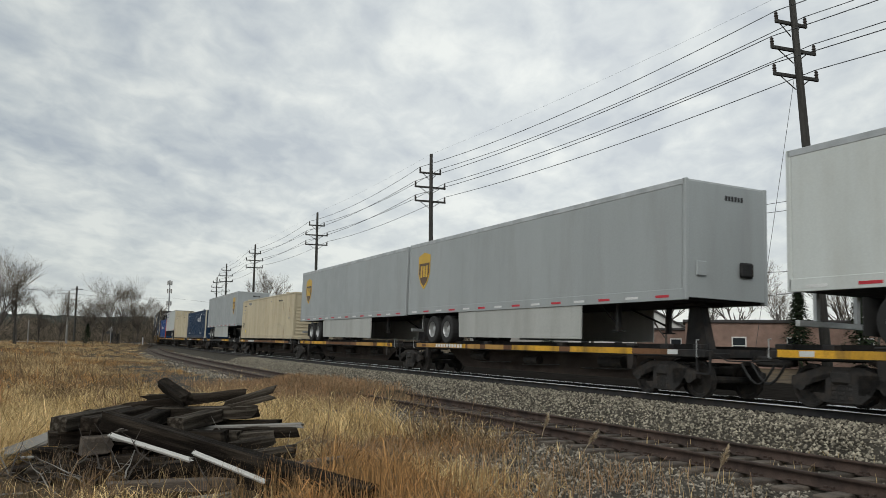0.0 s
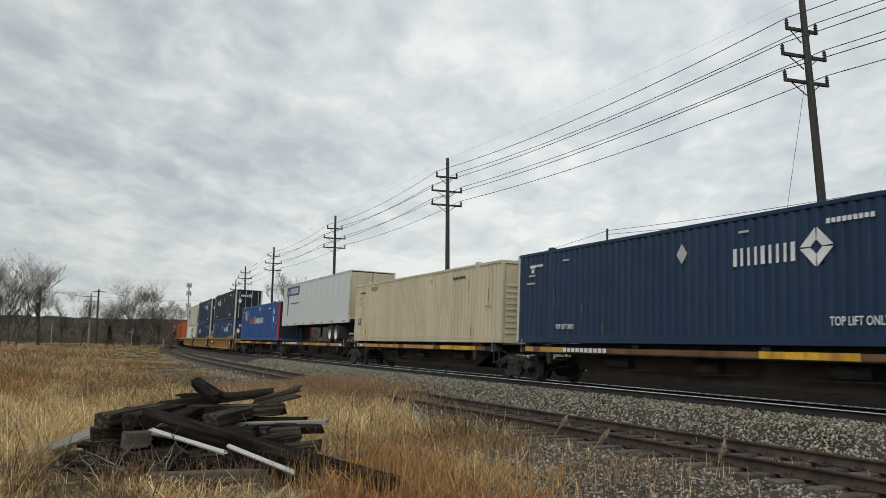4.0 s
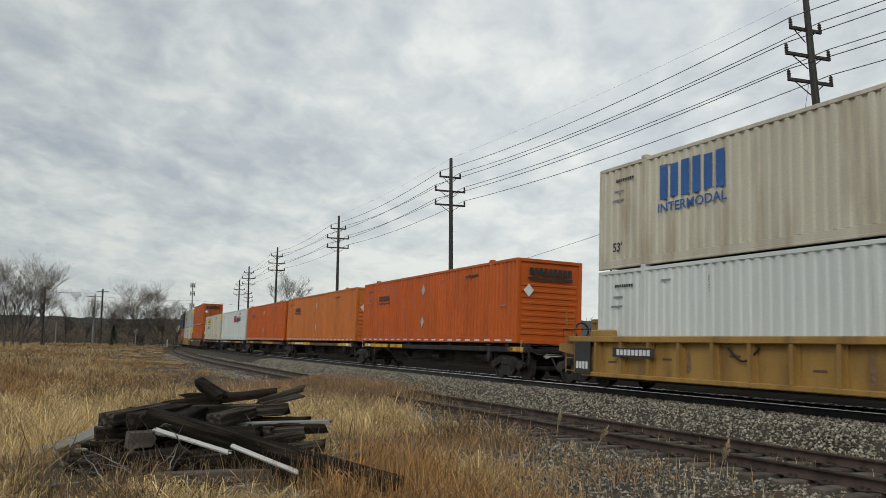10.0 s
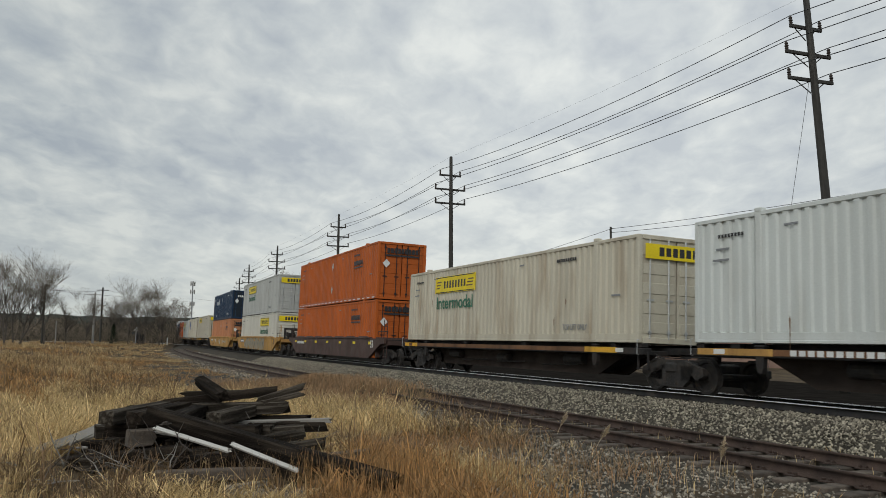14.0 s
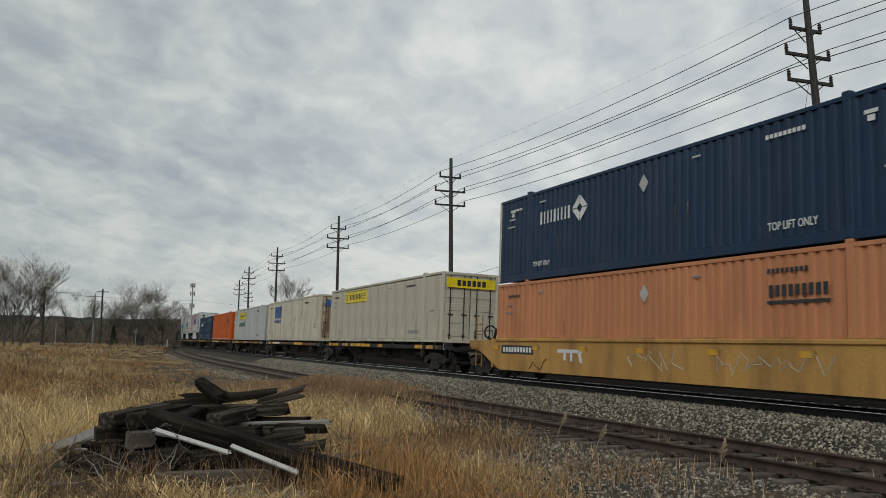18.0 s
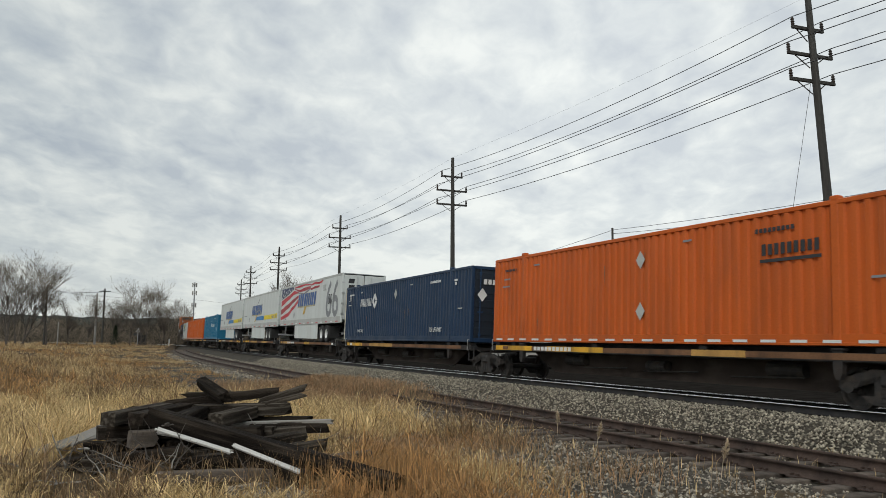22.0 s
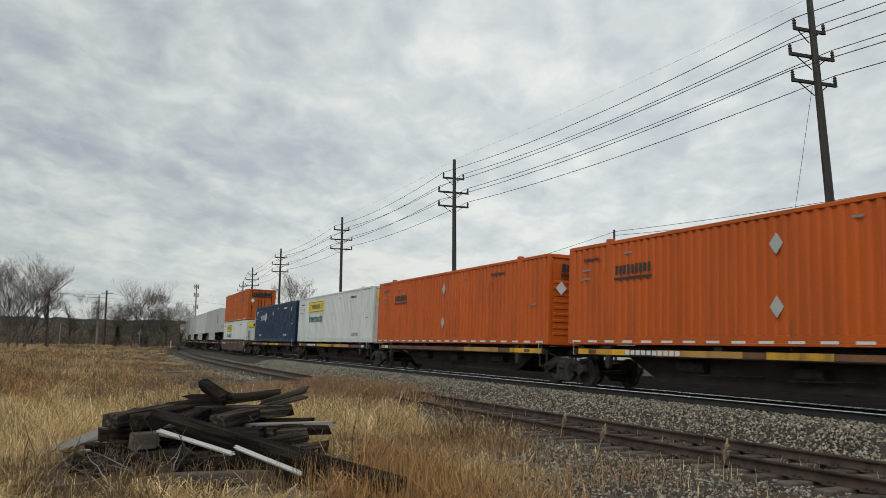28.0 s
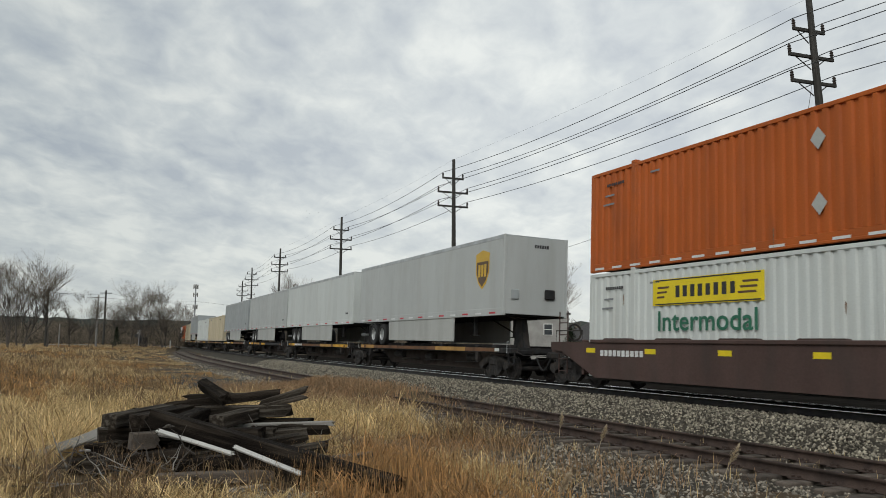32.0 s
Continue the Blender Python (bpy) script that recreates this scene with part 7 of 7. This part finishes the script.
def build_stones():
    rnd = np.random.default_rng(7)
    n = 62000
    s = -11 + 60 * rnd.random(n) ** 1.35
    stones("ballast_stones", "loose grey and tan ballast stones beside the main line", along(MAIN, s, rnd.uniform(0.95, 4.3, n), MAIN_BED), 0.030, STONE, rnd)
    n = 46000
    s = -9 + 46 * rnd.random(n) ** 1.35
    off = np.where(rnd.random(n) < 0.72, rnd.uniform(0.8, 5.6, n), rnd.uniform(-2.3, 0.8, n))
    keep = (np.abs(np.abs(off) - 0.7525) > 0.12) & ((off < 2.6) | (s < 5 + 3 * rnd.random(n)))
    stones("spur_stones", "weathered grey ballast stones along the spur", along(SPUR, s[keep], off[keep], SPUR_BED), 0.026, OLD_STONE, rnd)
    # coarser looking farther off, where the bed runs clear of weeds
    n = 9000
    s = 16 + 70 * rnd.random(n) ** 1.5
    off = rnd.uniform(-3.4, 2.6, n)
    keep = np.abs(np.abs(off) - 0.7525) > 0.14
    stones("spur_stones_far", "pale ballast stones along the far spur", along(SPUR, s[keep], off[keep], SPUR_BED), 0.05, OLD_STONE, rnd)
    # bare gravelly spots before the heap
    n = 3600
    g, q = rnd.uniform(0, 2 * np.pi, n), np.sqrt(rnd.random(n)) * rnd.uniform(0.7, 1.25, n)
    left = rnd.random(n) < 0.5
    x = np.where(left, -4.55 + 1.1 * q * np.cos(g), -2.1 + 0.85 * q * np.cos(g))
    y = np.where(left, 9.35 + 0.5 * q * np.sin(g), 9.75 + 0.65 * q * np.sin(g))
    stones("gravel_spots", "grey gravel on bare spots of the field", (x, y, ground_height(x, y)), 0.020, OLD_STONE, rnd)


build_stones()


# ---- dry grass and weeds ----
def blades(name, label, x, y, z, h, w, material, rnd, droop=0.35, out=None, curl=False):
    """Stalks that lean outwards; curl: each is an arch that bows over and lets its tip hang."""
    n = len(x)
    a = rnd.uniform(0, 2 * np.pi, n)
    lean = rnd.uniform(0.05, droop, n) * h
    g = rnd.uniform(0, 2 * np.pi, n) if out is None else out + rnd.normal(0, 0.7, n)
    dx, dy = np.cos(a) * w / 2, np.sin(a) * w / 2
    lx, ly = np.cos(g) * lean, np.sin(g) * lean
    hang = rnd.uniform(0.0, 0.55, n) if curl else np.zeros(n)
    steps = ((-0.03, 0.0, 1.0), (0.45, 0.12, 0.95), (0.85, 0.45, 0.8), (1.0, 1.0, 0.0)) if curl else ((-0.03, 0.0, 1.0), (0.6, 0.35, 0.8), (1.0, 1.0, 0.0))
    m = len(steps) * 2 - 1
    v = np.empty((n, m, 3))
    for k, (up, way, thick) in enumerate(steps):
        rise = h * up if k else np.full(n, up)
        if k == len(steps) - 1:
            v[:, m - 1] = np.stack([x + lx, y + ly, z + rise * (1 - hang)], -1)
            break
        for q, sgn in ((0, -1), (1, 1)):
            v[:, 2 * k + q] = np.stack([x + sgn * dx * thick + lx * way, y + sgn * dy * thick + ly * way, z + rise], -1)
    tri = [t for k in range(len(steps) - 2) for t in ((2 * k, 2 * k + 1, 2 * k + 3), (2 * k, 2 * k + 3, 2 * k + 2))] + [(m - 3, m - 2, m - 1)]
    f = (np.arange(n)[:, None, None] * m + np.array(tri)[None]).reshape(-1, 3)
    ob = new(name, raw_mesh(name, v.reshape(-1, 3), f, material))
    tagged(ob, label, "grass", kind="stuff")


def patchy(x, y, scale, seed):
    return (np.sin(x * scale + seed) * np.sin(y * scale * 1.3 + seed * 2.1) + 0.6 * np.sin(x * scale * 2.7 + y * scale * 1.9 + seed * 3.7)) / 1.6


def build_grass():
    rnd = np.random.default_rng(11)
    # a wedge of field before the camera, thinning with distance
    for name, label, count, r0, r1, wide, seed in (
            ("dry_grass", "matted dry tan grass of the field", 250000, 7.5, 30, 0.0100, 1), ("field_grass", "tall dry grass farther out in the field", 130000, 28, 75, 0.018, 2),
            ("far_grass", "pale dry grass at the far side of the field", 95000, 70, 190, 0.07, 3)):
        tufts = count // (16 if seed == 1 else 12)
        rt = np.sqrt(rnd.uniform(r0 ** 2, r1 ** 2, tufts)) if seed > 1 else r0 + (r1 - r0) * rnd.random(tufts) ** 1.25
        at = rnd.uniform(radians(80), radians(126), tufts)
        mine = rnd.integers(0, tufts, count)
        r, a = rt[mine], at[mine]
        size = 0.075 * (1 + r / 40) * rnd.uniform(0.5, 1.7, tufts)[mine]
        lush = rnd.uniform(0.55, 1.5, tufts)[mine]
        ox, oy = rnd.normal(0, 1, count) * size, rnd.normal(0, 1, count) * size
        out = np.arctan2(oy, ox)
        x, y = r * np.cos(a) + ox, r * np.sin(a) + oy
        s, off = SPUR.locate(x, y)
        sm, offm = MAIN.locate(x, y)
        edge = np.where(s < 8, 3.0 + 1.5 * patchy(x, y, 0.9, 4), np.where(s < 20, 2.0 + 0.5 * patchy(x, y, 1.3, 2), 2.1 + 0.8 * patchy(x, y, 0.5, 2)))
        clear = (np.hypot((x + 2.1) / 0.75, (y - 9.75) / 0.55) < 1) | (np.hypot((x + 4.55) / 0.9, (y - 9.35) / 0.4) < 1)
        keep = (off > edge) & (offm > 3) & ~clear
        thin = 0.50 + 0.7 * patchy(x, y, 1.3, 6) + 0.35 * patchy(x, y, 3.7, 2) + np.where((x > -1) & (off < 4.5), 0.0, 0.30)
        keep &= rnd.random(count) < np.clip(np.where(r < 30, thin, thin + 0.4), 0.05, 1)
        in_heap = (x > -6.0) & (x < -2.0) & (y > 11.2) & (y < 14.6)
        in_heap |= (x > -4.9) & (x < -1.3) & (y > 10.05) & (y < 12.4) & (rnd.random(count) < 0.93)
        in_heap |= (x > -5.3) & (x < -1.2) & (y > 9.9) & (y < 11.3) & (rnd.random(count) < 0.78)
        in_heap |= (x > -0.9) & (y < 14.5) & (rnd.random(count) < np.clip(0.45 + 0.25 * x, 0.45, 0.85))
        keep &= ~in_heap
        x, y, off, r, out, lush = x[keep], y[keep], off[keep], r[keep], out[keep], lush[keep]
        h = (0.10 + 0.34 * rnd.random(len(x)) ** 2) * (1 + 0.6 * patchy(x, y, 0.6, 9) + 0.4 * patchy(x, y, 2.3, 5)) * np.where(r > 70, 0.75, np.where(r > 28, 0.95, 1.0))
        h = np.where((x > -4.7) & (x < -0.3) & (y < 10.7), h * 0.55, h)
        h = np.where((x > -0.9) & (y < 14.5), h * 0.75, h)
        h = np.where((off < 9) & (r > 24), h * np.clip((off - 2) / 8, 0.3, 1), h)
        h = np.maximum(h, 0.06)
        z = ground_height(x, y)
        rust = (patchy(x, y, 0.16, 3.3) + 0.5 * patchy(x, y, 0.7, 5) + np.where((x > -1.5) & (r < 16), 0.55, 0) + np.where((r > 20) & (r < 70), 0.28, 0) - np.where((x < -1.5) & (r < 19), 0.8, 0)) > 0.36
        weed = (patchy(x, y, 0.55, 7.7) + 0.7 * patchy(x, y, 2.1, 1.3) + 0.3 * patchy(x, y, 0.11, 1.7) > np.where(r > 16, 0.58, 0.55)) & (rnd.random(len(x)) < 0.7)
        h = np.where(weed, h * 1.5, h) * lush
        rust &= ~weed
        for mask, mat, tag, word in ((~rust & ~weed, GRASS if seed == 1 else FIELD_GRASS, "", ""), (rust, RUSSET, "_russet", "russet "), (weed, WEED, "_weeds", "dark brown ")):
            blades(name + tag, label if not tag else "patches of " + word + "dead weeds in the dry field", x[mask], y[mask], z[mask], h[mask],
                   wide * rnd.uniform(0.6, 1.5, mask.sum()), mat, rnd, 1.9 if seed == 1 else 1.6, out[mask], curl=seed < 3)
    # weeds that have grown over the spur and along the ballast's foot
    n = 26000
    s = 7 + 14 * rnd.random(n)
    off = rnd.normal(1.9, 1.3, n)
    x, y, z = along(SPUR, s, np.clip(off, -1.6, 4.4), SPUR_BED)
    z = np.maximum(z, ground_height(x, y))
    keep = rnd.random(n) < np.clip(1.5 - np.abs(s - 13.5) / 5, 0, 1)
    blades("track_weeds", "reddish dry weeds overgrowing the spur rails", x[keep], y[keep], z[keep], rnd.uniform(0.06, 0.34, keep.sum()), 0.010 * rnd.uniform(0.6, 1.6, keep.sum()), DEAD_WEED, rnd, 1.3, curl=True)
    n = 9000
    s = -8 + 44 * rnd.random(n)
    off = rnd.uniform(-1.9, 3.6, n)
    x, y, z = along(SPUR, s, off, SPUR_BED)
    keep = rnd.random(n) < np.clip(0.08 + 0.7 * patchy(x, y, 1.4, 8), 0, 1)
    blades("ballast_weeds", "sparse dry weeds among the spur ballast", x[keep], y[keep], z[keep], rnd.uniform(0.06, 0.28, keep.sum()), 0.008 * rnd.uniform(0.6, 1.6, keep.sum()), GRASS, rnd, 0.6)
    # stalks before and among the heap
    n = 2800
    x, y = rnd.uniform(-6.0, -1.2, n), rnd.uniform(10.0, 12.0, n)
    keep = rnd.random(n) < np.clip(0.35 + 0.8 * patchy(x, y, 1.7, 1), 0, 1)
    x, y = x[keep], y[keep]
    blades("heap_stalks", "brown dead stalks in front of the timber heap", x, y, ground_height(x, y), rnd.uniform(0.15, 0.55, len(x)), 0.007 * rnd.uniform(0.6, 1.4, len(x)), WEED, rnd, 0.5)
    # thin upright stalks in the russet patch between the heap and the gravel
    n = 3000
    x, y = rnd.normal(-0.45, 0.8, n), rnd.normal(10.4, 0.8, n)
    keep = rnd.random(n) < np.clip(0.45 + 0.7 * patchy(x, y, 1.5, 3), 0, 1)
    x, y = x[keep], y[keep]
    blades("russet_stalks", "upright russet stalks beside the timber heap", x, y, ground_height(x, y), rnd.uniform(0.2, 0.62, len(x)), 0.006 * rnd.uniform(0.6, 1.4, len(x)), RUSSET, rnd, 0.28)
    # low tangle of brown weeds over the gravel's edge
    n = 9000
    x, y = rnd.normal(0.4, 2.0, n), rnd.normal(13.6, 1.9, n)
    _, off = SPUR.locate(x, y)
    keep = (off > 1.8) & (rnd.random(n) < np.clip(0.25 + 0.9 * patchy(x, y, 1.1, 5), 0, 1)) & ~((x < -1.6) & (y > 11))
    x, y = x[keep], y[keep]
    blades("weed_tangle", "tangled brown weeds at the edge of the gravel", x, y, np.maximum(ground_height(x, y), SPUR.z - 0.24), rnd.uniform(0.1, 0.42, len(x)), 0.008 * rnd.uniform(0.6, 1.4, len(x)), DEAD_WEED, rnd, 1.4, curl=True)


build_grass()


# ---- reed plumes between the rails, swaying ----
REEDS = []


def build_reeds():
    for i, ((x, y), h) in enumerate((((2.29, 16.33), 0.52), ((2.67, 14.35), 0.50), ((3.94, 11.72), 0.55), ((1.23, 9.38), 0.5))):
        p = thing("reed_plume", "pale feathery reed plume beside the rusty rail", "reed", "reeds by the spur", m=pose(x, y, SPUR.z - 0.22))
        part("stalk", Shape().tube((0, 0, 0), (0.03, 0, h * 0.6), 0.006, 0.004, 5), PLUME, p)
        rnd = random.Random(i)
        verts, faces = [], []
        for k in range(260):
            u = rnd.random()
            c = Vector((0.03 + 0.05 * u, 0, h * (0.45 + 0.55 * u)))
            g = rnd.uniform(0, 6.283)
            r = 0.075 * math.sin(math.pi * min(1, u * 0.9 + 0.08))
            e = c + Vector((math.cos(g) * r, math.sin(g) * r, rnd.uniform(0.01, 0.06)))
            sd = Vector((-math.sin(g), math.cos(g), 0.3)) * 0.006
            m = len(verts)
            verts += [tuple(c - sd), tuple(c + sd), tuple(e)]
            faces.append((m, m + 1, m + 2))
        ob = new("plume", raw_mesh("plume", verts, faces, PLUME))
        ob.parent = p
        REEDS.append((p, x, y, i))


build_reeds()


# ---- a few birds crossing the sky at the end ----
BIRDS = []
CROW = surface("dark bird plumage", (0.02, 0.02, 0.022), 0.8, bump=0)


def build_birds():
    small = Matrix.Scale(0.45, 4)
    for i, (dx, dy, dz) in enumerate(((0, 0, 0), (4.2, 3, 1.3), (-1.2, -2, 1.5), (-7.8, 2, -0.9), (-2.0, 4, -1.2))):
        b = thing("bird", "small dark bird gliding in the distance", "bird", "birds in the sky")
        part("body", Shape().lathe([(-0.22, 0.0), (-0.16, 0.03), (0.0, 0.065), (0.12, 0.05), (0.2, 0.02), (0.24, 0.0)], Matrix.Rotation(math.pi / 2, 4, "Y"), 8), CROW, b, m=small)
        for s in (-1, 1):
            part("wing", Shape().add([(0.1, s * 0.04, 0.0), (-0.1, s * 0.04, 0.0), (-0.12, s * 0.3, 0.10), (0.06, s * 0.3, 0.11), (-0.1, s * 0.52, 0.06), (0.1, s * 0.04, 0.015), (-0.1, s * 0.04, 0.015), (-0.12, s * 0.3, 0.112), (0.06, s * 0.3, 0.122)],
                                     [(0, 3, 2, 1), (3, 4, 2), (5, 6, 7, 8), (8, 7, 4), (0, 5, 8, 3), (1, 2, 7, 6)]), CROW, b, m=small)
        part("tail", Shape().box(-0.28, 0, 0, 0.14, 0.1, 0.01), CROW, b, m=small)
        BIRDS.append((b, Vector((dx, dy, dz))))


build_birds()


def motions():
    for ob, mid, lift in MOVERS:
        walk(ob, [(t, on_track(mid - travelled(t), lift)) for t in range(33)])
    for p, x, y, i in REEDS:
        rows = []
        for k in range(65):
            t = k * 0.5
            gust = 10 * math.sin(t * 1.9 + i) + 7 * math.sin(t * 3.1 + 2 * i) + 6 * math.sin(t * 0.45)
            rows.append((t, pose(x, y, SPUR.z - 0.22, 0.5 * gust, 8 + gust, 0)))
        walk(p, rows)
    for b, d in BIRDS:
        rows = []
        for t, at in ((0, (-87.05, 225.0, 2.81)), (26.5, (-70.69, 225.0, 3.78)), (28, (-60.81, 212.0, 12.57)), (29, (-52.53, 200.0, 23.25)), (30.5, (-43.15, 200.0, 28.04)), (32, (-34.15, 200.0, 33.28))):
            rows.append((t, Matrix.Translation(Vector(at) + d * (0.25 + 0.2 * t / 32)) @ pose(0, 0, 0, 0, -20, 5)))
        walk(b, rows)


motions()
